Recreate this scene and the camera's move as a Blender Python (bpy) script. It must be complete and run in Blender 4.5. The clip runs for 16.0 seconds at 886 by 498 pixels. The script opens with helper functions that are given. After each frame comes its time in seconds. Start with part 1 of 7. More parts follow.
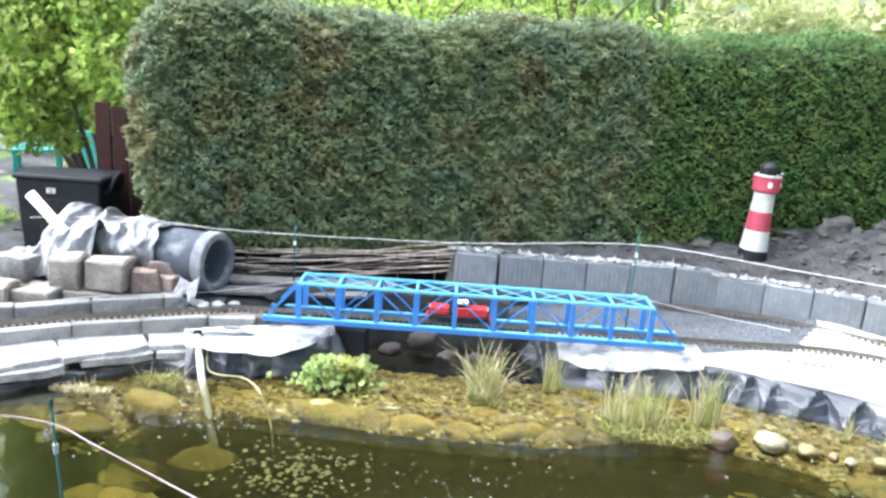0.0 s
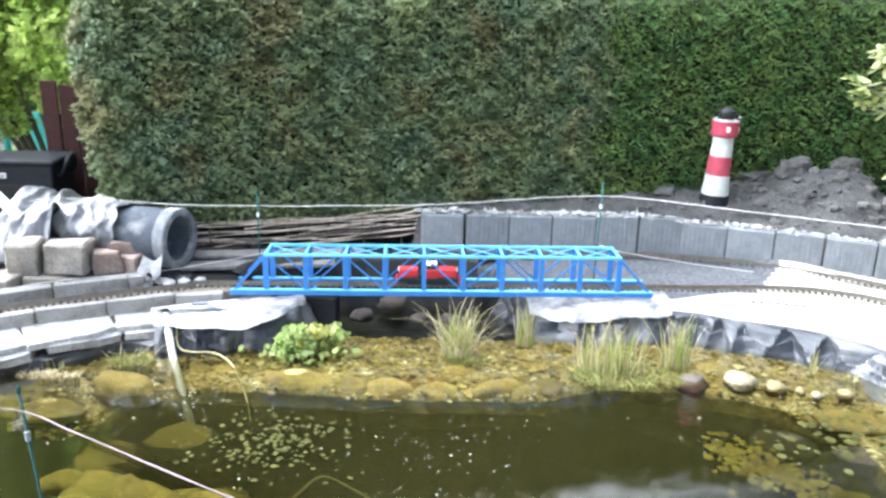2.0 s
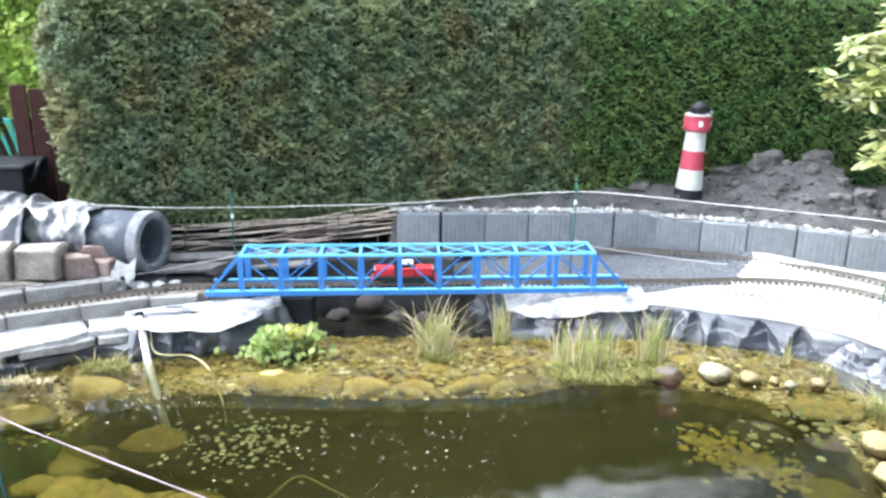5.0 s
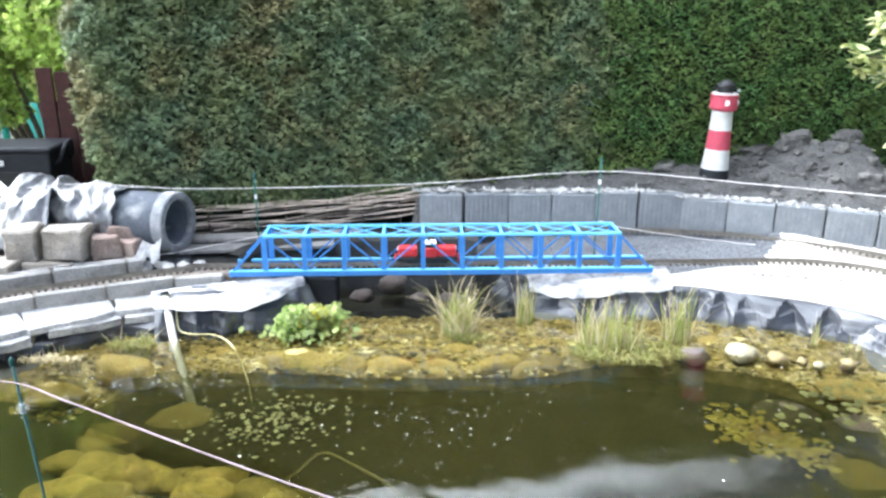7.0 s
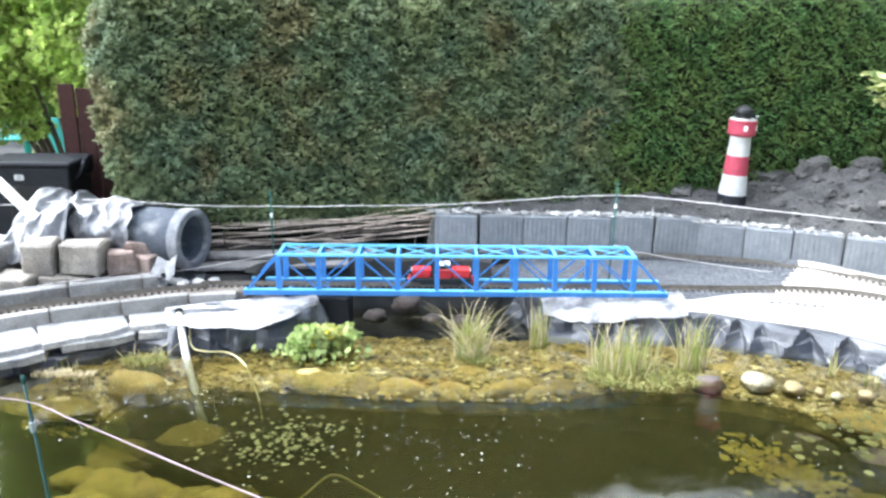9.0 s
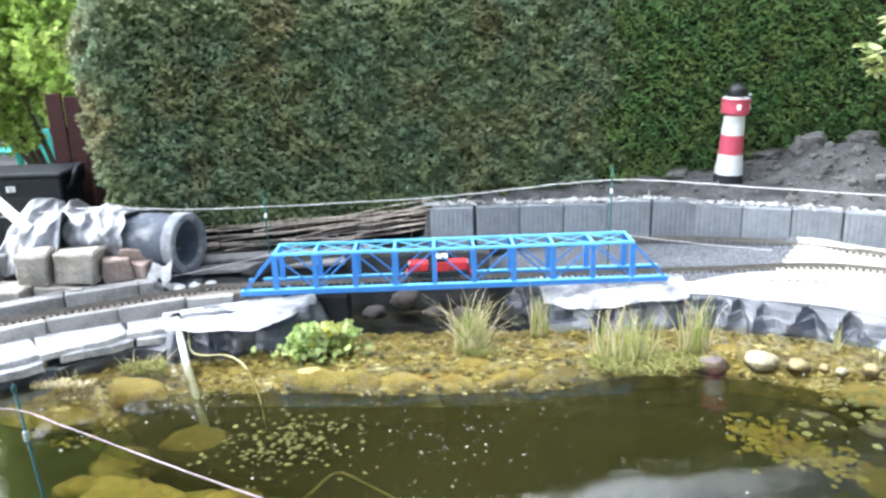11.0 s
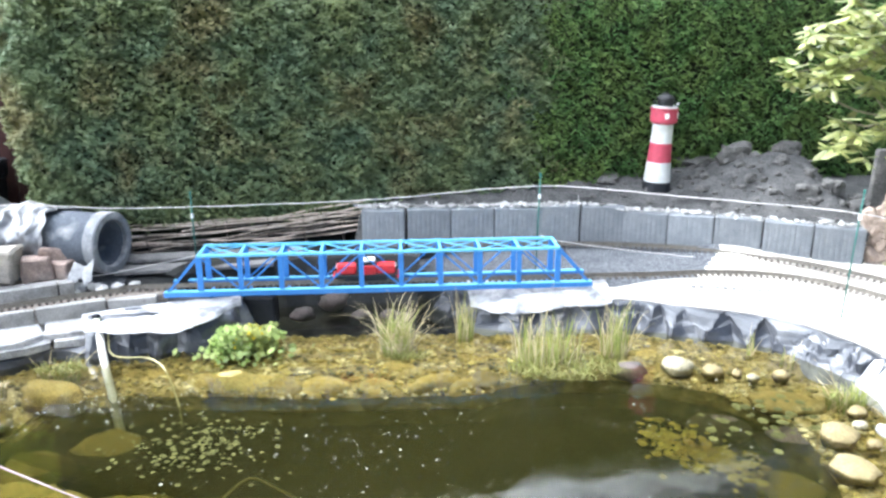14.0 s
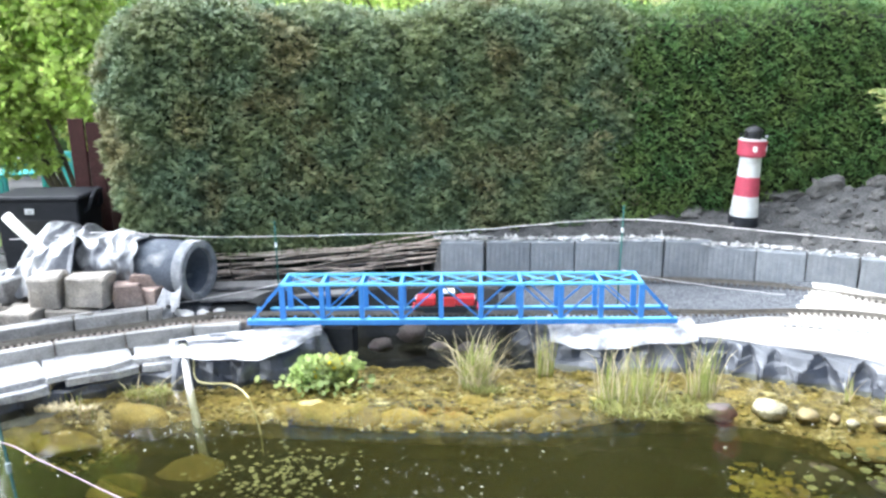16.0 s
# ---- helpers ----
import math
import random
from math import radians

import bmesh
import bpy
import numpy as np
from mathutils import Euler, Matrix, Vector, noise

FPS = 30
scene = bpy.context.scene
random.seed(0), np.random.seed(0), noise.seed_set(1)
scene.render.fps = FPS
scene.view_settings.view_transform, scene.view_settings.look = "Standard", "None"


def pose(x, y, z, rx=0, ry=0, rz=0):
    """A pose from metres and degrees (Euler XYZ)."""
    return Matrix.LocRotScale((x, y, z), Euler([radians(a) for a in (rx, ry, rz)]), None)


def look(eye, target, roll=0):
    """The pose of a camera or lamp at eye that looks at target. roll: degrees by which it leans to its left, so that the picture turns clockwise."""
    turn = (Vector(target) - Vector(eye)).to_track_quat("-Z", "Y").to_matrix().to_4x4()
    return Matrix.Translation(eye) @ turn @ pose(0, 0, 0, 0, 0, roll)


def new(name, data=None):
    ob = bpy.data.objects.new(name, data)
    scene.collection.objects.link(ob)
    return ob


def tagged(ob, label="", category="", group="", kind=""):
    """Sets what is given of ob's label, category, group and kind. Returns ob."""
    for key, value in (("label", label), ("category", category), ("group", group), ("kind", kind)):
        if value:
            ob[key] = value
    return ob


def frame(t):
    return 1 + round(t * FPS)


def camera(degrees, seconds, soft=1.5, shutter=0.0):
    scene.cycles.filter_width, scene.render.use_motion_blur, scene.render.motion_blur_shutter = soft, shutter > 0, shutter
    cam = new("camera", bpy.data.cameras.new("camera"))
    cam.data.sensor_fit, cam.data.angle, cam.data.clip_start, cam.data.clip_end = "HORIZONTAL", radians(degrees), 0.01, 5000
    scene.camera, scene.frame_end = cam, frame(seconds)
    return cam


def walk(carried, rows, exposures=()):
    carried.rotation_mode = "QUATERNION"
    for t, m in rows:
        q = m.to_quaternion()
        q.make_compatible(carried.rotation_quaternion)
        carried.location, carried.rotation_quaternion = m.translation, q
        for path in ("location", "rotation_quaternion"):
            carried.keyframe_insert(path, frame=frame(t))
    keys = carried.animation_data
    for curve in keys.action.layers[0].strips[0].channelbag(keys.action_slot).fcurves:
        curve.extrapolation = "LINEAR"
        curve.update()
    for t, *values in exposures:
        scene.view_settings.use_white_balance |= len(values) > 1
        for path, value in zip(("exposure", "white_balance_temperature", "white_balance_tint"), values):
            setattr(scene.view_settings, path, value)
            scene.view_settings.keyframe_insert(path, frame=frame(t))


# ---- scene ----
cam = camera(59.0, 16.0, soft=2.7)
PATH = [
    (0, (0.032, 0.245, 1.738), (-0.032, 2.182, 1.245), 3.9),
    (0.5, (0.059, 0.247, 1.739), (0.073, 2.17, 1.19), 3.8),
    (1, (0.057, 0.233, 1.742), (0.143, 2.165, 1.232), 2.6),
    (1.5, (0.049, 0.231, 1.726), (0.093, 2.157, 1.188), 0.6),
    (2, (0.029, 0.255, 1.728), (0.056, 2.168, 1.148), 1.2),
    (2.5, (0.012, 0.267, 1.725), (0.012, 2.182, 1.149), 1.6),
    (3, (0.032, 0.265, 1.723), (0.012, 2.174, 1.128), 1.9),
    (3.5, (0.047, 0.258, 1.736), (0.098, 2.171, 1.154), 1.4),
    (6, (0.08, 0.242, 1.677), (0.135, 2.156, 1.102), -0.0),
    (6.5, (0.05, 0.239, 1.667), (0.088, 2.147, 1.069), -0.2),
    (7, (0.06, 0.249, 1.668), (0.076, 2.155, 1.061), -0.0),
    (7.5, (0.056, 0.259, 1.674), (0.118, 2.165, 1.07), 1.1),
    (8, (0.069, 0.267, 1.675), (0.105, 2.185, 1.111), 1.5),
    (8.5, (0.062, 0.264, 1.686), (0.057, 2.184, 1.124), 1.5),
    (11, (0.085, 0.287, 1.655), (0.061, 2.203, 1.083), -1.9),
    (11.5, (0.194, 0.338, 1.687), (0.041, 2.252, 1.126), 2.0),
    (12, (0.2, 0.337, 1.693), (-0.126, 2.229, 1.134), 1.1),
    (12.5, (0.199, 0.323, 1.688), (-0.142, 2.208, 1.113), -0.6),
    (13, (0.224, 0.305, 1.679), (0.043, 2.204, 1.078), -0.9),
    (13.5, (0.244, 0.289, 1.689), (0.255, 2.208, 1.126), 0.1),
    (14, (0.242, 0.281, 1.695), (0.329, 2.192, 1.112), -0.2),
    (14.5, (0.263, 0.273, 1.698), (0.432, 2.181, 1.124), 0.0),
    (15, (0.245, 0.274, 1.703), (0.436, 2.183, 1.139), -0.1),
    (15.5, (0.223, 0.297, 1.712), (0.35, 2.219, 1.175), 0.1),
    (16, (0.174, 0.308, 1.691), (0.089, 2.242, 1.187), -0.7),
]
walk(cam, [(t, look(eye, target, roll)) for t, eye, target, roll in PATH], [(0, 0.29, 5700, 9.0), (16, 0.29, 5700, 9.0)])

# ---- world, sun, exposure ----
SUN_TRAVEL = Vector((1.7, -0.72, -2.0)).normalized()
sun_az = math.atan2(-SUN_TRAVEL.x, -SUN_TRAVEL.y)
world = bpy.data.worlds.new("sky")
scene.world = world
world.use_nodes = True
wn = world.node_tree
sky = wn.nodes.new("ShaderNodeTexSky")
sky.sky_type = "NISHITA"
sky.sun_disc = False
sky.sun_elevation = math.asin(-SUN_TRAVEL.z)
sky.sun_rotation = sun_az
sky.air_density, sky.dust_density = 1.0, 3.0
wn.nodes["Background"].inputs["Strength"].default_value = 0.15
# Broken bright cloud over the whole sky.
w_co, w_map, w_noise, w_range, w_mix = (wn.nodes.new(k) for k in ("ShaderNodeTexCoord", "ShaderNodeMapping", "ShaderNodeTexNoise", "ShaderNodeMapRange", "ShaderNodeMix"))
w_map.inputs["Scale"].default_value = (1.0, 1.0, 2.2)
w_noise.inputs["Scale"].default_value, w_noise.inputs["Detail"].default_value = 2.3, 6.0
w_range.inputs["From Min"].default_value, w_range.inputs["From Max"].default_value = 0.50, 0.64
w_mix.data_type = "RGBA"
w_dot, w_halo, w_cover, w_bright = (wn.nodes.new(k) for k in ("ShaderNodeVectorMath", "ShaderNodeMapRange", "ShaderNodeMath", "ShaderNodeMix"))
w_dot.operation = "DOT_PRODUCT"
w_dot.inputs[1].default_value = tuple(-SUN_TRAVEL)
w_halo.inputs["From Min"].default_value, w_halo.inputs["From Max"].default_value = 0.04, 0.96
w_cover.operation = "MULTIPLY_ADD"
w_cover.inputs[1].default_value = 0.22
w_bright.data_type = "RGBA"
w_bright.inputs[6].default_value = (5.3, 5.4, 5.7, 1)
w_bright.inputs[7].default_value = (64.0, 64.0, 64.0, 1)
wn.links.new(w_co.outputs["Generated"], w_map.inputs["Vector"])
wn.links.new(w_map.outputs[0], w_noise.inputs["Vector"])
wn.links.new(w_co.outputs["Generated"], w_dot.inputs[0])
wn.links.new(w_dot.outputs["Value"], w_halo.inputs["Value"])
wn.links.new(w_halo.outputs[0], w_cover.inputs[0])
wn.links.new(w_noise.outputs[0], w_cover.inputs[2])
wn.links.new(w_halo.outputs[0], w_bright.inputs[0])
wn.links.new(w_bright.outputs[2], w_mix.inputs[7])
wn.links.new(w_cover.outputs[0], w_range.inputs["Value"])
wn.links.new(w_range.outputs[0], w_mix.inputs[0])
wn.links.new(sky.outputs[0], w_mix.inputs[6])
wn.links.new(w_mix.outputs[2], wn.nodes["Background"].inputs[0])
sun_lamp = bpy.data.lights.new("sun", "SUN")
sun_lamp.energy, sun_lamp.angle, sun_lamp.color = 3.8, radians(0.6), (1.0, 0.96, 0.90)
sun_ob = new("sun", sun_lamp)
sun_ob.matrix_world = look((0, 0, 20), Vector((0, 0, 20)) + SUN_TRAVEL)


# ---- materials ----
def mat(name, c1, c2=None, c3=None, scale=20.0, fine=0.0, rough=0.8, metal=0.0, bump=0.0, bump_scale=60.0, island=0.0, rnd=0.0,
        spec=0.3, stain=None, patch_scale=3.0, translucent=0.0):
    """A noise-varied principled material in object space; c3 shows as random patches."""
    m = bpy.data.materials.new(name)
    m.use_nodes = True
    nt = m.node_tree
    n, link = nt.nodes, nt.links
    b = n["Principled BSDF"]
    b.inputs["Roughness"].default_value = rough
    b.inputs["Metallic"].default_value = metal
    b.inputs["Specular IOR Level"].default_value = spec
    co = n.new("ShaderNodeTexCoord")
    c2 = c2 or tuple(v * 0.7 for v in c1)

    def tex(sc, detail=5.0):
        t = n.new("ShaderNodeTexNoise")
        t.inputs["Scale"].default_value = sc
        t.inputs["Detail"].default_value = detail
        link.new(co.outputs["Object"], t.inputs["Vector"])
        return t

    def mix(fac, a, bcol, blend="MIX"):
        x = n.new("ShaderNodeMix")
        x.data_type, x.blend_type = "RGBA", blend
        if isinstance(fac, float):
            x.inputs[0].default_value = fac
        else:
            link.new(fac, x.inputs[0])
        for sock, v in ((x.inputs[6], a), (x.inputs[7], bcol)):
            if isinstance(v, tuple):
                sock.default_value = (*v, 1)
            else:
                link.new(v, sock)
        return x.outputs[2]

    def ramp(sock, lo, hi):
        r = n.new("ShaderNodeMapRange")
        r.inputs["From Min"].default_value, r.inputs["From Max"].default_value = lo, hi
        link.new(sock, r.inputs["Value"])
        return r.outputs[0]

    col = mix(ramp(tex(scale).outputs[0], 0.35, 0.65), c1, c2)
    if c3:
        col = mix(ramp(tex(patch_scale, 3.0).outputs[0], 0.52, 0.68), col, c3)
    if fine:
        f = tex(scale * 9, 2.0)
        v = n.new("ShaderNodeMapRange")
        v.inputs["From Min"].default_value, v.inputs["From Max"].default_value = 0.3, 0.7
        v.inputs["To Min"].default_value, v.inputs["To Max"].default_value = 1 - fine, 1 + fine
        link.new(f.outputs[0], v.inputs["Value"])
        col = mix(1.0, col, v.outputs[0], "MULTIPLY")
    for amount, node, sock in ((island, "ShaderNodeNewGeometry", "Random Per Island"), (rnd, "ShaderNodeObjectInfo", "Random")):
        if amount:
            g = n.new(node)
            v = n.new("ShaderNodeMapRange")
            v.inputs["To Min"].default_value, v.inputs["To Max"].default_value = 1 - amount, 1 + amount
            link.new(g.outputs[sock], v.inputs["Value"])
            col = mix(1.0, col, v.outputs[0], "MULTIPLY")
    link.new(col, b.inputs["Base Color"])
    if bump:
        t = tex(bump_scale)
        bp = n.new("ShaderNodeBump")
        bp.inputs["Strength"].default_value = bump
        bp.inputs["Distance"].default_value = 0.01
        link.new(t.outputs[0], bp.inputs["Height"])
        link.new(bp.outputs[0], b.inputs["Normal"])
    if translucent:
        tr = n.new("ShaderNodeBsdfTranslucent")
        link.new(col, tr.inputs["Color"])
        ms = n.new("ShaderNodeMixShader")
        ms.inputs[0].default_value = translucent
        link.new(b.outputs[0], ms.inputs[1])
        link.new(tr.outputs[0], ms.inputs[2])
        link.new(ms.outputs[0], n["Material Output"].inputs["Surface"])
    return m


M = dict(
    # Darker liner without pale patches, for the channel and its surround.
    liner_dark=mat("liner_dark", (0.011, 0.012, 0.013), (0.018, 0.018, 0.017), (0.035, 0.033, 0.024), scale=9, fine=0.3, rough=0.5, spec=0.3, bump=0.3, bump_scale=25),
    soil=mat("soil", (0.053, 0.052, 0.051), (0.086, 0.083, 0.080), (0.033, 0.032, 0.031), scale=9, fine=0.5, patch_scale=5, rough=0.95, bump=0.8, bump_scale=45),
    dry_soil=mat("dry_soil", (0.25, 0.222, 0.190), (0.19, 0.168, 0.142), (0.11, 0.097, 0.08), scale=8, fine=0.35, patch_scale=5, rough=0.95, bump=0.9, bump_scale=40),
    sand=mat("sand", (0.52, 0.47, 0.40), (0.62, 0.58, 0.51), scale=9, fine=0.15, rough=0.95, bump=0.5, bump_scale=120),
    gravel=mat("gravel", (0.066, 0.071, 0.080), (0.13, 0.133, 0.14), (0.20, 0.20, 0.205), scale=60, fine=0.6, patch_scale=90, rough=0.95, bump=1.0, bump_scale=110),
    lawn=mat("lawn", (0.075, 0.12, 0.03), (0.14, 0.18, 0.06), (0.22, 0.19, 0.13), scale=12, fine=0.5, rough=0.9, bump=1, bump_scale=90),
    pebble=mat("pebble_bed", (0.36, 0.275, 0.10), (0.20, 0.155, 0.058), (0.50, 0.42, 0.23), scale=15, fine=0.5, rough=0.8, bump=1, bump_scale=50, patch_scale=6),
    mud=mat("mud", (0.04, 0.045, 0.022), (0.06, 0.064, 0.03), scale=3, rough=0.95),
    liner=mat("liner", (0.020, 0.022, 0.028), (0.035, 0.038, 0.047), (0.13, 0.13, 0.135), scale=9, fine=0.25, rough=0.33, spec=0.8, bump=0.25, bump_scale=40),
    # Dark c3 mottling paints in the shadows of the fleece's creases.
    fleece=mat("fleece", (0.50, 0.49, 0.48), (0.40, 0.40, 0.41), (0.17, 0.17, 0.18), scale=7, patch_scale=9, fine=0.14, rough=0.95, bump=0.4, bump_scale=40),
    concrete=mat("concrete", (0.33, 0.318, 0.298), (0.26, 0.252, 0.24), (0.20, 0.19, 0.172), scale=14, fine=0.22, rough=0.9, bump=0.5, bump_scale=140, rnd=0.12, patch_scale=8),
    block=mat("ribbed_block", (0.180, 0.192, 0.206), (0.225, 0.235, 0.246), (0.145, 0.15, 0.157), scale=18, fine=0.2, rough=0.92, bump=0.5, bump_scale=160, rnd=0.12),
    blue=mat("blue_paint", (0.044, 0.172, 0.47), (0.054, 0.20, 0.52), scale=30, fine=0.08, rough=0.5, spec=0.4),
    # Lighter copy of blue: sunlight on the upper members put into the colour.
    blue_lit=mat("sunlit_blue_paint", (0.17, 0.48, 0.68), (0.13, 0.41, 0.64), scale=30, fine=0.06, rough=0.45, spec=0.5),
    hedge_a=mat("hedge_leaf_dull", (0.137, 0.190, 0.110), (0.168, 0.197, 0.084), (0.205, 0.188, 0.088), scale=3.0, rough=0.5, island=0.2, patch_scale=2.6, translucent=0.25, spec=0.15),
    hedge_b=mat("hedge_leaf_fresh", (0.080, 0.155, 0.048), (0.135, 0.190, 0.055), scale=4, rough=0.5, island=0.3, translucent=0.3, spec=0.12),
    # Near-black: the shade inside the hedge set as a colour.
    hedge_shade=mat("hedge_inner_shade", (0.016, 0.022, 0.011), (0.022, 0.022, 0.012), scale=8, rough=1),
    red=mat("red_paint", (0.62, 0.03, 0.035), (0.5, 0.025, 0.03), scale=40, fine=0.05, rough=0.35, spec=0.5),
    lh_red=mat("faded_red_paint", (0.43, 0.06, 0.095), (0.36, 0.055, 0.085), (0.48, 0.16, 0.17), scale=25, fine=0.2, rough=0.6),
    white=mat("white_paint", (0.80, 0.80, 0.78), (0.74, 0.74, 0.73), scale=20, fine=0.05, rough=0.55),
    lh_white=mat("dull_white_paint", (0.58, 0.58, 0.57), (0.50, 0.50, 0.49), (0.42, 0.41, 0.38), scale=18, fine=0.1, rough=0.6, patch_scale=11),
    dark=mat("dark_plastic", (0.013, 0.014, 0.017), (0.02, 0.021, 0.025), scale=12, fine=0.15, rough=0.6, spec=0.2),
    black=mat("black_metal", (0.012, 0.012, 0.013), (0.02, 0.02, 0.02), scale=40, rough=0.45),
    rail=mat("rail_brass", (0.22, 0.20, 0.17), (0.15, 0.135, 0.115), scale=30, rough=0.5, metal=0.6),
    sleeper=mat("sleeper_plastic", (0.075, 0.062, 0.05), (0.11, 0.095, 0.08), scale=40, rough=0.8, rnd=0.3),
    stone_pink=mat("hewn_sandstone", (0.32, 0.285, 0.24), (0.25, 0.225, 0.195), (0.18, 0.165, 0.15), scale=12, fine=0.25, rough=0.95, bump=0.9, bump_scale=45, rnd=0.15),
    algae_stone=mat("algae_stone", (0.40, 0.305, 0.11), (0.27, 0.21, 0.072), (0.46, 0.39, 0.19), scale=14, fine=0.35, rough=0.75, bump=0.7, bump_scale=40, rnd=0.25, patch_scale=7),
    pale_stone=mat("pale_stone", (0.34, 0.305, 0.20), (0.255, 0.225, 0.14), (0.17, 0.155, 0.075), scale=12, fine=0.35, rough=0.8, bump=0.7, bump_scale=60, rnd=0.2, patch_scale=9),
    clod=mat("dry_clod", (0.080, 0.077, 0.073), (0.118, 0.112, 0.105), (0.17, 0.16, 0.145), scale=14, fine=0.4, rough=1, bump=1, bump_scale=50, rnd=0.25, patch_scale=9),
    twig=mat("willow_twig", (0.56, 0.47, 0.39), (0.38, 0.31, 0.25), scale=30, fine=0.3, rough=0.9),
    bark=mat("bark", (0.16, 0.13, 0.09), (0.10, 0.085, 0.06), scale=18, fine=0.4, rough=0.95, bump=0.8, bump_scale=50),
    red_wood=mat("red_brown_stain", (0.055, 0.020, 0.017), (0.04, 0.015, 0.013), (0.08, 0.045, 0.035), scale=12, fine=0.3, rough=0.8, bump=0.5, bump_scale=30, rnd=0.2),
    orange_wood=mat("orange_timber", (0.50, 0.22, 0.09), (0.42, 0.18, 0.075), scale=10, fine=0.1, rough=0.7),
    brick=mat("red_block", (0.47, 0.29, 0.26), (0.40, 0.235, 0.20), (0.55, 0.42, 0.38), scale=15, fine=0.2, rough=0.92, bump=0.4, bump_scale=80, rnd=0.12),
    reed=mat("reed_green", (0.27, 0.32, 0.08), (0.36, 0.36, 0.12), scale=8, rough=0.55, island=0.35, translucent=0.35),
    straw=mat("reed_dry", (0.56, 0.48, 0.30), (0.43, 0.36, 0.20), scale=12, rough=0.7, island=0.3, translucent=0.2),
    marsh=mat("marsh_leaf", (0.30, 0.41, 0.12), (0.44, 0.50, 0.21), (0.50, 0.48, 0.16), scale=9, rough=0.45, island=0.4, translucent=0.4),
    yellow=mat("petal_yellow", (0.75, 0.62, 0.03), (0.7, 0.55, 0.03), scale=10, rough=0.6, translucent=0.3),
    tree=mat("tree_leaf_lime", (0.52, 0.63, 0.17), (0.34, 0.47, 0.10), (0.62, 0.66, 0.25), scale=3.5, rough=0.5, island=0.45, translucent=0.5, patch_scale=5),
    far_leaf=mat("far_leaf", (0.16, 0.26, 0.06), (0.10, 0.18, 0.045), (0.30, 0.37, 0.12), scale=0.8, rough=0.6, island=0.45, translucent=0.4, patch_scale=0.6),
    rhodo=mat("rhododendron_leaf", (0.26, 0.29, 0.095), (0.36, 0.37, 0.14), (0.13, 0.18, 0.05), scale=6, rough=0.38, island=0.4, translucent=0.3, spec=0.5, patch_scale=9),
    stake_dark=mat("dark_green_stake", (0.012, 0.06, 0.055), (0.01, 0.045, 0.04), scale=50, rough=0.5),
    stake=mat("green_stake", (0.035, 0.135, 0.11), (0.03, 0.11, 0.09), scale=50, rough=0.5),
    rope=mat("pale_rope", (0.78, 0.75, 0.72), (0.60, 0.57, 0.55), scale=150, fine=0.3, rough=0.9, bump=0.8, bump_scale=300),
    hose=mat("pale_hose", (0.50, 0.44, 0.24), (0.38, 0.35, 0.17), scale=8, rough=0.6),
    pvc=mat("white_pvc", (0.72, 0.71, 0.67), (0.60, 0.58, 0.52), (0.40, 0.40, 0.28), scale=12, fine=0.1, rough=0.5),
    petal=mat("floating_petal", (0.58, 0.58, 0.50), (0.42, 0.43, 0.30), scale=30, rough=0.7, island=0.35),
    pad=mat("floating_leaf", (0.56, 0.44, 0.10), (0.66, 0.54, 0.15), (0.36, 0.22, 0.08), scale=20, rough=0.7, island=0.4),
    teal=mat("turquoise_plastic", (0.06, 0.36, 0.33), (0.05, 0.28, 0.27), scale=8, fine=0.1, rough=0.5),
    pale_wall=mat("pale_slats", (0.66, 0.68, 0.70), (0.55, 0.57, 0.60), scale=5, fine=0.1, rough=0.6),
)

M["chalk"] = mat("white_chippings", (0.46, 0.45, 0.43), (0.33, 0.325, 0.31), scale=20, rough=0.95, island=0.3)
M["slab"] = mat("pale_slab", (0.50, 0.485, 0.46), (0.40, 0.39, 0.38), (0.27, 0.265, 0.26), scale=9, fine=0.22, rough=0.95, bump=0.6, bump_scale=60, rnd=0.12, patch_scale=7)

# Pond water: clear tinted body with Fresnel gloss and faint ripples.
water_mat = bpy.data.materials.new("pond_water")
water_mat.use_nodes = True
nt = water_mat.node_tree
nt.nodes.remove(nt.nodes["Principled BSDF"])
w_tr, w_gl, w_fr, w_mx = (nt.nodes.new(k) for k in ("ShaderNodeBsdfTransparent", "ShaderNodeBsdfGlossy", "ShaderNodeFresnel", "ShaderNodeMixShader"))
w_tr.inputs[0].default_value = (0.85, 0.84, 0.70, 1)
w_gl.inputs["Roughness"].default_value = 0.05
w_fr.inputs["IOR"].default_value = 1.5
w_no, w_bp, w_co = (nt.nodes.new(k) for k in ("ShaderNodeTexNoise", "ShaderNodeBump", "ShaderNodeTexCoord"))
w_no.inputs["Scale"].default_value = 9
w_no.inputs["Detail"].default_value = 3
w_bp.inputs["Strength"].default_value = 0.16
w_bp.inputs["Distance"].default_value = 0.008
nt.links.new(w_co.outputs["Object"], w_no.inputs["Vector"])
nt.links.new(w_no.outputs[0], w_bp.inputs["Height"])
nt.links.new(w_bp.outputs[0], w_gl.inputs["Normal"])
nt.links.new(w_bp.outputs[0], w_fr.inputs["Normal"])
nt.links.new(w_fr.outputs[0], w_mx.inputs[0])
nt.links.new(w_tr.outputs[0], w_mx.inputs[1])
nt.links.new(w_gl.outputs[0], w_mx.inputs[2])
nt.links.new(w_mx.outputs[0], nt.nodes["Material Output"].inputs["Surface"])


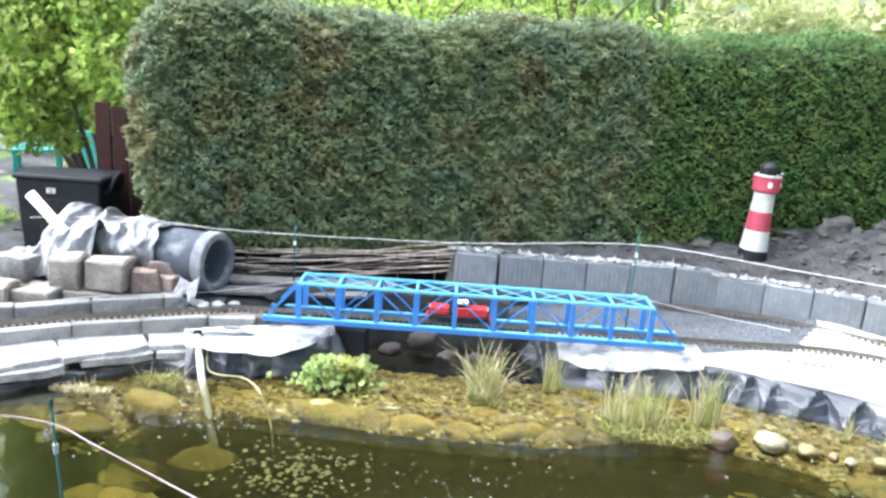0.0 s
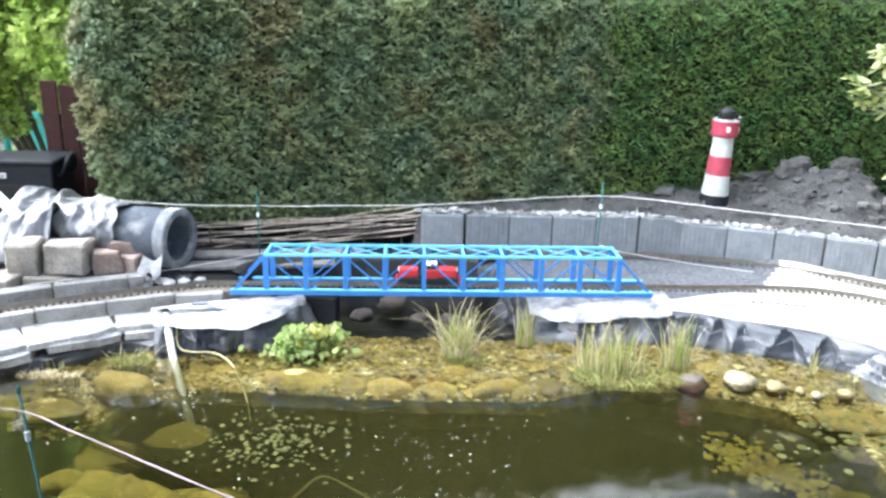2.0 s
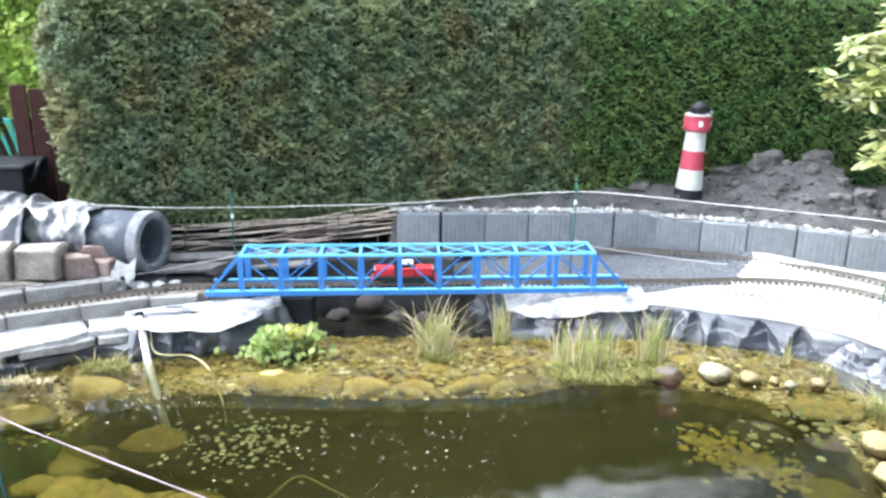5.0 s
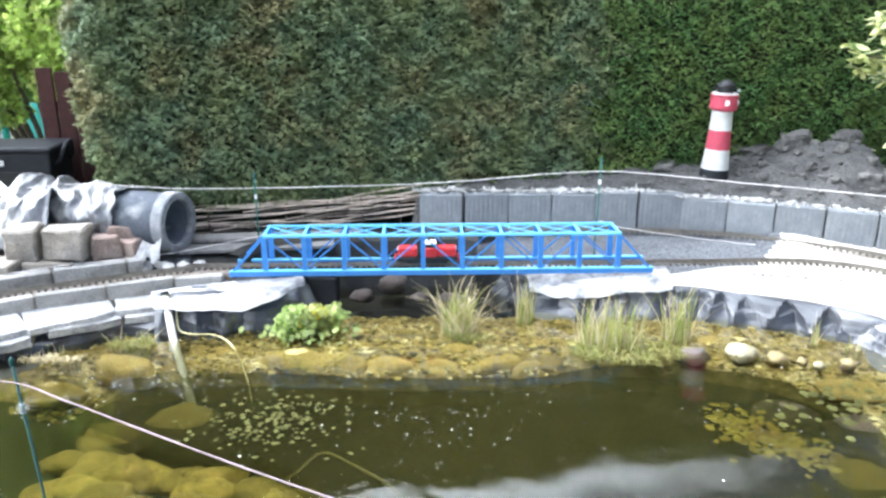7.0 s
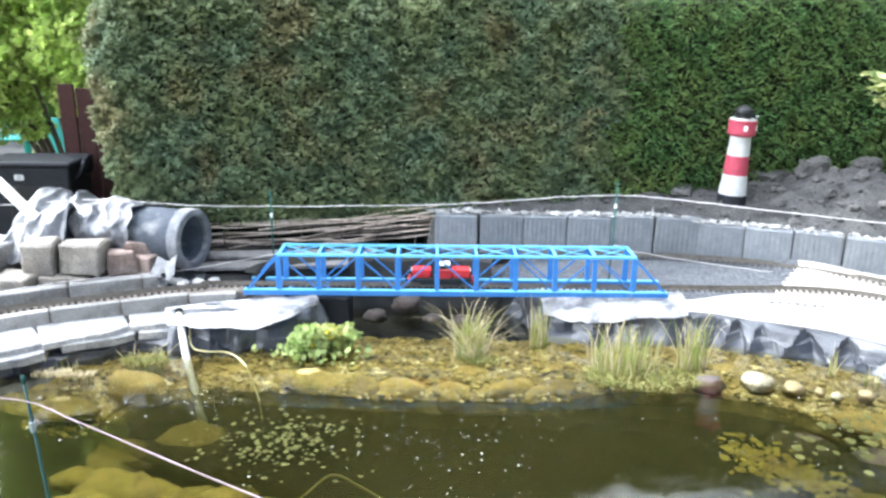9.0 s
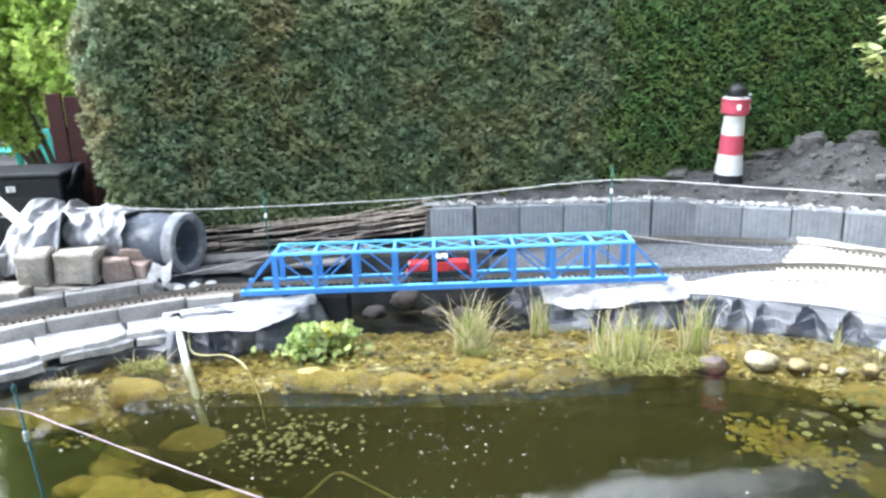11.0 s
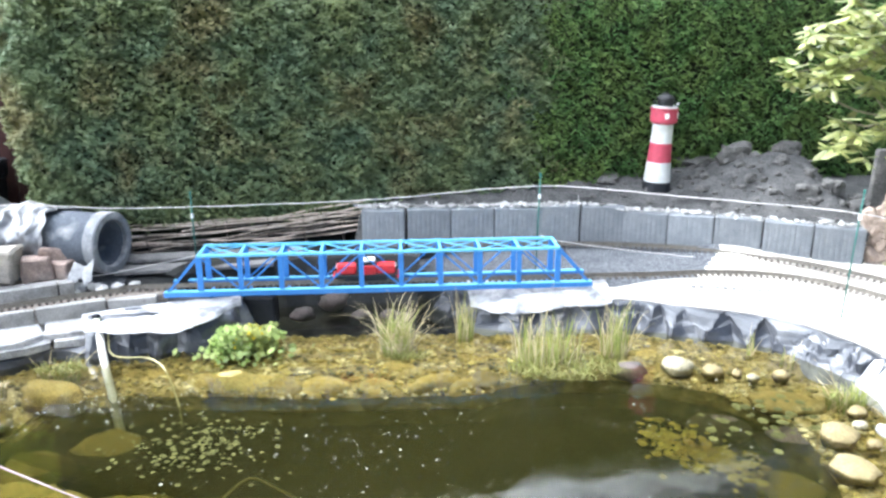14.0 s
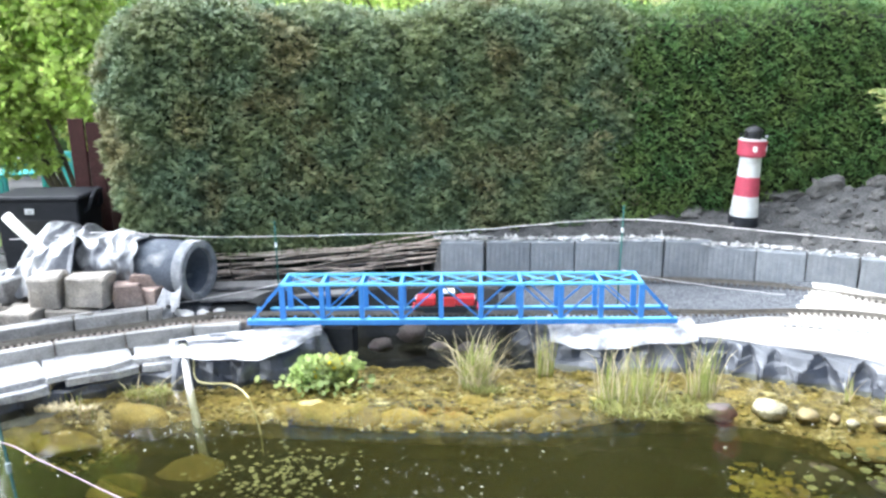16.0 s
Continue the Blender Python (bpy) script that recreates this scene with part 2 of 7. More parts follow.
# ---- building helpers ----
def part(name, bm, material, parent=None, label="", smooth=False):
    """Links a bmesh as one mesh object, under a parent if one is given."""
    me = bpy.data.meshes.new(name)
    bm.to_mesh(me)
    bm.free()
    if material:
        me.materials.append(material)
    if smooth:
        me.polygons.foreach_set("use_smooth", [True] * len(me.polygons))
    ob = new(name, me)
    if parent:
        ob.parent = parent
    if label:
        ob["label"] = label
    return ob


def mesh_ob(name, verts, faces, material, parent=None, smooth=False):
    me = bpy.data.meshes.new(name)
    me.from_pydata(verts, [], faces)
    me.materials.append(material)
    if smooth:
        me.polygons.foreach_set("use_smooth", [True] * len(me.polygons))
    ob = new(name, me)
    if parent:
        ob.parent = parent
    return ob


def thing(name, label, category, group="", m=None):
    ob = tagged(new(name), label, category, group)
    if m is not None:
        ob.matrix_world = m
    return ob


def box(bm, size, at=(0, 0, 0), bevel=0.0, m=None, seg=1):
    """A box, bevelled, added to bm."""
    r = bmesh.ops.create_cube(bm, size=1.0)
    vs = r["verts"]
    for v in vs:
        v.co = Vector((v.co.x * size[0], v.co.y * size[1], v.co.z * size[2]))
    if bevel:
        es = list({e for v in vs for e in v.link_edges})
        out = bmesh.ops.bevel(bm, geom=es, offset=bevel, segments=seg, affect="EDGES", profile=0.5)
        vs = list({v for f in out["faces"] for v in f.verts} | {v for v in vs if v.is_valid})
    mm = Matrix.Translation(at) if m is None else m
    for v in vs:
        v.co = mm @ v.co
    return vs


def beam(bm, a, b, w, h):
    """A straight bar of section w by h from a to b."""
    a, b = Vector(a), Vector(b)
    d = b - a
    q = d.to_track_quat("Y", "Z").to_matrix().to_4x4()
    return box(bm, (w, d.length, h), m=Matrix.Translation((a + b) / 2) @ q)


def tube(bm, pts, radii, sides=8, cap=True):
    """A tube through points, with one radius or a radius a point."""
    pts = [Vector(p) for p in pts]
    if not isinstance(radii, (list, tuple)):
        radii = [radii] * len(pts)
    rings = []
    ref = Vector((0.13, 0.31, 0.94)).normalized()
    for k, p in enumerate(pts):
        d = (pts[min(k + 1, len(pts) - 1)] - pts[max(k - 1, 0)]).normalized()
        u = d.cross(ref)
        if u.length < 0.05:
            u = d.cross(Vector((1, 0, 0)))
        u.normalize()
        v = d.cross(u)
        rings.append([bm.verts.new(p + radii[k] * (math.cos(a) * u + math.sin(a) * v)) for a in (2 * math.pi * s / sides for s in range(sides))])
    for r0, r1 in zip(rings, rings[1:]):
        for s in range(sides):
            bm.faces.new((r0[s], r0[(s + 1) % sides], r1[(s + 1) % sides], r1[s]))
    if cap:
        bm.faces.new(rings[0][::-1])
        bm.faces.new(rings[-1])


def lathe(bm, profile, sides=32, at=(0, 0, 0)):
    """A body of revolution about z from (radius, height) pairs."""
    rings = []
    for r, z in profile:
        rings.append([bm.verts.new((at[0] + r * math.cos(2 * math.pi * s / sides), at[1] + r * math.sin(2 * math.pi * s / sides), at[2] + z)) for s in range(sides)])
    for r0, r1 in zip(rings, rings[1:]):
        for s in range(sides):
            bm.faces.new((r0[s], r0[(s + 1) % sides], r1[(s + 1) % sides], r1[s]))
    bm.faces.new(rings[0][::-1])
    bm.faces.new(rings[-1])


def rock_bm(size, seed, squash=1.0, sub=2, rough=0.25, boxy=0.0):
    """An irregular stone about size (x, y, z) metres, standing on z = 0."""
    bm = bmesh.new()
    bmesh.ops.create_icosphere(bm, subdivisions=sub, radius=1.0)
    off = Vector((seed * 7.3, seed * 3.1, seed * 1.7))
    for v in bm.verts:
        c = v.co.copy()
        if boxy:
            mx = max(abs(c.x), abs(c.y), abs(c.z))
            c = c.lerp(c / mx * 0.86, boxy)
        c *= 1 + rough * noise.noise(c * 1.3 + off) + rough * 0.4 * noise.noise(c * 3.5 + off)
        v.co = Vector((c.x * size[0] / 2, c.y * size[1] / 2, c.z * size[2] / 2 + size[2] / 2))
    return bm


def spline(pts, step=0.04):
    """A smooth line through points (Catmull-Rom), as a list of vectors."""
    p = [Vector(q) for q in pts]
    p = [p[0] * 2 - p[1]] + p + [p[-1] * 2 - p[-2]]
    out = []
    for k in range(1, len(p) - 2):
        a, b, c, d = p[k - 1 : k + 3]
        n = max(2, int((c - b).length / step))
        for s in range(n):
            t = s / n
            out.append(0.5 * (2 * b + (c - a) * t + (2 * a - 5 * b + 4 * c - d) * t * t + (3 * b - a - 3 * c + d) * t ** 3))
    out.append(p[-2])
    return out


def leaves(name, centers, dirs, length, width, material, parent=None, jitter=0.35, rng=None, fold=0.25, facing=None, rounded=False):
    """Many small folded leaves in one mesh: centres, pointing directions, sizes."""
    rng = rng or np.random.default_rng(1)
    c = np.asarray(centers, float)
    d = np.asarray(dirs, float)
    n = len(c)
    d = d / np.linalg.norm(d, axis=1, keepdims=True)
    side = np.cross(d, rng.normal(size=(n, 3)) if facing is None else facing)
    side /= np.linalg.norm(side, axis=1, keepdims=True) + 1e-9
    up = np.cross(side, d)
    s = (1 + jitter * rng.uniform(-1, 1, n))[:, None]
    L, W = length * s, width * s
    if rounded:
        v = np.stack([c - d * L / 2, c - d * L * 0.18 + side * W / 2 + up * W * fold, c + d * L * 0.25 + side * W * 0.46 + up * W * fold, c + d * L / 2,
                      c + d * L * 0.25 - side * W * 0.46 + up * W * fold, c - d * L * 0.18 - side * W / 2 + up * W * fold], 1).reshape(-1, 3)
        f = np.arange(6 * n).reshape(-1, 6)
        tri = np.concatenate([f[:, [0, 1, 2]], f[:, [0, 2, 3]], f[:, [0, 3, 4]], f[:, [0, 4, 5]]])
    else:
        v = np.stack([c - d * L / 2, c + side * W / 2 + up * W * fold, c + d * L / 2, c - side * W / 2 + up * W * fold], 1).reshape(-1, 3)
        f = np.arange(4 * n).reshape(-1, 4)
        tri = np.concatenate([f[:, [0, 1, 2]], f[:, [0, 2, 3]]])
    me = bpy.data.meshes.new(name)
    me.vertices.add(len(v))
    me.vertices.foreach_set("co", v.ravel())
    me.loops.add(tri.size)
    me.loops.foreach_set("vertex_index", tri.ravel())
    me.polygons.add(len(tri))
    me.polygons.foreach_set("loop_start", np.arange(0, tri.size, 3))
    me.update(calc_edges=True)
    me.materials.append(material)
    ob = new(name, me)
    if parent:
        ob.parent = parent
    return ob


# ---- plan of the ground ----
POND = [(-2.50, 2.9), (-2.44, 3.22), (-2.27, 3.49), (-1.97, 3.72), (-1.66, 3.97), (-1.3, 4.03), (-0.85, 4.10), (-0.66, 4.26), (-0.80, 4.52), (-0.62, 4.74),
        (-0.1, 4.80), (0.34, 4.72), (0.50, 4.50), (0.58, 4.32), (0.94, 4.19), (1.39, 4.22), (1.65, 4.12), (1.92, 4.02), (2.14, 3.87), (2.29, 3.64), (2.33, 3.46),
        (2.27, 3.09), (2.22, 2.9), (2.05, 2.62), (1.95, 2.2), (1.7, 1.6), (1.0, 1.15), (-0.4, 1.1), (-1.7, 1.3), (-2.3, 1.9)]
DEEP = [(-1.45, 3.25), (-1.38, 3.60), (-1.0, 3.66), (-0.55, 3.64), (-0.30, 3.60), (0.29, 3.60), (0.58, 3.60), (0.74, 3.68), (0.95, 3.74), (1.22, 3.72), (1.48, 3.64), (1.66, 3.56), (1.86, 3.34), (1.88, 3.0),
        (1.82, 2.7), (1.83, 2.3), (1.4, 1.7), (0.9, 1.4), (0.1, 1.5), (-0.25, 2.2), (-0.42, 2.75), (-1.0, 3.02)]
WATER_Z = 0.02


def poly_dist(poly, x, y):
    """Signed distance to a polygon for arrays of points, positive inside."""
    p = np.array(poly, float)
    q = np.roll(p, -1, 0)
    best = np.full(x.shape, 1e9)
    inside = np.zeros(x.shape, bool)
    for (ax, ay), (bx, by) in zip(p, q):
        ex, ey = bx - ax, by - ay
        t = np.clip(((x - ax) * ex + (y - ay) * ey) / (ex * ex + ey * ey), 0, 1)
        best = np.minimum(best, np.hypot(x - ax - t * ex, y - ay - t * ey))
        cross = ((ay > y) != (by > y)) & (x < ex * (y - ay) / (ey if ey else 1e-9) + ax)
        inside ^= cross
    return np.where(inside, best, -best)


def smooth01(a, b, v):
    t = np.clip((v - a) / (b - a), 0, 1)
    return t * t * (3 - 2 * t)


PAL = [(-0.035, 4.985), (0.30, 4.965), (1.36, 4.965), (1.72, 4.89), (2.05, 4.77), (2.35, 4.63), (2.62, 4.51), (2.90, 4.40)]
HEDGE_LINE = [(-2.14, 4.797), (2.6, 5.72), (6.5, 6.45)]


def pal_y(x):
    return np.interp(x, [p[0] for p in PAL], [p[1] for p in PAL])


def hedge_y(x):
    return np.interp(x, [p[0] for p in HEDGE_LINE], [p[1] for p in HEDGE_LINE])


def wob(x, y, s, seed=0.0):
    """Cheap smooth pseudo-noise for arrays."""
    return (np.sin(x * s * 1.7 + seed + 1.3 * np.sin(y * s * 0.9 + seed)) + np.sin(y * s * 1.9 - seed * 2 + 1.7 * np.sin(x * s * 1.1)) + np.sin((x + y) * s * 2.9 + seed * 3)) / 3


def ground_z(x, y):
    x, y = np.asarray(x, float), np.asarray(y, float)
    d = poly_dist(POND, x, y)
    dd = poly_dist(DEEP, x, y)
    out = -d
    steep = np.where(x > 0.5, 0.20, 0.15)
    land = 0.20 * smooth01(-0.02, 1.0, out / steep) + 0.015 * smooth01(0.3, 0.8, out)
    low = 0.085 * smooth01(-0.02, 0.06, out) + 0.05 * smooth01(0.05, 0.20, out) + 0.075 * smooth01(0.20, 0.27, out)
    share = smooth01(-1.25, -1.45, x)
    land = land * (1 - share) + low * share
    slope = 0.10 * smooth01(0.05, 0.13, out) + 0.11 * smooth01(0.10, 0.40, out)
    share = smooth01(0.75, 1.05, x)
    land = land * (1 - share) + slope * share
    land = land + 0.075 * smooth01(4.45, 4.85, y) * smooth01(0.3, 0.7, x) + 0.06 * smooth01(-0.9, -1.2, x) * smooth01(4.35, 4.6, y)
    land = land + 0.06 * smooth01(0.42, 0.10, pal_y(x) - y) * smooth01(1.7, 2.3, x) * smooth01(4.0, 4.2, y)
    land = land + 0.04 * smooth01(0.13, 0.03, pal_y(x) - y) * smooth01(1.7, 2.2, x) * smooth01(4.0, 4.2, y)
    bed = smooth01(-0.02, 0.06, y - pal_y(x) - 0.05) * smooth01(-0.13, -0.05, x) * smooth01(3.2, 2.85, x)
    soil_h = 0.49 + 0.10 * smooth01(4.95, 5.7, y) + 0.21 * np.exp(-(((x - 2.85) / 0.62) ** 2 + ((y - 5.35) / 0.42) ** 2)) + 0.02 * wob(x, y, 9) + 0.012 * wob(x, y, 23, 2)
    land = land * (1 - bed) + soil_h * bed
    left = smooth01(-2.35, -2.8, x) * smooth01(3.9, 4.3, y)
    land = land + left * (0.03 + 0.015 * wob(x, y, 6))
    right_bank = smooth01(2.95, 3.2, x) * smooth01(4.3, 4.6, y)
    land = land + right_bank * 0.12
    wet = -0.002 - 0.035 * smooth01(3.85, 3.62, y) + 0.012 * wob(x, y, 16, 1)
    left_shelf = smooth01(-0.9, -1.3, x) + smooth01(3.3, 2.9, y) * smooth01(0.3, -0.4, x)
    wet = wet - (0.10 + 0.25 * smooth01(-1.40, -1.62, x) * smooth01(3.45, 3.2, y)) * np.clip(left_shelf, 0, 1) * smooth01(0.0, 0.25, d)
    channel = smooth01(4.22, 4.40, y) * smooth01(0.02, 0.12, d)
    wet = wet - 0.10 * channel
    wet = wet * (1 - smooth01(-0.03, 0.09, dd)) - 0.60 * smooth01(-0.03, 0.09, dd)
    z = np.where(d > 0, wet * smooth01(0, 0.03, d) - 0.0 * d, land)
    return z


def build_ground():
    far = [-400, -150, -60, -30, -18, -12, -9, -7, -6, -5, -4.4, -3.9, -3.6]
    xs = np.array(far + list(np.arange(-3.4, 3.61, 0.032)) + [-v + 0.1 for v in far[::-1]])
    ys = np.array([-400, -150, -60, -25, -12, -6, -3, -1, 0, 0.5] + list(np.arange(0.9, 6.2, 0.032)) + [6.6, 7.2, 8, 9, 11, 14, 18, 26, 40, 70, 150, 400])
    X, Y = np.meshgrid(xs, ys)
    Z = ground_z(X, Y)
    nx, ny = len(xs), len(ys)
    idx = np.arange(nx * ny).reshape(ny, nx)
    faces = np.stack([idx[:-1, :-1], idx[:-1, 1:], idx[1:, 1:], idx[1:, :-1]], -1).reshape(-1, 4)
    cx, cy = X.ravel()[faces].mean(1), Y.ravel()[faces].mean(1)
    d, dd = poly_dist(POND, cx, cy), poly_dist(DEEP, cx, cy)
    names = ["soil", "sand", "gravel", "lawn", "pebble", "mud", "liner_dark", "dry_soil"]
    k = np.full(len(cx), 3)
    k[(cx > -4.2) & (cx < 4.2) & (cy < 6.3) & (cy > 0.6)] = 0
    k[(d < 0) & (d > -1.2) & (cy < pal_y(cx)) & (cx > -2.6) & (cx < 3.3) & (cy > 3.2)] = 2
    k[(d < 0.0) & (cx > 0.70) & (cx < 3.4) & (cy > 2.2) & (cy < 4.5 - 0.25 * smooth01(2.2, 3.0, cx)) & (cy < pal_y(cx) - 0.1)] = 1
    k[(d < -0.07) & (cx > 1.7) & (cx < 3.4) & (cy > 4.2) & (cy < pal_y(cx) - 0.02) & (cy < 4.42 + 0.75 * (cx - 1.75) + 0.05 * wob(cx, cy, 13, 1.0))] = 1
    bed = (cy > pal_y(cx) + 0.03) & (cx > -0.08)
    k[bed & (cx < 4.2)] = 0
    k[(cx < -0.08) & (cy > 4.98)] = 0
    k[(cx < -3.3) & (cy > 5.4)] = 3
    k[(k == 3) & (wob(cx, cy, 2.2, 1.0) > 0.12) & (cx > -7) & (cy > 3) & (cy < 9)] = 0
    k[d > 0.0] = 4
    k[(d > -0.07) & (cx > 0.6) & (cy > 2.0)] = 4
    k[dd > 0.10] = 5
    k[(d > 0.12) & (cx < -0.2) & (cy < 3.52)] = 5
    k[(d < -0.1) & (cx > -4.6) & (cx < -2.35) & (cy > 3.3) & (cy < 4.75 + 0.2 * wob(cx, cy, 4, 2))] = 7
    k[(cx > -0.85) & (cx < 0.6) & (cy > 4.28) & (cy < 4.9) & (d > -0.1)] = 6
    k[(d < 0) & (cx > -1.35) & (cx < -0.15) & (cy > 4.43) & (cy < 4.97)] = 6
    me = bpy.data.meshes.new("ground")
    me.from_pydata(np.stack([X, Y, Z], -1).reshape(-1, 3).tolist(), [], faces.tolist())
    for nm in names:
        me.materials.append(M[nm])
    me.polygons.foreach_set("material_index", k.astype(np.int32))
    me.polygons.foreach_set("use_smooth", [True] * len(k))
    tagged(new("ground", me), "garden ground with soil, sand, gravel and a pond basin", "ground", kind="structure")


build_ground()

bm = bmesh.new()
pv = [bm.verts.new((x, y, WATER_Z)) for x, y in ((-2.75, 0.9), (2.6, 0.9), (2.6, 4.9), (-2.75, 4.9))]
bm.faces.new(pv)
tagged(part("water", bm, water_mat), "still murky green-brown pond water mirroring hedge and sky", "water", kind="structure")


silt_mat = bpy.data.materials.new("suspended_silt")
silt_mat.use_nodes = True
nt = silt_mat.node_tree
s_b, s_t, s_m, s_n, s_r, s_c = nt.nodes["Principled BSDF"], *(nt.nodes.new(k) for k in ("ShaderNodeBsdfTransparent", "ShaderNodeMixShader", "ShaderNodeTexNoise", "ShaderNodeMapRange", "ShaderNodeTexCoord"))
s_b.inputs["Base Color"].default_value = (0.078, 0.072, 0.033, 1)
s_b.inputs["Roughness"].default_value = 1.0
s_b.inputs["Specular IOR Level"].default_value = 0.0
s_t.inputs[0].default_value = (0.72, 0.73, 0.56, 1)
s_n.inputs["Scale"].default_value = 1.6
s_r.inputs["To Min"].default_value, s_r.inputs["To Max"].default_value = 0.22, 0.50
nt.links.new(s_c.outputs["Object"], s_n.inputs["Vector"])
nt.links.new(s_n.outputs[0], s_r.inputs["Value"])
nt.links.new(s_r.outputs[0], s_m.inputs[0])
nt.links.new(s_t.outputs[0], s_m.inputs[1])
nt.links.new(s_b.outputs[0], s_m.inputs[2])
nt.links.new(s_m.outputs[0], nt.nodes["Material Output"].inputs["Surface"])
thin_silt = silt_mat.copy()
thin_silt.name = "thin_silt"
for node in thin_silt.node_tree.nodes:
    if node.bl_idname == "ShaderNodeMapRange":
        node.inputs["To Min"].default_value, node.inputs["To Max"].default_value = 0.05, 0.18
    if node.bl_idname == "ShaderNodeBsdfTransparent":
        node.inputs[0].default_value = (0.82, 0.82, 0.66, 1)
LEFT_SHALLOWS = [(-2.6, 1.0), (-0.2, 1.0), (-0.27, 2.25), (-0.44, 2.78), (-1.0, 3.05), (-1.45, 3.28), (-1.42, 3.56), (-2.0, 3.60), (-2.5, 3.1)]


def widened(poly, out):
    """A polygon grown outwards by a margin."""
    p = [Vector((x, y)) for x, y in poly]
    turn = sum(a.x * b.y - b.x * a.y for a, b in zip(p, p[1:] + p[:1]))
    res = []
    for a, b, c in zip(p[-1:] + p[:-1], p, p[1:] + p[:1]):
        d = (c - a).normalized()
        n = Vector((d.y, -d.x)) if turn > 0 else Vector((-d.y, d.x))
        res.append((b.x + n.x * out, b.y + n.y * out))
    return res


for z, outline in ((-0.05, DEEP), (-0.11, DEEP), (-0.18, DEEP), (-0.035, LEFT_SHALLOWS)):
    edge = widened(outline, 0.05) if outline is DEEP else outline
    line = spline([(x, y, z) for x, y in edge + edge[:1]], 0.05)[:-1]
    bm = bmesh.new()
    bm.faces.new([bm.verts.new(p) for p in line])
    tagged(part("water", bm, silt_mat if outline is DEEP else thin_silt), "layer of olive silt hanging in the pond water", "water", kind="structure")


# ---- hedge ----
def build_hedge(name, x0, x1, thick, z_top, leaf_mat, n, label, seed, round_left):
    rng = np.random.default_rng(seed)
    ob = thing(name, label, "hedge")
    ux = np.array([1.0, (hedge_y(x1) - hedge_y(x0)) / (x1 - x0)])
    length = (x1 - x0)
    # Dark inner body; its near-black colour stands in for shade between the leaves.
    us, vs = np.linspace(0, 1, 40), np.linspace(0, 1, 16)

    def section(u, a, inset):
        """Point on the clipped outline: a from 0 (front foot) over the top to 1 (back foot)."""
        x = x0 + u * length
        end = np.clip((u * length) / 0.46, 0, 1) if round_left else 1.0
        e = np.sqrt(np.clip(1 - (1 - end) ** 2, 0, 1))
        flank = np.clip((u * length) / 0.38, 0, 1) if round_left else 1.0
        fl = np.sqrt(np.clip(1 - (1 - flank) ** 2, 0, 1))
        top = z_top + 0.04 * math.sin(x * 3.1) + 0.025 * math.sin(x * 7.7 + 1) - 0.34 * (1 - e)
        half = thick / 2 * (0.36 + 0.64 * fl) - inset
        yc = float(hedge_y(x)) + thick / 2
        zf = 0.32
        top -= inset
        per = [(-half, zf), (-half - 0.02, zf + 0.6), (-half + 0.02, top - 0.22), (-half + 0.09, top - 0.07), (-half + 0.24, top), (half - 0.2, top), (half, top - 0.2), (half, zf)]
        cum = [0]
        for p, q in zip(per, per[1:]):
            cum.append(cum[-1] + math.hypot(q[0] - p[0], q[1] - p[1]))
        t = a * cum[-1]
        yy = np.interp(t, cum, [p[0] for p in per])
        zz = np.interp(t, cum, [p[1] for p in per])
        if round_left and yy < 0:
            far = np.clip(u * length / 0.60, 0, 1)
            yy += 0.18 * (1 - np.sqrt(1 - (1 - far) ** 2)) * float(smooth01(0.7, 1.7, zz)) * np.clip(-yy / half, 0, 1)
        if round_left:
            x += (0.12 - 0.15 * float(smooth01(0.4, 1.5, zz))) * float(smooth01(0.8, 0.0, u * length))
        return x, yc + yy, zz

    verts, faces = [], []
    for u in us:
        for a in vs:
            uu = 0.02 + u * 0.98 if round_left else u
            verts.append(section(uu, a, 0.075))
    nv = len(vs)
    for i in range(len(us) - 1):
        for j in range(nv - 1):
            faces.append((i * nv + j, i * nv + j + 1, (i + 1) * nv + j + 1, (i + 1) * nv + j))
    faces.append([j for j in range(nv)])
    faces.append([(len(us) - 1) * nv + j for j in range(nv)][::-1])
    mesh_ob("twig_core", verts, faces, M["hedge_shade"], ob)
    # Leaves over the front, top and end.
    u = rng.uniform(0, 1, n)
    if not round_left:
        k = int(n * 0.12)
        u[:k] = -0.62 / length * rng.uniform(0, 1, k)
    if round_left:
        k = int(n * 0.16)
        u[:k] = 0.42 / length * rng.uniform(0, 1, k) ** 1.5
    a = rng.uniform(0, 0.80, n)
    gu, ga = np.linspace(-0.14, 1, 260), np.linspace(0, 1, 90)
    grid = np.array([[section(uu, aa, 0.0) for aa in ga] for uu in gu])

    def on_grid(uu, aa):
        fi = np.clip((uu + 0.14) / 1.14 * 259, 0, 258.999)
        fj = np.clip(aa * 89, 0, 88.999)
        i, j = fi.astype(int), fj.astype(int)
        p, q = (fi - i)[:, None], (fj - j)[:, None]
        return (grid[i, j] * (1 - p) + grid[i + 1, j] * p) * (1 - q) + (grid[i, j + 1] * (1 - p) + grid[i + 1, j + 1] * p) * q

    # The two hedges grow into each other over a ragged seam.
    pts = on_grid(u, a)
    seam = 1.02 + 0.10 * pts[:, 2] + 0.24 * wob(pts[:, 0], pts[:, 2], 6, 4.0) + 0.10 * rng.normal(size=n)
    keep = pts[:, 0] < seam if round_left else pts[:, 0] > seam
    keep &= (pts[:, 0] > 0.0) | (pts[:, 2] > 0.49 + 0.05 * wob(pts[:, 0], pts[:, 1], 9, 3.0))
    u, a, pts = u[keep], a[keep], pts[keep]
    n = len(u)
    tang = on_grid(u, a + 0.012) - pts
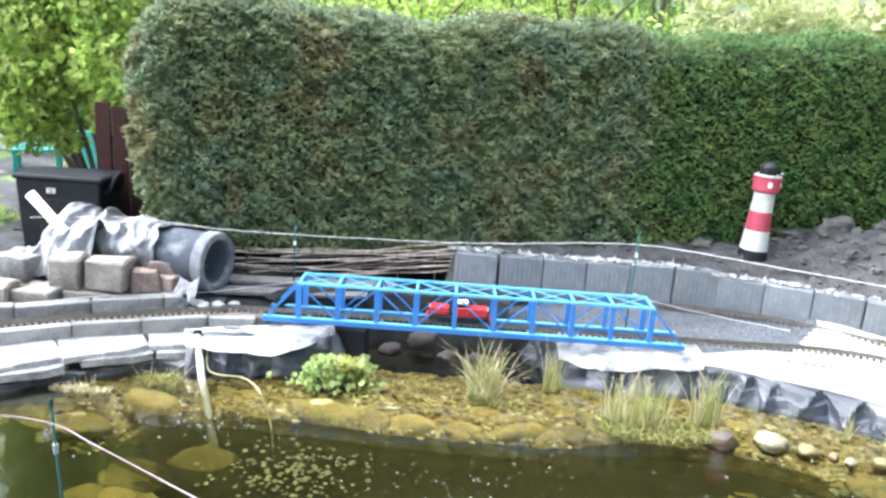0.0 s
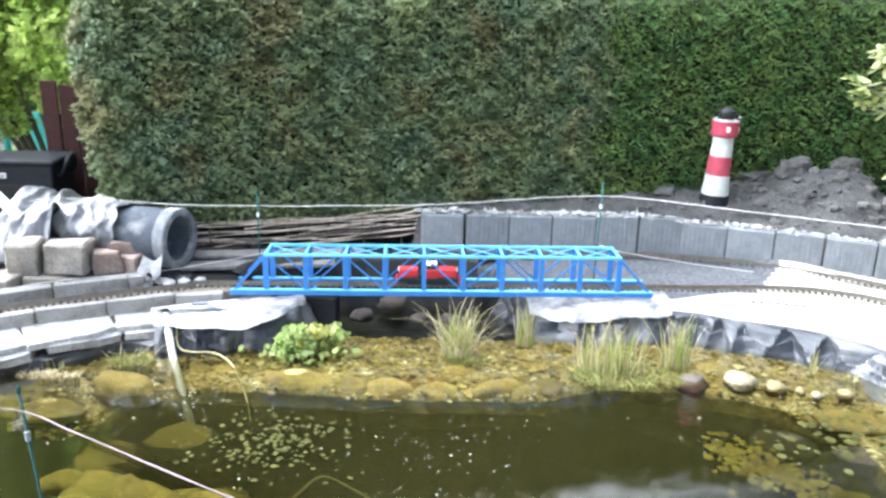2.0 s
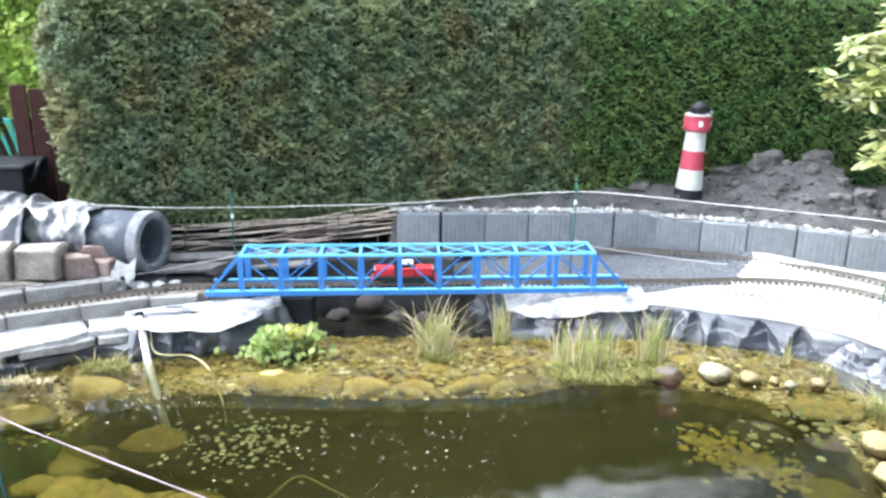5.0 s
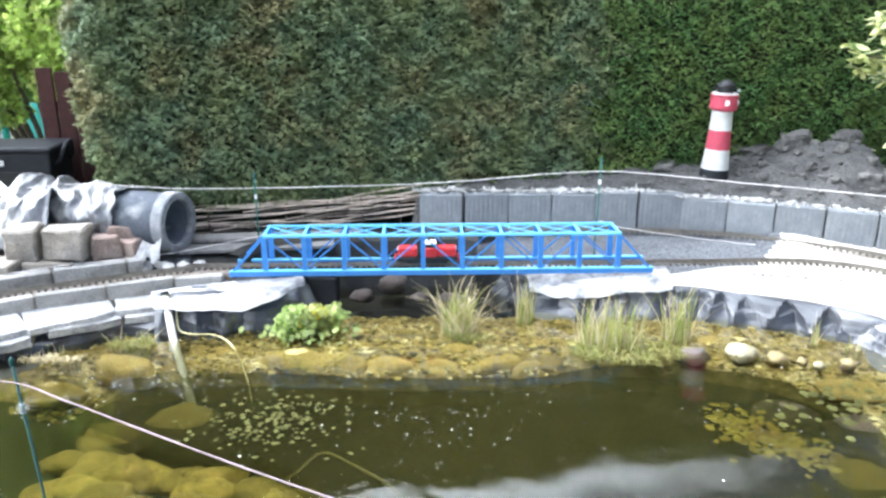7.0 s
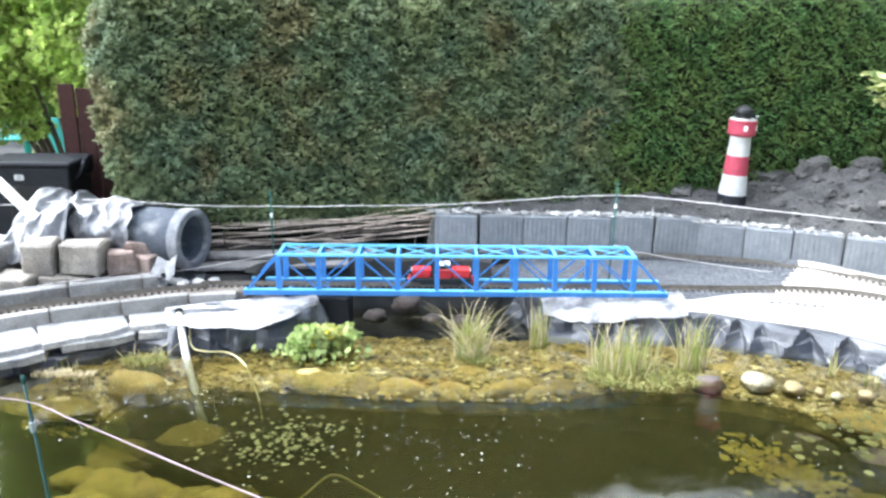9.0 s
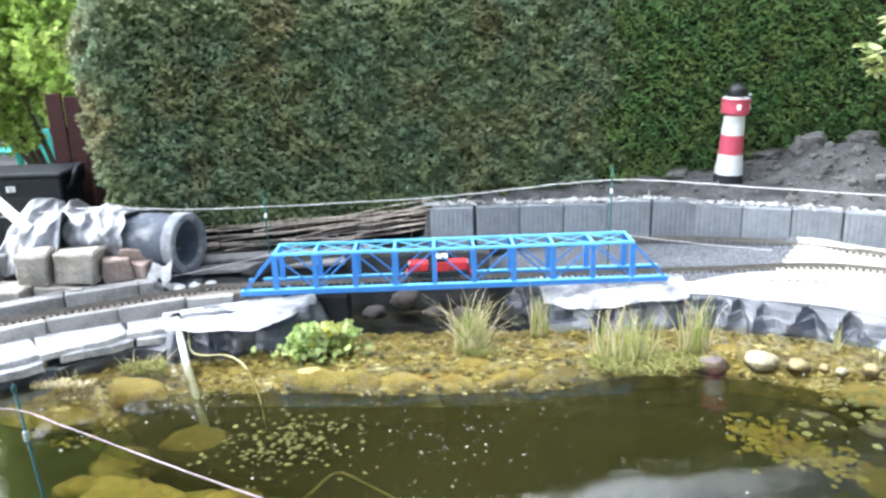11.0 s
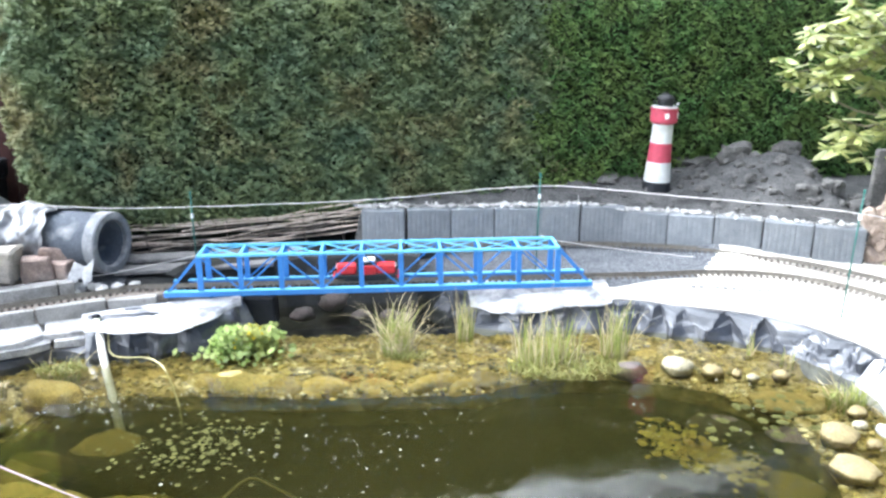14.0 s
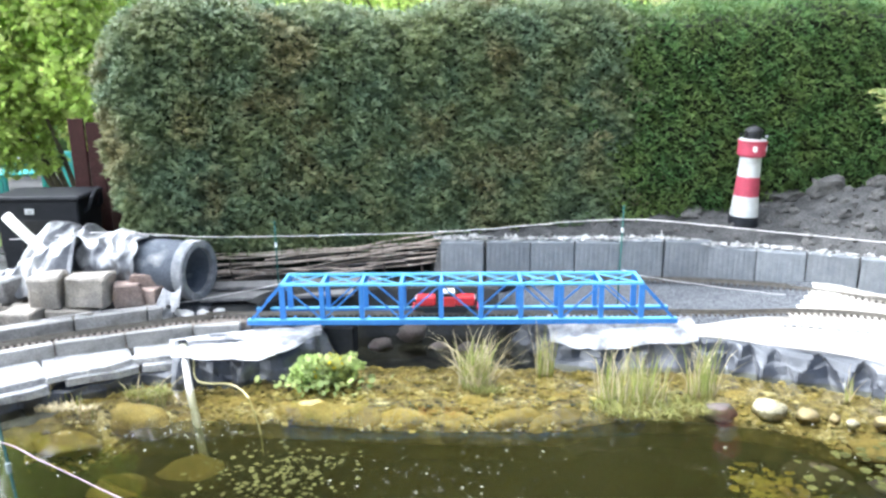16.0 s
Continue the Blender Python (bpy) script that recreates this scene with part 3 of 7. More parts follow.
    nrm = np.stack([np.zeros(n), -tang[:, 2], tang[:, 1]], 1)
    nrm /= np.linalg.norm(nrm, axis=1, keepdims=True) + 1e-9
    if round_left:
        w = np.clip(1 - u * length / 0.42, 0, 1)
        nrm[:, 0] -= 1.6 * w
        nrm /= np.linalg.norm(nrm, axis=1, keepdims=True)
    tuft = 0.034 * wob(pts[:, 0] * 0.8, pts[:, 2] + pts[:, 1], 13, seed) + 0.026 * wob(pts[:, 0] * 0.75, (pts[:, 2] + pts[:, 1]) * 1.3, 29, seed) + 0.010 * wob(pts[:, 0], (pts[:, 2] + pts[:, 1]) * 1.5, 62, seed + 1)
    depth = tuft - 0.06 * rng.uniform(0, 1, n) ** 2 + 0.035 * rng.uniform(0, 1, n) ** 3
    pts = pts + nrm * depth[:, None]
    dirs = nrm * 0.30 + rng.normal(size=(n, 3)) * np.array([0.9, 0.8, 0.5]) + np.array([0, 0, -0.1])
    facing = -(nrm + np.array([0, 0, 0.55]) + rng.normal(size=(n, 3)) * 0.34)
    leaves("leaves", pts, dirs, 0.033, 0.0125, leaf_mat, ob, rng=rng, facing=facing)
    return ob


build_hedge("hedge", -2.14, 1.62, 1.0, 1.93, M["hedge_a"], 215000, "tall clipped hedge with dull grey-green and brownish leaves", 3, True)
build_hedge("hedge", 1.27, 6.3, 1.0, 1.965, M["hedge_b"], 150000, "tall clipped hedge with fresh dark green leaves", 5, False)


# ---- bridge ----
BR_A, BR_B = Vector((-1.06, 4.255, 0.0)), Vector((1.245, 4.305, 0.0))
BR_W, BR_H = 0.195, 0.225
BR_Z = 0.246


def build_bridge():
    d = (BR_B - BR_A)
    L = d.length
    m = Matrix.Translation((BR_A.x, BR_A.y, BR_Z)) @ Matrix.Rotation(math.atan2(d.y, d.x), 4, "Z")
    br = thing("truss_bridge", "bright blue model railway truss bridge spanning the pond channel", "model bridge", m=m)
    end = 0.195
    pan = (L - 2 * end) / 9
    b = 0.016
    for side, y in (("near", 0.0), ("far", BR_W)):
        bm = bmesh.new()
        beam(bm, (0, y, 0.008), (L, y, 0.008), b + 0.006, 0.026)
        chord = part("bottom_chord", bm, M["blue"], br)
        bm = bmesh.new()
        beam(bm, (0.004, y, 0.0235), (L - 0.004, y, 0.0235), b + 0.012, 0.005)
        part("chord_flange", bm, M["blue_lit"], chord, "flange on the bottom chord, its blue lightened for the sun")
        bm = bmesh.new()
        beam(bm, (end - 0.008, y, BR_H - 0.007), (L - end + 0.008, y, BR_H - 0.007), b, 0.013)
        part("top_chord", bm, M["blue_lit"], br, "top chord, its blue lightened for the sun")
        for k in range(10):
            bm = bmesh.new()
            x = end + k * pan
            beam(bm, (x, y, 0.02), (x, y, BR_H - 0.016), 0.030 if k in (0, 9) else 0.026, 0.014)
            part("post", bm, M["blue"], br)
        for k in range(9):
            bm = bmesh.new()
            x = end + k * pan
            z0, z1 = (BR_H - 0.02, 0.03) if k % 2 == (0) else (0.03, BR_H - 0.02)
            beam(bm, (x + 0.01, y, z0), (x + pan - 0.01, y, z1), 0.006, 0.0075)
            part("diagonal", bm, M["blue"], br)
        for xa, xb in ((0.02, end), (L - 0.02, L - end)):
            bm = bmesh.new()
            beam(bm, (xa, y, 0.02), (xb, y, BR_H - 0.012), 0.012, 0.012)
            part("end_brace", bm, M["blue"], br)
    for k in range(10):
        bm = bmesh.new()
        x = end + k * pan
        beam(bm, (x, 0.008, BR_H - 0.006), (x, BR_W - 0.008, BR_H - 0.006), 0.012, 0.010)
        part("cross_bar", bm, M["blue_lit"], br)
    for k in range(9):
        x = end + k * pan
        for ya, yb in ((0.008, BR_W - 0.008), (BR_W - 0.008, 0.008)):
            bm = bmesh.new()
            beam(bm, (x + 0.008, ya, BR_H - 0.008), (x + pan - 0.008, yb, BR_H - 0.008), 0.006, 0.005)
            part("lattice_bar", bm, M["blue_lit"], br)
    for k in range(12):
        bm = bmesh.new()
        x = 0.03 + k * (L - 0.06) / 11
        beam(bm, (x, 0.01, -0.004), (x, BR_W - 0.01, -0.004), 0.016, 0.008)
        part("floor_beam", bm, M["blue"], br)
    for y in (0.045, BR_W - 0.045):
        bm = bmesh.new()
        beam(bm, (0.01, y, 0.006), (L - 0.01, y, 0.006), 0.022, 0.008)
        part("deck_strip", bm, M["white"], br, "pale deck strip beside the rails")
    return br


bridge = build_bridge()


# ---- tracks ----
def build_track(name, pts, label):
    tr = thing(name, label, "model railway track", "tracks")
    line = spline(pts, 0.03)
    frames = []
    for k, p in enumerate(line):
        d = (line[min(k + 1, len(line) - 1)] - line[max(k - 1, 0)]).normalized()
        frames.append((p, d, Vector((-d.y, d.x, 0)).normalized()))
    for s in (-0.016, 0.016):
        bm = bmesh.new()
        prev = None
        for p, d, nrm in frames:
            c = p + nrm * s
            ring = [bm.verts.new(c + nrm * ox + Vector((0, 0, oz))) for ox, oz in ((-0.003, 0.010), (0.003, 0.010), (0.0016, 0.018), (0.0016, 0.024), (-0.0016, 0.024), (-0.0016, 0.018))]
            if prev:
                for i in range(6):
                    bm.faces.new((prev[i], prev[(i + 1) % 6], ring[(i + 1) % 6], ring[i]))
            prev = ring
        part("rail", bm, M["rail"], tr)
    bm = bmesh.new()
    box(bm, (0.012, 0.056, 0.010), bevel=0.001)
    me = bpy.data.meshes.new("sleeper")
    bm.to_mesh(me)
    bm.free()
    me.materials.append(M["sleeper"])
    acc, nxt = 0.0, 0.0
    for (p, d, nrm), (q, _, _) in zip(frames, frames[1:]):
        seg = (q - p).length
        while nxt <= acc + seg:
            ob = new("sleeper", me)
            ob.parent = tr
            ob.matrix_local = Matrix.Translation(p + d * (nxt - acc) + Vector((0, 0, 0.004))) @ Matrix.Rotation(math.atan2(d.y, d.x), 4, "Z")
            nxt += 0.034
        acc += seg
    return tr


ang = (BR_B - BR_A).normalized()
mid_off = Vector((-ang.y, ang.x, 0)) * BR_W / 2
ba, bb = BR_A + mid_off, BR_B + mid_off
build_track("track", [(-3.3, 3.25, 0.244), (-2.85, 3.52, 0.244), (-2.5, 3.74, 0.246), (-2.05, 3.98, 0.249), (-1.62, 4.18, 0.252), (-1.3, 4.30, 0.254), (ba.x, ba.y, 0.254),
                      (bb.x, bb.y, 0.252), (1.6, 4.44, 0.24), (2.0, 4.46, 0.24), (2.3, 4.40, 0.24), (2.55, 4.24, 0.24), (2.75, 3.95, 0.24), (2.86, 3.6, 0.235), (2.88, 3.2, 0.23)],
            "brass-railed model track with dark sleepers, running over the bridge")
build_track("track", [(0.55, 4.86, 0.29), (1.1, 4.88, 0.30), (1.6, 4.83, 0.30), (2.05, 4.70, 0.30), (2.40, 4.52, 0.29), (2.70, 4.28, 0.28), (2.95, 3.98, 0.27), (3.12, 3.6, 0.25), (3.2, 3.2, 0.24)],
            "brass-railed model track curving along the ribbed block wall")


def ballast_bed(pts, label):
    """A low bank of packed grit that carries the track."""
    line = spline(pts, 0.03)
    prof = ((-0.062, -0.10), (-0.050, -0.008), (-0.02, -0.002), (0.02, -0.002), (0.050, -0.008), (0.062, -0.10))
    verts, faces = [], []
    for k, p in enumerate(line):
        d = (line[min(k + 1, len(line) - 1)] - line[max(k - 1, 0)]).normalized()
        nrm = Vector((-d.y, d.x, 0)).normalized()
        verts += [p + nrm * o + Vector((0, 0, z + 0.003 * noise.noise(p * 31 + nrm * o * 90))) for o, z in prof]
    for k in range(len(line) - 1):
        for j in range(5):
            faces.append((k * 6 + j, k * 6 + j + 1, k * 6 + j + 7, k * 6 + j + 6))
    tagged(mesh_ob("ballast", verts, faces, M["grit"]), label, "ballast", kind="stuff")


M["grit"] = mat("brown_grit", (0.24, 0.205, 0.17), (0.15, 0.13, 0.11), scale=70, fine=0.5, rough=0.95, bump=1.0, bump_scale=120)
ballast_bed([(-3.3, 3.25, 0.244), (-2.85, 3.52, 0.244), (-2.5, 3.74, 0.246), (-2.05, 3.98, 0.249), (-1.62, 4.18, 0.252), (-1.3, 4.30, 0.254), (-1.07, 4.353, 0.252)], "brownish grit packed under the track")


for k in range(11):
    bm = bmesh.new()
    box(bm, (0.026, 0.05, 0.02), bevel=0.003)
    ob = part("buried_sleeper", bm, M["slab"])
    x, y = 1.85 + 0.042 * k, 4.405 - 0.010 * k - 0.0005 * k * k
    ob.matrix_world = pose(x, y, float(ground_z(x, y)) - 0.001, 0, 0, -14 - k)
    tagged(ob, "pale sleeper half buried in the sand", "track sleeper", "buried sleepers")


# ---- ribbed block wall ----
def build_palisade():
    wall = thing("block_wall", "low curved wall of grey ribbed concrete blocks set on end", "garden wall")
    line = spline([(x, y, 0) for x, y in PAL], 0.01)
    w = 0.268
    ribs, dep, hgt = 9, 0.07, 0.24
    bm = bmesh.new()
    prof = []
    n = ribs * 6
    for i in range(n + 1):
        x = -w / 2 + 0.003 + (w - 0.006) * i / n
        ph = (i / n * ribs) % 1.0
        prof.append((x, -dep / 2 - 0.0022 * math.sin(math.pi * ph) ** 0.5 if 0 < ph < 1 else -dep / 2))
    prof += [(w / 2 - 0.003, dep / 2), (-w / 2 + 0.003, dep / 2)]
    lo = [bm.verts.new((x, y, 0)) for x, y in prof]
    hi = [bm.verts.new((x, y, hgt - 0.006)) for x, y in prof]
    ti = [bm.verts.new((x * 0.985, y * 0.9, hgt)) for x, y in prof]
    k = len(prof)
    for a, b in ((lo, hi), (hi, ti)):
        for i in range(k):
            bm.faces.new((a[i], a[(i + 1) % k], b[(i + 1) % k], b[i]))
    bm.faces.new(ti)
    bm.faces.new(lo[::-1])
    me = bpy.data.meshes.new("block")
    bm.to_mesh(me)
    bm.free()
    me.materials.append(M["block"])
    dist = 0.0
    nxt = w / 2
    rng = random.Random(4)
    for p, q in zip(line, line[1:]):
        seg = (q - p).length
        if dist + seg >= nxt:
            d = (q - p).normalized()
            if p.x > 2.80:
                break
            ob = new("block", me)
            ob.parent = wall
            dz = 0.006 if p.x < 1.5 else -0.016
            ob.matrix_local = Matrix.Translation((p.x, p.y + rng.uniform(-0.004, 0.004), 0.285 + dz + rng.uniform(-0.006, 0.006))) @ Matrix.Rotation(math.atan2(d.y, d.x) + rng.uniform(-0.02, 0.02), 4, "Z") @ Matrix.Rotation(rng.uniform(-0.012, 0.012), 4, "Y")
            nxt += w + 0.002
        dist += seg


build_palisade()


# ---- pond margin: liner, fleece, slabs, kerbs ----
def bank_sheet(name, pts, rows, material, label, category, fold=0.02, freq=1.0, seed=0, step=0.012):
    """A creased sheet along the bank with sharp pleats of uneven width; rows of (outwards, height, crease share)."""
    line = spline([(x, y, 0) for x, y in pts], step)
    fine = []
    for a, b in zip(rows, rows[1:]):
        fine += [a, tuple((p + q) / 2 for p, q in zip(a, b))]
    rows = fine + [rows[-1]]
    rng = random.Random(seed * 7 + 1)
    knots, x = [], -0.3
    while x < 8:
        knots.append((x, rng.uniform(0.3, 1.0) * (1 if len(knots) % 2 else -1), rng.uniform(-0.012, 0.012)))
        x += rng.uniform(0.035, 0.11) / freq
    small, x = [], -0.3
    while x < 8:
        small.append((x, rng.uniform(-1, 1), rng.uniform(-0.02, 0.02)))
        x += rng.uniform(0.02, 0.05) / freq
    n, k = len(line), len(rows)
    verts, faces = [], []
    along = [0.0]
    for p, q in zip(line, line[1:]):
        along.append(along[-1] + (q - p).length)
    pleat = []
    for j in range(k):
        f = np.interp(along, [a + sh * (j - k / 2) for a, _, sh in knots], [v for _, v, _ in knots])
        g = np.interp(along, [a + sh * (j - k / 2) for a, _, sh in small], [v for _, v, _ in small])
        pleat.append(f + 0.35 * g)
    for i, p in enumerate(line):
        d = (line[min(i + 1, n - 1)] - line[max(i - 1, 0)]).normalized()
        out = Vector((-d.y, d.x, 0))
        for j, (o, z, c) in enumerate(rows):
            f = pleat[j][i]
            g = noise.noise(Vector((along[i] * 4 + 11 + seed, j * 0.45, 3.3)))
            verts.append(p + out * (o + fold * c * f) + Vector((0, 0, z + c * (0.018 * g + 0.35 * fold * f))))
    for i in range(n - 1):
        for j in range(k - 1):
            faces.append((i * k + j, (i + 1) * k + j, (i + 1) * k + j + 1, i * k + j + 1))
    ob = mesh_ob(name, verts, faces, material)
    mod = ob.modifiers.new("thickness", "SOLIDIFY")
    mod.thickness = 0.003
    tagged(ob, label, category)
    return ob


def flat_sheet(name, back, front, material, label, category, seed, sag=0.02, wrinkle=0.006):
    """A thin flat sheet spread between two lines, its front lip drooping and torn."""
    n, m = 70, 16

    def sample(pts, u):
        line = spline(pts, 0.01)
        return line[min(int(u * (len(line) - 1)), len(line) - 1)]

    verts, faces = [], []
    for i in range(n):
        u = i / (n - 1)
        a, b = sample(back, u), sample(front, u)
        tear = 0.045 * noise.noise(Vector((u * 5, seed, 0.4))) + 0.006 * noise.noise(Vector((u * 17, seed, 0.9)))
        for j in range(m):
            v = j / (m - 1)
            p = a.lerp(b, v * (1 + tear / max((b - a).length, 0.05)))
            w = 0.5 - abs(noise.noise(Vector((u * 7 + v * 2, v * 2.2, seed)))) * 2
            verts.append(p + Vector((0, 0, 0.6 * wrinkle * w - sag * max(0.0, (v - 0.72) / 0.28) ** 2)))
    for i in range(n - 1):
        for j in range(m - 1):
            faces.append((i * m + j, i * m + j + 1, (i + 1) * m + j + 1, (i + 1) * m + j))
    ob = mesh_ob(name, verts, faces, material)
    ob.modifiers.new("thickness", "SOLIDIFY").thickness = 0.006
    tagged(ob, label, category)
    return ob


LEFT_LOW = [(-2.80, 2.4), (-2.62, 2.7), (-2.50, 3.0), (-2.42, 3.25), (-2.25, 3.50), (-1.97, 3.72), (-1.66, 3.95), (-1.42, 4.02), (-1.26, 4.05)]
LEFT_HIGH = [(-1.40, 4.02), (-1.25, 4.04), (-0.92, 4.06), (-0.70, 4.17), (-0.62, 4.34), (-0.70, 4.50)]
RIGHT_BANK = [(0.40, 4.62), (0.50, 4.42), (0.62, 4.28), (0.94, 4.19), (1.39, 4.22), (1.65, 4.12), (1.92, 4.02), (2.14, 3.87), (2.27, 3.66), (2.32, 3.52), (2.34, 3.42)]
RIGHT_END = [(2.34, 3.50), (2.35, 3.42), (2.34, 3.25), (2.30, 3.05)]
bank_sheet("pond_liner", LEFT_LOW, [(0.11, 0.115, 0.1), (0.075, 0.105, 0.4), (0.05, 0.085, 0.7), (0.035, 0.068, 0.9), (0.005, 0.066, 0.9), (-0.012, 0.05, 0.9), (-0.012, 0.02, 0.7), (-0.03, -0.02, 0.4), (-0.08, -0.07, 0.2)],
           M["liner"], "creased black rubber liner hanging over the low pond bank", "pond liner", 0.026, 0.9, seed=1)
bank_sheet("pond_liner", LEFT_HIGH, [(0.10, 0.195, 0.2), (0.06, 0.19, 0.4), (0.03, 0.165, 0.6), (0.012, 0.13, 0.8), (0.0, 0.10, 0.9), (-0.012, 0.07, 1.0), (-0.02, 0.035, 1.0), (-0.04, -0.01, 0.7), (-0.10, -0.07, 0.2)],
           M["liner"], "creased black rubber liner hanging over the pond bank", "pond liner", 0.034, 0.8, seed=4)
bank_sheet("pond_liner", RIGHT_BANK, [(0.15, 0.135, 0.0), (0.10, 0.148, 0.3), (0.075, 0.146, 0.8), (0.06, 0.128, 1.3), (0.045, 0.10, 1.7), (0.03, 0.07, 1.8), (0.012, 0.04, 1.5), (-0.01, 0.01, 0.9), (-0.07, -0.04, 0.2)],
           M["liner"], "creased black rubber liner with folds lit by the sun", "pond liner", 0.026, 0.85, seed=2)
flat_sheet("fleece_strip", [(-1.46, 4.155, 0.190), (-1.2, 4.235, 0.203), (-0.95, 4.275, 0.212), (-0.68, 4.33, 0.215)],
           [(-1.40, 4.015, 0.160), (-1.22, 3.975, 0.178), (-0.98, 3.965, 0.180), (-0.80, 4.06, 0.190), (-0.655, 4.25, 0.205)], M["fleece"],
           "pale protective fleece spread flat over the bank top", "fleece", 6, 0.022, 0.006)
bm = bmesh.new()
box(bm, (0.17, 0.10, 0.17), (0, 0, 0.085), bevel=0.008)
ob = part("support_block", bm, M["dark"])
ob.matrix_world = pose(-0.575, 4.36, 0.035, 0, 0, -6)
tagged(ob, "black block under the bridge end at the channel", "support block")
bank_sheet("fleece_strip", RIGHT_END, [(0.16, 0.150, 0.0), (0.10, 0.156, 0.2), (0.06, 0.14, 0.5), (0.035, 0.11, 0.8), (0.01, 0.075, 0.9), (-0.015, 0.04, 0.8), (-0.03, 0.01, 0.5), (-0.05, -0.03, 0.2)],
           M["fleece"], "whitish fleece covering the liner at the pond end", "fleece", 0.022, 0.6, seed=15)
flat_sheet("fleece_strip", [(0.56, 4.56, 0.205), (0.80, 4.46, 0.224), (1.05, 4.42, 0.232), (1.35, 4.42, 0.236)],
           [(0.58, 4.36, 0.145), (0.74, 4.245, 0.158), (1.0, 4.205, 0.180), (1.35, 4.26, 0.196)], M["fleece"],
           "pale protective fleece spread over the bank beside the bridge end", "fleece", 8, 0.035, 0.012)


def kerb_row(name, pts, length, height, thick, z, label, seed):
    """Concrete edging stones, one object each, along a curve (front top edge)."""
    line = spline([(x, y, 0) for x, y in pts], 0.01)
    rng = random.Random(seed)
    start, acc = line[0], 0.0
    last = line[0]
    for p in line[1:]:
        acc += (p - last).length
        last = p
        if acc >= length or p is line[-1]:
            d = p - start
            if d.length > 0.08:
                bm = bmesh.new()
                box(bm, (d.length - 0.006, thick, height), bevel=0.006)
                ob = part(name, bm, M["concrete"])
                c = (p + start) / 2
                nrm = Vector((-d.y, d.x, 0)).normalized()
                ob.matrix_world = Matrix.Translation(c + nrm * thick / 2 + Vector((0, 0, z - height / 2 + rng.uniform(-0.004, 0.004)))) @ Matrix.Rotation(math.atan2(d.y, d.x) + rng.uniform(-0.01, 0.01), 4, "Z") @ Matrix.Rotation(rng.uniform(-0.012, 0.012), 4, "Y")
                tagged(ob, label, "kerb stone", name + " row")
            start, acc = p, 0.0


kerb_row("kerb_stone", [(-3.3, 2.95), (-2.95, 3.30), (-2.65, 3.53), (-2.27, 3.755), (-1.95, 3.955), (-1.64, 4.105), (-1.36, 4.21), (-1.10, 4.25)], 0.33, 0.13, 0.05, 0.245,
         "grey concrete edging stone beside the model track", 1)
kerb_row("edging_block", [(-2.60, 3.80), (-2.37, 3.91), (-2.12, 4.06), (-1.91, 4.18), (-1.55, 4.335)], 0.36, 0.13, 0.07, 0.31, "grey concrete edging block holding the stone pile", 2)




def build_slabs():
    """Thin pale slabs on the low left bank between kerb and liner."""
    line = spline([(-3.10, 2.75, 0), (-2.80, 3.08, 0), (-2.52, 3.33, 0), (-2.27, 3.53, 0), (-1.97, 3.755, 0), (-1.66, 3.985, 0), (-1.36, 4.10, 0)], 0.01)
    rng = random.Random(3)
    k = 0
    while k < len(line) - 20:
        n = rng.randint(30, 44)
        a, b = line[k], line[min(k + n, len(line) - 1)]
        d = b - a
        bm = bmesh.new()
        wid = 0.20 + rng.uniform(-0.015, 0.015)
        box(bm, (d.length - 0.003, wid, 0.042), bevel=0.006)
        bmesh.ops.subdivide_edges(bm, edges=list(bm.edges), cuts=2, use_grid_fill=True)
        for v in bm.verts:
            v.co += 0.020 * Vector((noise.noise(v.co * 9 + Vector((k, 0, 0))), noise.noise(v.co * 8 + Vector((0, k, 0))), 0.35 * noise.noise(v.co * 12 + Vector((k, 3, 0)))))
        ob = part("slab", bm, M["slab"])
        nrm = Vector((-d.y, d.x, 0)).normalized()
        ob.matrix_world = Matrix.Translation((a + b) / 2 + nrm * (wid / 2 - 0.03) + Vector((0, 0, 0.142))) @ Matrix.Rotation(math.atan2(d.y, d.x) + rng.uniform(-0.03, 0.03), 4, "Z") @ Matrix.Rotation(0.13, 4, "X")
        tagged(ob, "thin whitish paving slab on the pond bank", "paving slab", "bank slabs")
        bm = bmesh.new()
        box(bm, (d.length * 0.86, 0.15, 0.045), bevel=0.004)
        bmesh.ops.subdivide_edges(bm, edges=list(bm.edges), cuts=2, use_grid_fill=True)
        for v in bm.verts:
            v.co += 0.03 * Vector((noise.noise(v.co * 9 + Vector((k + 5, 0, 0))), noise.noise(v.co * 8 + Vector((0, k + 5, 0))), 0.3 * noise.noise(v.co * 12 + Vector((k, 8, 0)))))
        ob = part("slab", bm, M["slab"])
        ob.matrix_world = Matrix.Translation(a.lerp(b, 0.62) + nrm * 0.022 + Vector((0, 0, 0.100))) @ Matrix.Rotation(math.atan2(d.y, d.x) + rng.uniform(-0.06, 0.06), 4, "Z") @ Matrix.Rotation(0.10, 4, "X")
        tagged(ob, "greyish broken slab in the lower bank course", "paving slab", "bank slabs")
        k += n


build_slabs()


# ---- concrete pipe with liner, stones, drain ----
M["pipe_concrete"] = mat("pipe_concrete", (0.105, 0.115, 0.135), (0.08, 0.09, 0.106), (0.27, 0.27, 0.275), patch_scale=7, scale=12, fine=0.18, rough=0.9, bump=0.4, bump_scale=120)


M["collar_concrete"] = mat("collar_concrete", (0.22, 0.225, 0.235), (0.155, 0.16, 0.17), (0.34, 0.335, 0.33), scale=14, fine=0.25, rough=0.92, bump=0.6, bump_scale=70, patch_scale=9)


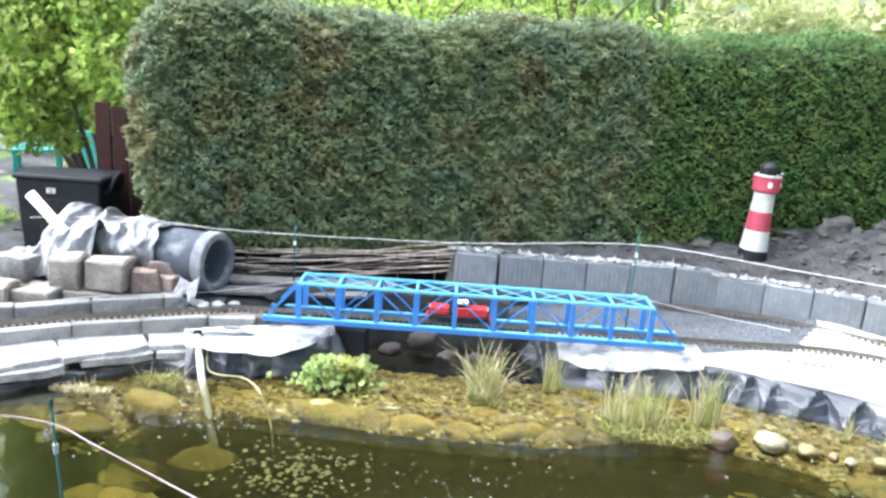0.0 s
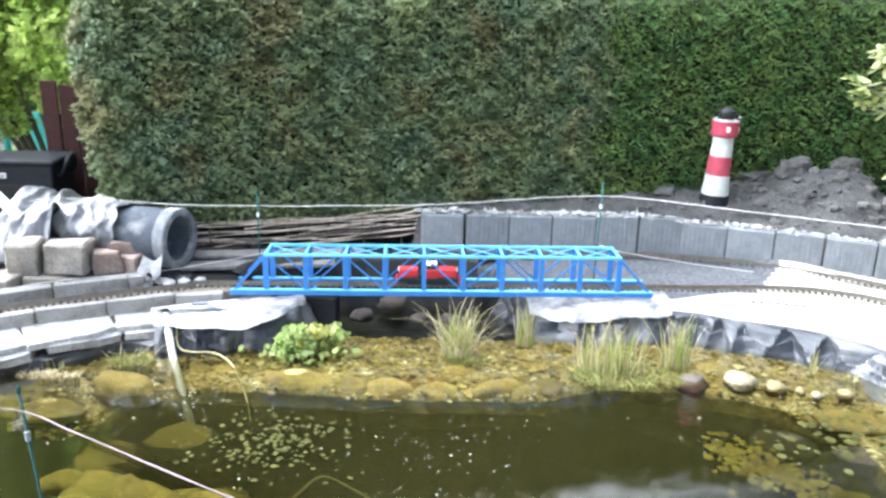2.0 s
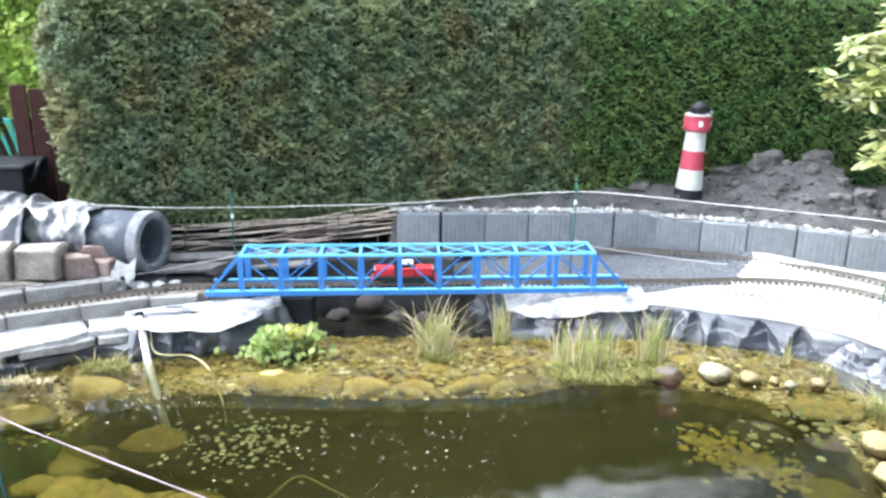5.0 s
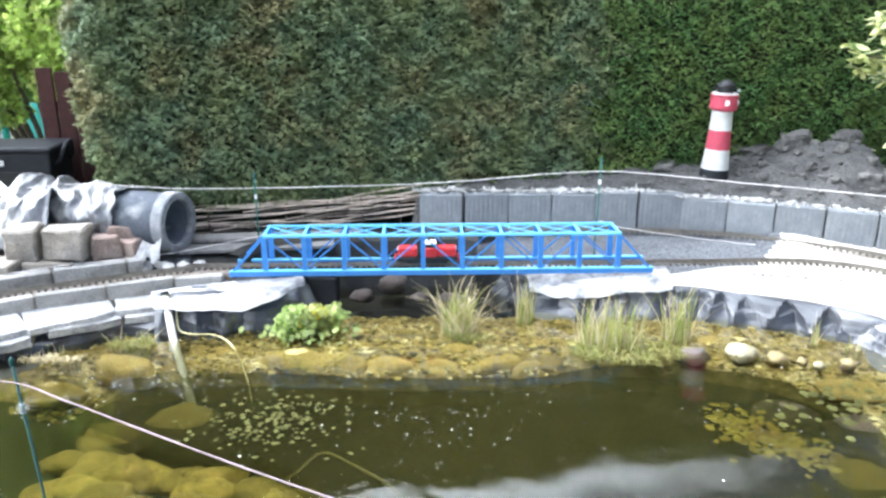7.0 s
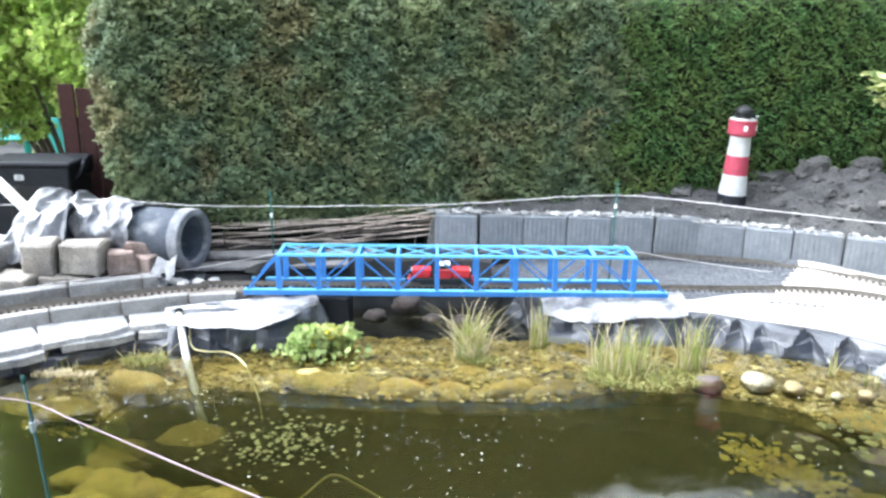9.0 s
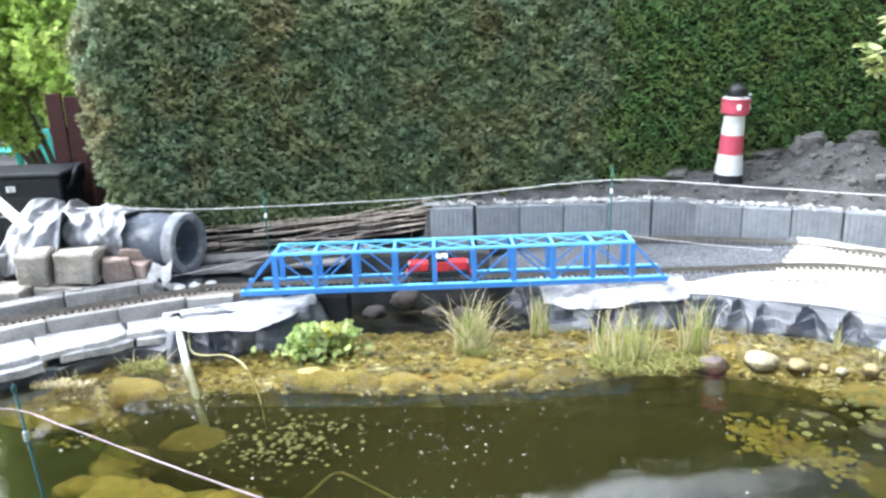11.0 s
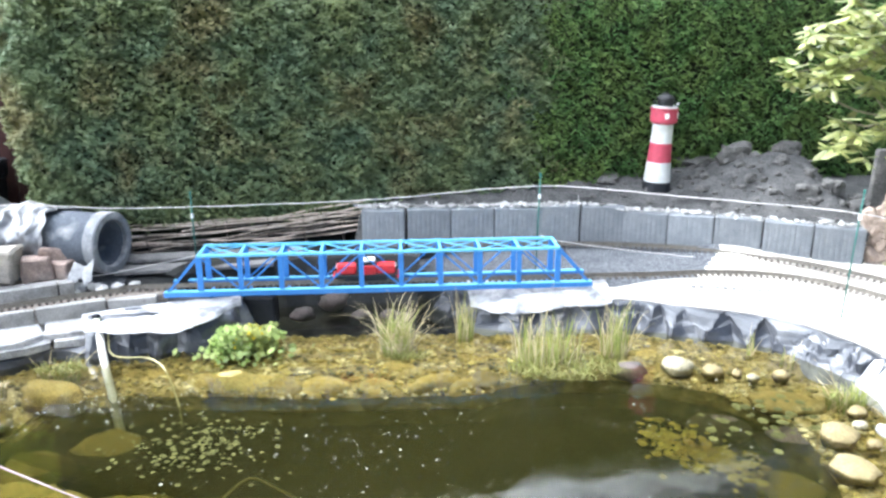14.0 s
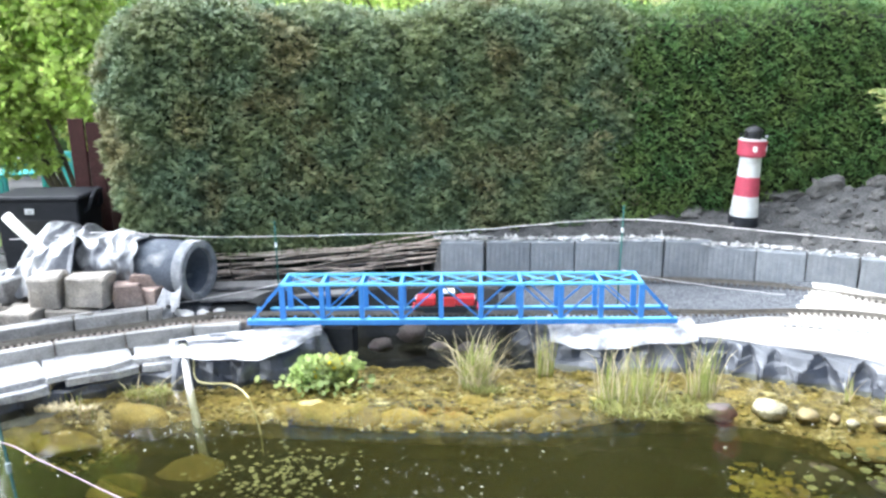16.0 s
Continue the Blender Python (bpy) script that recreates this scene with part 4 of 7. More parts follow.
def build_pipe():
    ax = Vector((0.955, -0.27, 0)).normalized()
    m = Matrix.Translation((-1.40, 4.54, 0.464)) @ ax.to_track_quat("Z", "X").to_matrix().to_4x4()
    pipe = thing("concrete_pipe", "short grey concrete drain pipe laid as a railway tunnel", "concrete pipe", m=m)
    ro, ri, L = 0.163, 0.130, 0.98
    bm = bmesh.new()
    sides = 48
    prof = [(ri, -L), (ro - 0.006, -L), (ro, -L + 0.01), (ro, -0.02), (ro - 0.006, -0.012), (ri, -0.012)]
    rings = [[bm.verts.new((r * math.cos(2 * math.pi * s / sides), r * math.sin(2 * math.pi * s / sides), z)) for s in range(sides)] for r, z in prof]
    for k in range(len(rings)):
        r0, r1 = rings[k], rings[(k + 1) % len(rings)]
        for s in range(sides):
            bm.faces.new((r0[s], r0[(s + 1) % sides], r1[(s + 1) % sides], r1[s]))
    part("pipe_barrel", bm, M["pipe_concrete"], pipe, smooth=True)
    bm = bmesh.new()
    prof = [(ro + 0.001, -0.075), (ro + 0.010, -0.07), (ro + 0.011, -0.008), (ro + 0.005, 0.0), (ri + 0.004, 0.0), (ri - 0.002, -0.008), (ri - 0.002, -0.03)]
    rings = [[bm.verts.new((r * math.cos(2 * math.pi * s / sides), r * math.sin(2 * math.pi * s / sides), z)) for s in range(sides)] for r, z in prof]
    for r0, r1 in zip(rings, rings[1:]):
        for s in range(sides):
            bm.faces.new((r0[s], r0[(s + 1) % sides], r1[(s + 1) % sides], r1[s]))
    part("collar", bm, M["collar_concrete"], pipe, "paler chipped collar round the mouth")
    # Liner sheet thrown over the barrel.
    inv_up = m.to_3x3().inverted() @ Vector((0, 0, 1))
    a0 = math.atan2(inv_up.y, inv_up.x)
    verts, faces = [], []
    nu, nv = 130, 80
    for i in range(nu):
        u = i / (nu - 1)
        zz = -0.30 - 0.76 * u
        for j in range(nv):
            v = j / (nv - 1)
            a = a0 + (v - 0.5) * (4.2 + 0.3 * math.sin(u * 9))
            q = Vector((u * 5.5, v * 4.0, 0.7))
            w = 1.5 * (0.45 - 2 * abs(noise.noise(q * 0.75))) + 0.6 * (0.4 - 2 * abs(noise.noise(q * 1.5 + Vector((4, 1, 0))))) + 0.12 * noise.noise(q * 5)
            edge = 0.02 * noise.noise(Vector((v * 9, 2, 1))) * (1 - u) * 3
            r = ro + 0.026 + 0.036 * max(w, -0.55) + 0.09 * abs(v - 0.5) ** 2
            verts.append(m @ Vector((r * math.cos(a), r * math.sin(a), zz + edge)))
    for i in range(nu - 1):
        for j in range(nv - 1):
            faces.append((i * nv + j, i * nv + j + 1, (i + 1) * nv + j + 1, (i + 1) * nv + j))
    ob = mesh_ob("liner_sheet", verts, faces, M["liner_dusty_sheen"], smooth=True)
    tagged(ob, "wrinkled black pond liner draped over the pipe", "pond liner")
    ob.modifiers.new("thickness", "SOLIDIFY").thickness = 0.004


# Pale patches: dust plus the sun's white sheen painted onto black liner.
M["liner_dusty_sheen"] = mat("liner_dusty_sheen", (0.075, 0.077, 0.085), (0.14, 0.14, 0.148), (0.40, 0.39, 0.375), scale=5, patch_scale=4, fine=0.2, rough=0.33, spec=1.0, bump=0.35, bump_scale=30)
build_pipe()

flat_sheet("liner_scrap", [(-1.56, 4.385, 0.40), (-1.50, 4.37, 0.38), (-1.45, 4.36, 0.42)], [(-1.60, 4.35, 0.31), (-1.52, 4.335, 0.315), (-1.46, 4.335, 0.325)], M["fleece"],
           "torn pale scrap of fleece at the pipe foot", "fleece", 21, 0.01, 0.02)
bm = bmesh.new()
tube(bm, [(-2.50, 4.56, 0.78), (-2.30, 4.53, 0.585), (-2.08, 4.50, 0.375)], 0.030, 20)
ob = part("drain_tube", bm, M["pvc"], smooth=True)
tagged(ob, "white plastic drain tube leaning on the liner sheet", "plastic tube")

def block_bm(size, seed):
    """A rough-hewn squared stone standing on z = 0."""
    bm = bmesh.new()
    box(bm, size, (0, 0, size[2] / 2), bevel=min(size) * 0.07, seg=1)
    bmesh.ops.subdivide_edges(bm, edges=list(bm.edges), cuts=2, use_grid_fill=True)
    off = Vector((seed * 3.7, seed * 1.9, seed))
    for v in bm.verts:
        q = v.co * 7 + off
        v.co += 0.022 * Vector((noise.noise(q), noise.noise(q + Vector((9, 0, 0))), noise.noise(q + Vector((0, 9, 0))))) + 0.006 * Vector((noise.noise(q * 4), noise.noise(q * 4 + off), 0))
    return bm


STONES = [  # x, y, z, length, depth, height, turn, material
    (-2.48, 4.14, 0.225, 0.18, 0.18, 0.155, 8, "stone_pink"), (-2.26, 4.19, 0.245, 0.21, 0.18, 0.115, -4, "stone_pink"), (-2.02, 4.27, 0.225, 0.24, 0.16, 0.105, 6, "stone_pink"),
    (-1.76, 4.37, 0.23, 0.28, 0.14, 0.075, 14, "stone_pink"), (-2.47, 4.38, 0.34, 0.23, 0.22, 0.145, -8, "stone_grey"), (-2.145, 4.28, 0.33, 0.170, 0.16, 0.185, 4, "stone_pink"),
    (-1.94, 4.33, 0.33, 0.215, 0.17, 0.170, 3, "stone_pink"), (-1.765, 4.40, 0.305, 0.15, 0.13, 0.13, 20, "stone_rose"), (-1.65, 4.44, 0.295, 0.14, 0.12, 0.11, -18, "stone_rose"),
    (-1.70, 4.47, 0.38, 0.12, 0.10, 0.08, 10, "stone_rose"), (-2.66, 4.32, 0.22, 0.10, 0.16, 0.23, 0, "stone_grey"),
]
M["stone_grey"] = mat("grey_hewn_stone", (0.24, 0.235, 0.225), (0.18, 0.175, 0.17), (0.13, 0.125, 0.12), scale=12, fine=0.3, rough=0.95, bump=0.9, bump_scale=45, rnd=0.15)
M["stone_rose"] = mat("rose_stone", (0.30, 0.225, 0.19), (0.24, 0.185, 0.16), (0.20, 0.17, 0.15), scale=12, fine=0.25, rough=0.95, bump=0.9, bump_scale=45, rnd=0.15)
for k, (x, y, z, l, w, h, turn, mm) in enumerate(STONES):
    bm = block_bm((l, w, h), k + 3)
    ob = part("hewn_stone", bm, M[mm])
    ob.matrix_world = pose(x, y, z, 0, 0, turn)
    tagged(ob, "rough-hewn beige sandstone block in a dry pile" if mm == "stone_pink" else "rough grey stone leaning in the dry pile" if mm == "stone_grey" else "rough reddish field stone on the pile end", "stone", "stone pile")
for k in range(30):
    rr = random.Random(k + 90)
    x = -1.66 + rr.uniform(0, 0.40)
    y = 4.40 + rr.uniform(-0.05, 0.06)
    s = rr.uniform(0.025, 0.07)
    ob = part("rubble_stone", rock_bm((s * 1.3, s, s * 0.8), k, sub=1, rough=0.5), M["chalk"])
    ob.matrix_world = pose(x, y, float(ground_z(x, y)) + rr.uniform(0, 0.012), 0, 0, rr.uniform(0, 180))
    tagged(ob, "small pale piece of rubble beside the track", "rubble", "rubble by the pipe")

M["grey_wood"] = mat("weathered_wood", (0.21, 0.20, 0.19), (0.14, 0.135, 0.13), scale=14, fine=0.3, rough=0.9, bump=0.5, bump_scale=40)
# Planks in front of the pipe mouth and the sheet behind the bridge.
for k, (x0, y0, x1, y1, z, w) in enumerate([(-1.42, 4.58, -0.55, 4.70, 0.275, 0.13), (-1.40, 4.72, -0.40, 4.84, 0.30, 0.12)]):
    bm = bmesh.new()
    d = Vector((x1 - x0, y1 - y0, 0))
    box(bm, (d.length, w, 0.02), bevel=0.003)
    ob = part("plank", bm, M["grey_wood"])
    ob.matrix_world = Matrix.Translation(((x0 + x1) / 2, (y0 + y1) / 2, z + 0.012)) @ Matrix.Rotation(math.atan2(d.y, d.x), 4, "Z")
    tagged(ob, "weathered grey plank lying before the pipe mouth", "plank", "planks")
bank_sheet("pond_liner", [(-0.98, 4.36), (-0.92, 4.52), (-0.66, 4.66), (-0.3, 4.74), (0.08, 4.74), (0.30, 4.70)],
           [(0.12, 0.318, 0.1), (0.06, 0.316, 0.4), (0.03, 0.285, 0.7), (-0.01, 0.18, 0.8), (-0.04, 0.07, 0.6), (-0.08, -0.03, 0.2), (-0.14, -0.1, 0.1)], M["liner_dark"],
           "smooth black liner lining the channel behind the bridge", "pond liner", 0.012, 0.6, seed=12)


# ---- woven fence ----
def build_wattle():
    fence = thing("wattle_fence", "low woven fence of grey-brown willow rods under the hedge", "woven fence")
    x0, y0, x1, y1 = -1.43, 4.90, -0.03, 5.13
    posts = 6
    rng = random.Random(8)
    for k in range(posts):
        u = (k + 0.4) / posts
        bm = bmesh.new()
        tube(bm, [(x0 + (x1 - x0) * u, y0 + (y1 - y0) * u, 0.25), (x0 + (x1 - x0) * u + rng.uniform(-0.02, 0.02), y0 + (y1 - y0) * u, 0.41 + 0.09 * u)], 0.006, 7)
        part("post", bm, M["dark_twig"], fence)
    for r in range(17):
        bm = bmesh.new()
        f = r / 16
        ua, ub = (0, 1) if r % 3 else (rng.uniform(0, 0.3), rng.uniform(0.7, 1))
        z0, z1 = 0.285 + 0.165 * f, 0.347 + 0.195 * f
        ph, thick = rng.uniform(0, 6), rng.uniform(0.005, 0.0095)
        pts, rad = [], []
        for s in range(31):
            u = ua + (ub - ua) * s / 30
            y = y0 + (y1 - y0) * u + 0.016 * math.sin(u * posts * math.pi + (r % 2) * math.pi)
            z = z0 + (z1 - z0) * u ** 1.6 + 0.014 * math.sin(u * 5 + ph) + 0.006 * math.sin(u * 13 + 2 * ph)
            pts.append((x0 + (x1 - x0) * u, y, z))
            rad.append(thick * (1 - 0.5 * abs(2 * ((u + r * 0.37) % 1) - 1)))
        tube(bm, pts, rad, 6)
        part("willow_rod", bm, M["twig"] if rng.random() < 0.6 else M["dark_twig"], fence)


M["dark_twig"] = mat("dark_twig", (0.13, 0.105, 0.085), (0.08, 0.066, 0.055), scale=30, fine=0.3, rough=0.9)
build_wattle()


# ---- locomotive ----
def build_loco():
    c = (ba + bb) / 2
    m = Matrix.Translation((0.006, ba.y + (bb.y - ba.y) * (0.006 - ba.x) / (bb.x - ba.x), 0.278)) @ Matrix.Rotation(math.atan2(ang.y, ang.x), 4, "Z")
    lo = thing("model_locomotive", "small red model diesel locomotive with centre cab on the bridge", "model locomotive", m=m)
    bm = bmesh.new()
    box(bm, (0.34, 0.085, 0.022), (0, 0, 0.030), 0.003)
    part("frame", bm, M["black"], lo)
    for sx in (-1, 1):
        bm = bmesh.new()
        box(bm, (0.105, 0.070, 0.052), (sx * 0.107, 0, 0.067), 0.010, seg=2)
        bonnet = part("bonnet", bm, M["red"], lo)
        bm = bmesh.new()
        box(bm, (0.004, 0.05, 0.028), (sx * 0.1615, 0, 0.064), 0.001)
        part("radiator_grille", bm, M["black"], bonnet)
        bm = bmesh.new()
        box(bm, (0.010, 0.09, 0.020), (sx * 0.174, 0, 0.030), 0.002)
        part("buffer_beam", bm, M["red"], lo)
        for sy in (-1, 1):
            bm = bmesh.new()
            lathe(bm, [(0.004, 0), (0.004, 0.012), (0.009, 0.013), (0.009, 0.016)], 12)
            ob = part("buffer", bm, M["black"], lo, smooth=True)
            ob.matrix_local = pose(sx * 0.178, sy * 0.028, 0.030, 0, 90 * sx, 0)
            bm = bmesh.new()
            lathe(bm, [(0.006, 0), (0.006, 0.004), (0.004, 0.006)], 12)
            ob = part("lamp", bm, M["white"], bonnet)
            ob.matrix_local = pose(sx * 0.159, sy * 0.022, 0.083, 0, 90 * sx, 0)
    bm = bmesh.new()
    box(bm, (0.086, 0.082, 0.054), (0.012, 0, 0.066), 0.004)
    cab = part("cab", bm, M["red"], lo)
    bm = bmesh.new()
    box(bm, (0.074, 0.074, 0.020), (0.016, 0, 0.102), 0.003)
    part("cab_window_band", bm, M["black"], cab, "dark glazed window band")
    bm = bmesh.new()
    box(bm, (0.064, 0.070, 0.010), (0.018, 0, 0.116), 0.004, seg=2)
    part("roof", bm, M["white"], cab, "white cab roof")
    for x in (-0.10, -0.035, 0.035, 0.10):
        for sy in (-1, 1):
            bm = bmesh.new()
            lathe(bm, [(0.018, 0), (0.018, 0.003), (0.015, 0.003), (0.015, 0.008), (0.006, 0.009)], 20)
            ob = part("wheel", bm, M["black"], lo, smooth=True)
            ob.matrix_local = pose(x, sy * 0.026, 0.018, -90 * sy, 0, 0)
    for sy in (-1, 1):
        bm = bmesh.new()
        box(bm, (0.22, 0.004, 0.020), (0, sy * 0.040, 0.016), 0.001)
        part("side_frame", bm, M["black"], lo)


build_loco()


# ---- lighthouse ----
def build_lighthouse():
    x, y = 1.885, 5.30
    lh = thing("model_lighthouse", "red and white banded garden model lighthouse with black lantern", "model lighthouse", m=pose(x, y, float(ground_z(x, y)) - 0.035, 0, 2.0, 0))
    H = 0.66

    def seg(name, prof, material, label=""):
        bm = bmesh.new()
        lathe(bm, [(r * 0.90, z * H) for r, z in prof], 36)
        return part(name, bm, material, lh, label, smooth=False)

    seg("base", [(0.108, 0.0), (0.104, 0.02), (0.099, 0.125), (0.097, 0.135)], M["dark"], "dark blue-black plinth")
    seg("tower_band", [(0.0965, 0.135), (0.085, 0.33)], M["lh_white"])
    seg("tower_band", [(0.0845, 0.33), (0.077, 0.518)], M["lh_red"])
    seg("tower_band", [(0.0765, 0.518), (0.071, 0.71)], M["lh_white"])
    room = seg("gallery_room", [(0.075, 0.705), (0.094, 0.725), (0.095, 0.74), (0.095, 0.845), (0.099, 0.85), (0.099, 0.86)], M["lh_red"], "faded red watch room")
    rim = seg("gallery_rim", [(0.088, 0.86), (0.091, 0.862), (0.091, 0.875), (0.088, 0.878)], M["lh_white"])
    seg("lantern", [(0.056, 0.878), (0.056, 0.935), (0.066, 0.94), (0.060, 0.962), (0.035, 0.988), (0.008, 1.002)], M["black"], "black domed lantern")
    for k in range(14):
        a = 2 * math.pi * k / 14
        bm = bmesh.new()
        tube(bm, [(0.076 * math.cos(a), 0.076 * math.sin(a), 0.876 * H), (0.076 * math.cos(a), 0.076 * math.sin(a), 0.915 * H)], 0.0022, 5)
        part("railing_post", bm, M["dark"], rim)
    bm = bmesh.new()
    pts = [(0.076 * math.cos(2 * math.pi * k / 28), 0.076 * math.sin(2 * math.pi * k / 28), 0.915 * H) for k in range(29)]
    tube(bm, pts, 0.0025, 5, cap=False)
    part("handrail", bm, M["dark"], rim)
    for aa, zz in ((-95, 0.79), (-20, 0.79)):
        bm = bmesh.new()
        r = 0.0855
        box(bm, (0.024, 0.006, 0.034), bevel=0.002)
        ob = part("window", bm, M["white"], room)
        a = radians(aa)
        ob.matrix_local = Matrix.Translation((r * math.cos(a), r * math.sin(a), zz * H)) @ Matrix.Rotation(a + math.pi / 2, 4, "Z")
    bm = bmesh.new()
    box(bm, (0.020, 0.012, 0.014), bevel=0.002)
    ob = part("solar_cell", bm, M["pale_wall"], lh)
    ob.matrix_local = pose(0.070, -0.03, 0.905 * H, 0, 0, 20)


build_lighthouse()


# ---- soil bed: clods and boulders ----
rr = random.Random(21)
for k in range(330):
    if k < 250:
        x, y = rr.gauss(2.68, 0.42), rr.gauss(5.20, 0.28)
    else:
        x, y = rr.uniform(0.0, 3.0), 0
        y = float(pal_y(x)) + 0.12 + rr.uniform(0, 0.5)
    if y < pal_y(x) + 0.08 or x > 3.25 or y > hedge_y(x) - 0.05:
        continue
    s = 0.012 + 0.055 * rr.random() ** 3 if k < 250 else rr.uniform(0.012, 0.035)
    ob = part("soil_clod", rock_bm((s * 1.3, s * 1.1, s * 0.9), k, sub=2, rough=0.6, boxy=0.5), M["clod"])
    ob.matrix_world = pose(x, y, float(ground_z(x, y)) - s * 0.3, 0, 0, rr.uniform(0, 180))
    tagged(ob, "dry grey-brown clod of earth on the bed", "clod", "earth clods")
for k, (x, y, sx, sz) in enumerate([(2.52, 5.56, 0.25, 0.17), (2.28, 5.68, 0.30, 0.10), (1.62, 5.52, 0.2, 0.08), (3.0, 5.15, 0.16, 0.12), (2.78, 5.0, 0.12, 0.08), (3.05, 4.9, 0.14, 0.1), (2.9, 5.6, 0.22, 0.13)]):
    ob = part("boulder", rock_bm((sx, sx * 0.75, sz), k + 40, sub=3, rough=0.40, boxy=0.75), M["clod"])
    ob.matrix_world = pose(x, y, float(ground_z(x, y)) - sz * 0.4, 0, 0, k * 37)
    tagged(ob, "grey boulder half sunk in the soil bed", "boulder", "boulders on the bed")

M["stack_stone"] = mat("tan_rubble", (0.34, 0.265, 0.215), (0.25, 0.195, 0.16), (0.42, 0.36, 0.30), scale=16, fine=0.35, rough=0.95, bump=1.0, bump_scale=40, rnd=0.15)
# ---- right corner: rubble column, standing slabs, red edging ----
for k, (dx, dz, s) in enumerate([(0.0, 0.0, 0.15), (0.01, 0.10, 0.13), (-0.015, 0.185, 0.12), (0.03, 0.255, 0.14), (0.055, 0.335, 0.11), (-0.07, 0.225, 0.10)]):
    ob = part("stacked_stone", rock_bm((s * 1.05, s * 0.9, 0.14 if k < 1 else 0.13), k + 60, sub=3, rough=0.6, boxy=0.4), M["stack_stone"])
    ob.matrix_world = pose(2.92 + dx, 4.44, 0.27 + dz, 0, 0, 30 * k)
    tagged(ob, "weathered tan stone stacked at the wall end", "stone", "stone stack")


def standing_slab(x, y, w, t, h, z, turn, material, label, seed):
    bm = bmesh.new()
    box(bm, (w, t, h), bevel=0.012, seg=2)
    bmesh.ops.subdivide_edges(bm, edges=list(bm.edges), cuts=2, use_grid_fill=True)
    for v in bm.verts:
        q = v.co * 6 + Vector((seed, 0, 0))
        v.co += 0.014 * Vector((noise.noise(q), noise.noise(q + Vector((5, 0, 0))), noise.noise(q + Vector((0, 7, 0)))))
        if v.co.z > h * 0.3 and v.co.x > 0:
            v.co.z -= 0.25 * v.co.x
    ob = part("standing_slab", bm, material, smooth=True)
    ob.matrix_world = pose(x, y, z + h / 2, 0, 0, turn)
    tagged(ob, label, "stone slab")


standing_slab(3.21, 4.90, 0.19, 0.07, 0.66, 0.22, -14, M["clod"], "upright grey-brown stone slab beside the soil bed", 2)
standing_slab(3.46, 4.98, 0.13, 0.06, 0.34, 0.40, -20, M["concrete"], "pale grey broken concrete slab leaning upright", 6)
standing_slab(3.40, 5.06, 0.22, 0.12, 0.22, 0.20, 5, M["stone_pink"], "rough stone footing under the leaning slab", 9)


def build_red_edging():
    d = Vector((0.34, -0.30, 0)).normalized()
    bm = bmesh.new()
    box(bm, (0.050, 0.06, 0.10), bevel=0.010, seg=2)
    me = bpy.data.meshes.new("edging_brick")
    bm.to_mesh(me)
    bm.free()
    me.materials.append(M["brick"])
    for k in range(14):
        ob = new("edging_brick", me)
        p = Vector((3.03, 4.36, 0.315)) + d * (0.053 * k)
        ob.matrix_world = Matrix.Translation(p) @ Matrix.Rotation(math.atan2(d.y, d.x), 4, "Z") @ Matrix.Rotation(radians((k * 37 % 7) - 3), 4, "X")
        tagged(ob, "pale red edging brick set upright by the track", "edging brick", "red edging")


build_red_edging()
ob = part("kerb_piece", rock_bm((0.12, 0.08, 0.07), 77, sub=2, boxy=0.7, rough=0.1), M["pale_stone"])
ob.matrix_world = pose(2.97, 4.37, 0.268, 0, 0, -30)
tagged(ob, "short whitish stone block before the red edging", "stone block")


# ---- stakes and ropes ----
def build_stake(x, y, z0, z1, label, lean=(0, 0), r=0.0042, paint="stake"):
    st = thing("garden_stake", label, "garden stake", "rope stakes")
    bm = bmesh.new()
    tube(bm, [(x - lean[0], y - lean[1], z0), (x, y, z1)], r, 8)
    part("rod", bm, M[paint], st, smooth=True)
    bm = bmesh.new()
    lathe(bm, [(r * 1.5, 0), (r * 1.7, 0.004), (r * 1.7, 0.014), (r * 0.8, 0.02)], 10, (x, y, z1 - 0.012))
    part("cap", bm, M[paint], st)
    f = 0.12 / (z1 - z0)
    bm = bmesh.new()
    tube(bm, [(x - lean[0] * f, y - lean[1] * f, z1 - 0.145), (x - lean[0] * f * 0.9, y - lean[1] * f * 0.9, z1 - 0.12)], r * 1.8, 8)
    part("clip", bm, M["white"] if paint == "stake" else M["near_clip"], st)


M["near_clip"] = mat("grey_clip", (0.30, 0.34, 0.34), (0.2, 0.24, 0.24), rough=0.6)
build_stake(-0.975, 4.62, 0.20, 0.725, "thin green plastic-coated garden stake behind the bridge")
build_stake(0.995, 4.62, 0.20, 0.808, "thin green plastic-coated garden stake near the block wall", (0.012, 0))
build_stake(2.47, 3.92, 0.18, 0.845, "thin green plastic-coated garden stake by the curved track", (0.02, 0))
build_stake(-0.925, 1.905, -0.45, 0.872, "thin dark green garden stake at the near pond edge", (0.04, -0.18), 0.0034, "stake_dark")


def rope(pts, label, r=0.0042):
    bm = bmesh.new()
    line = spline(pts, 0.03)
    tube(bm, [p + Vector((0, 0, 0.004 * noise.noise(p * 9))) for p in line], r, 6)
    tagged(part("rope", bm, M["rope"], smooth=True), label, "rope", "boundary ropes")


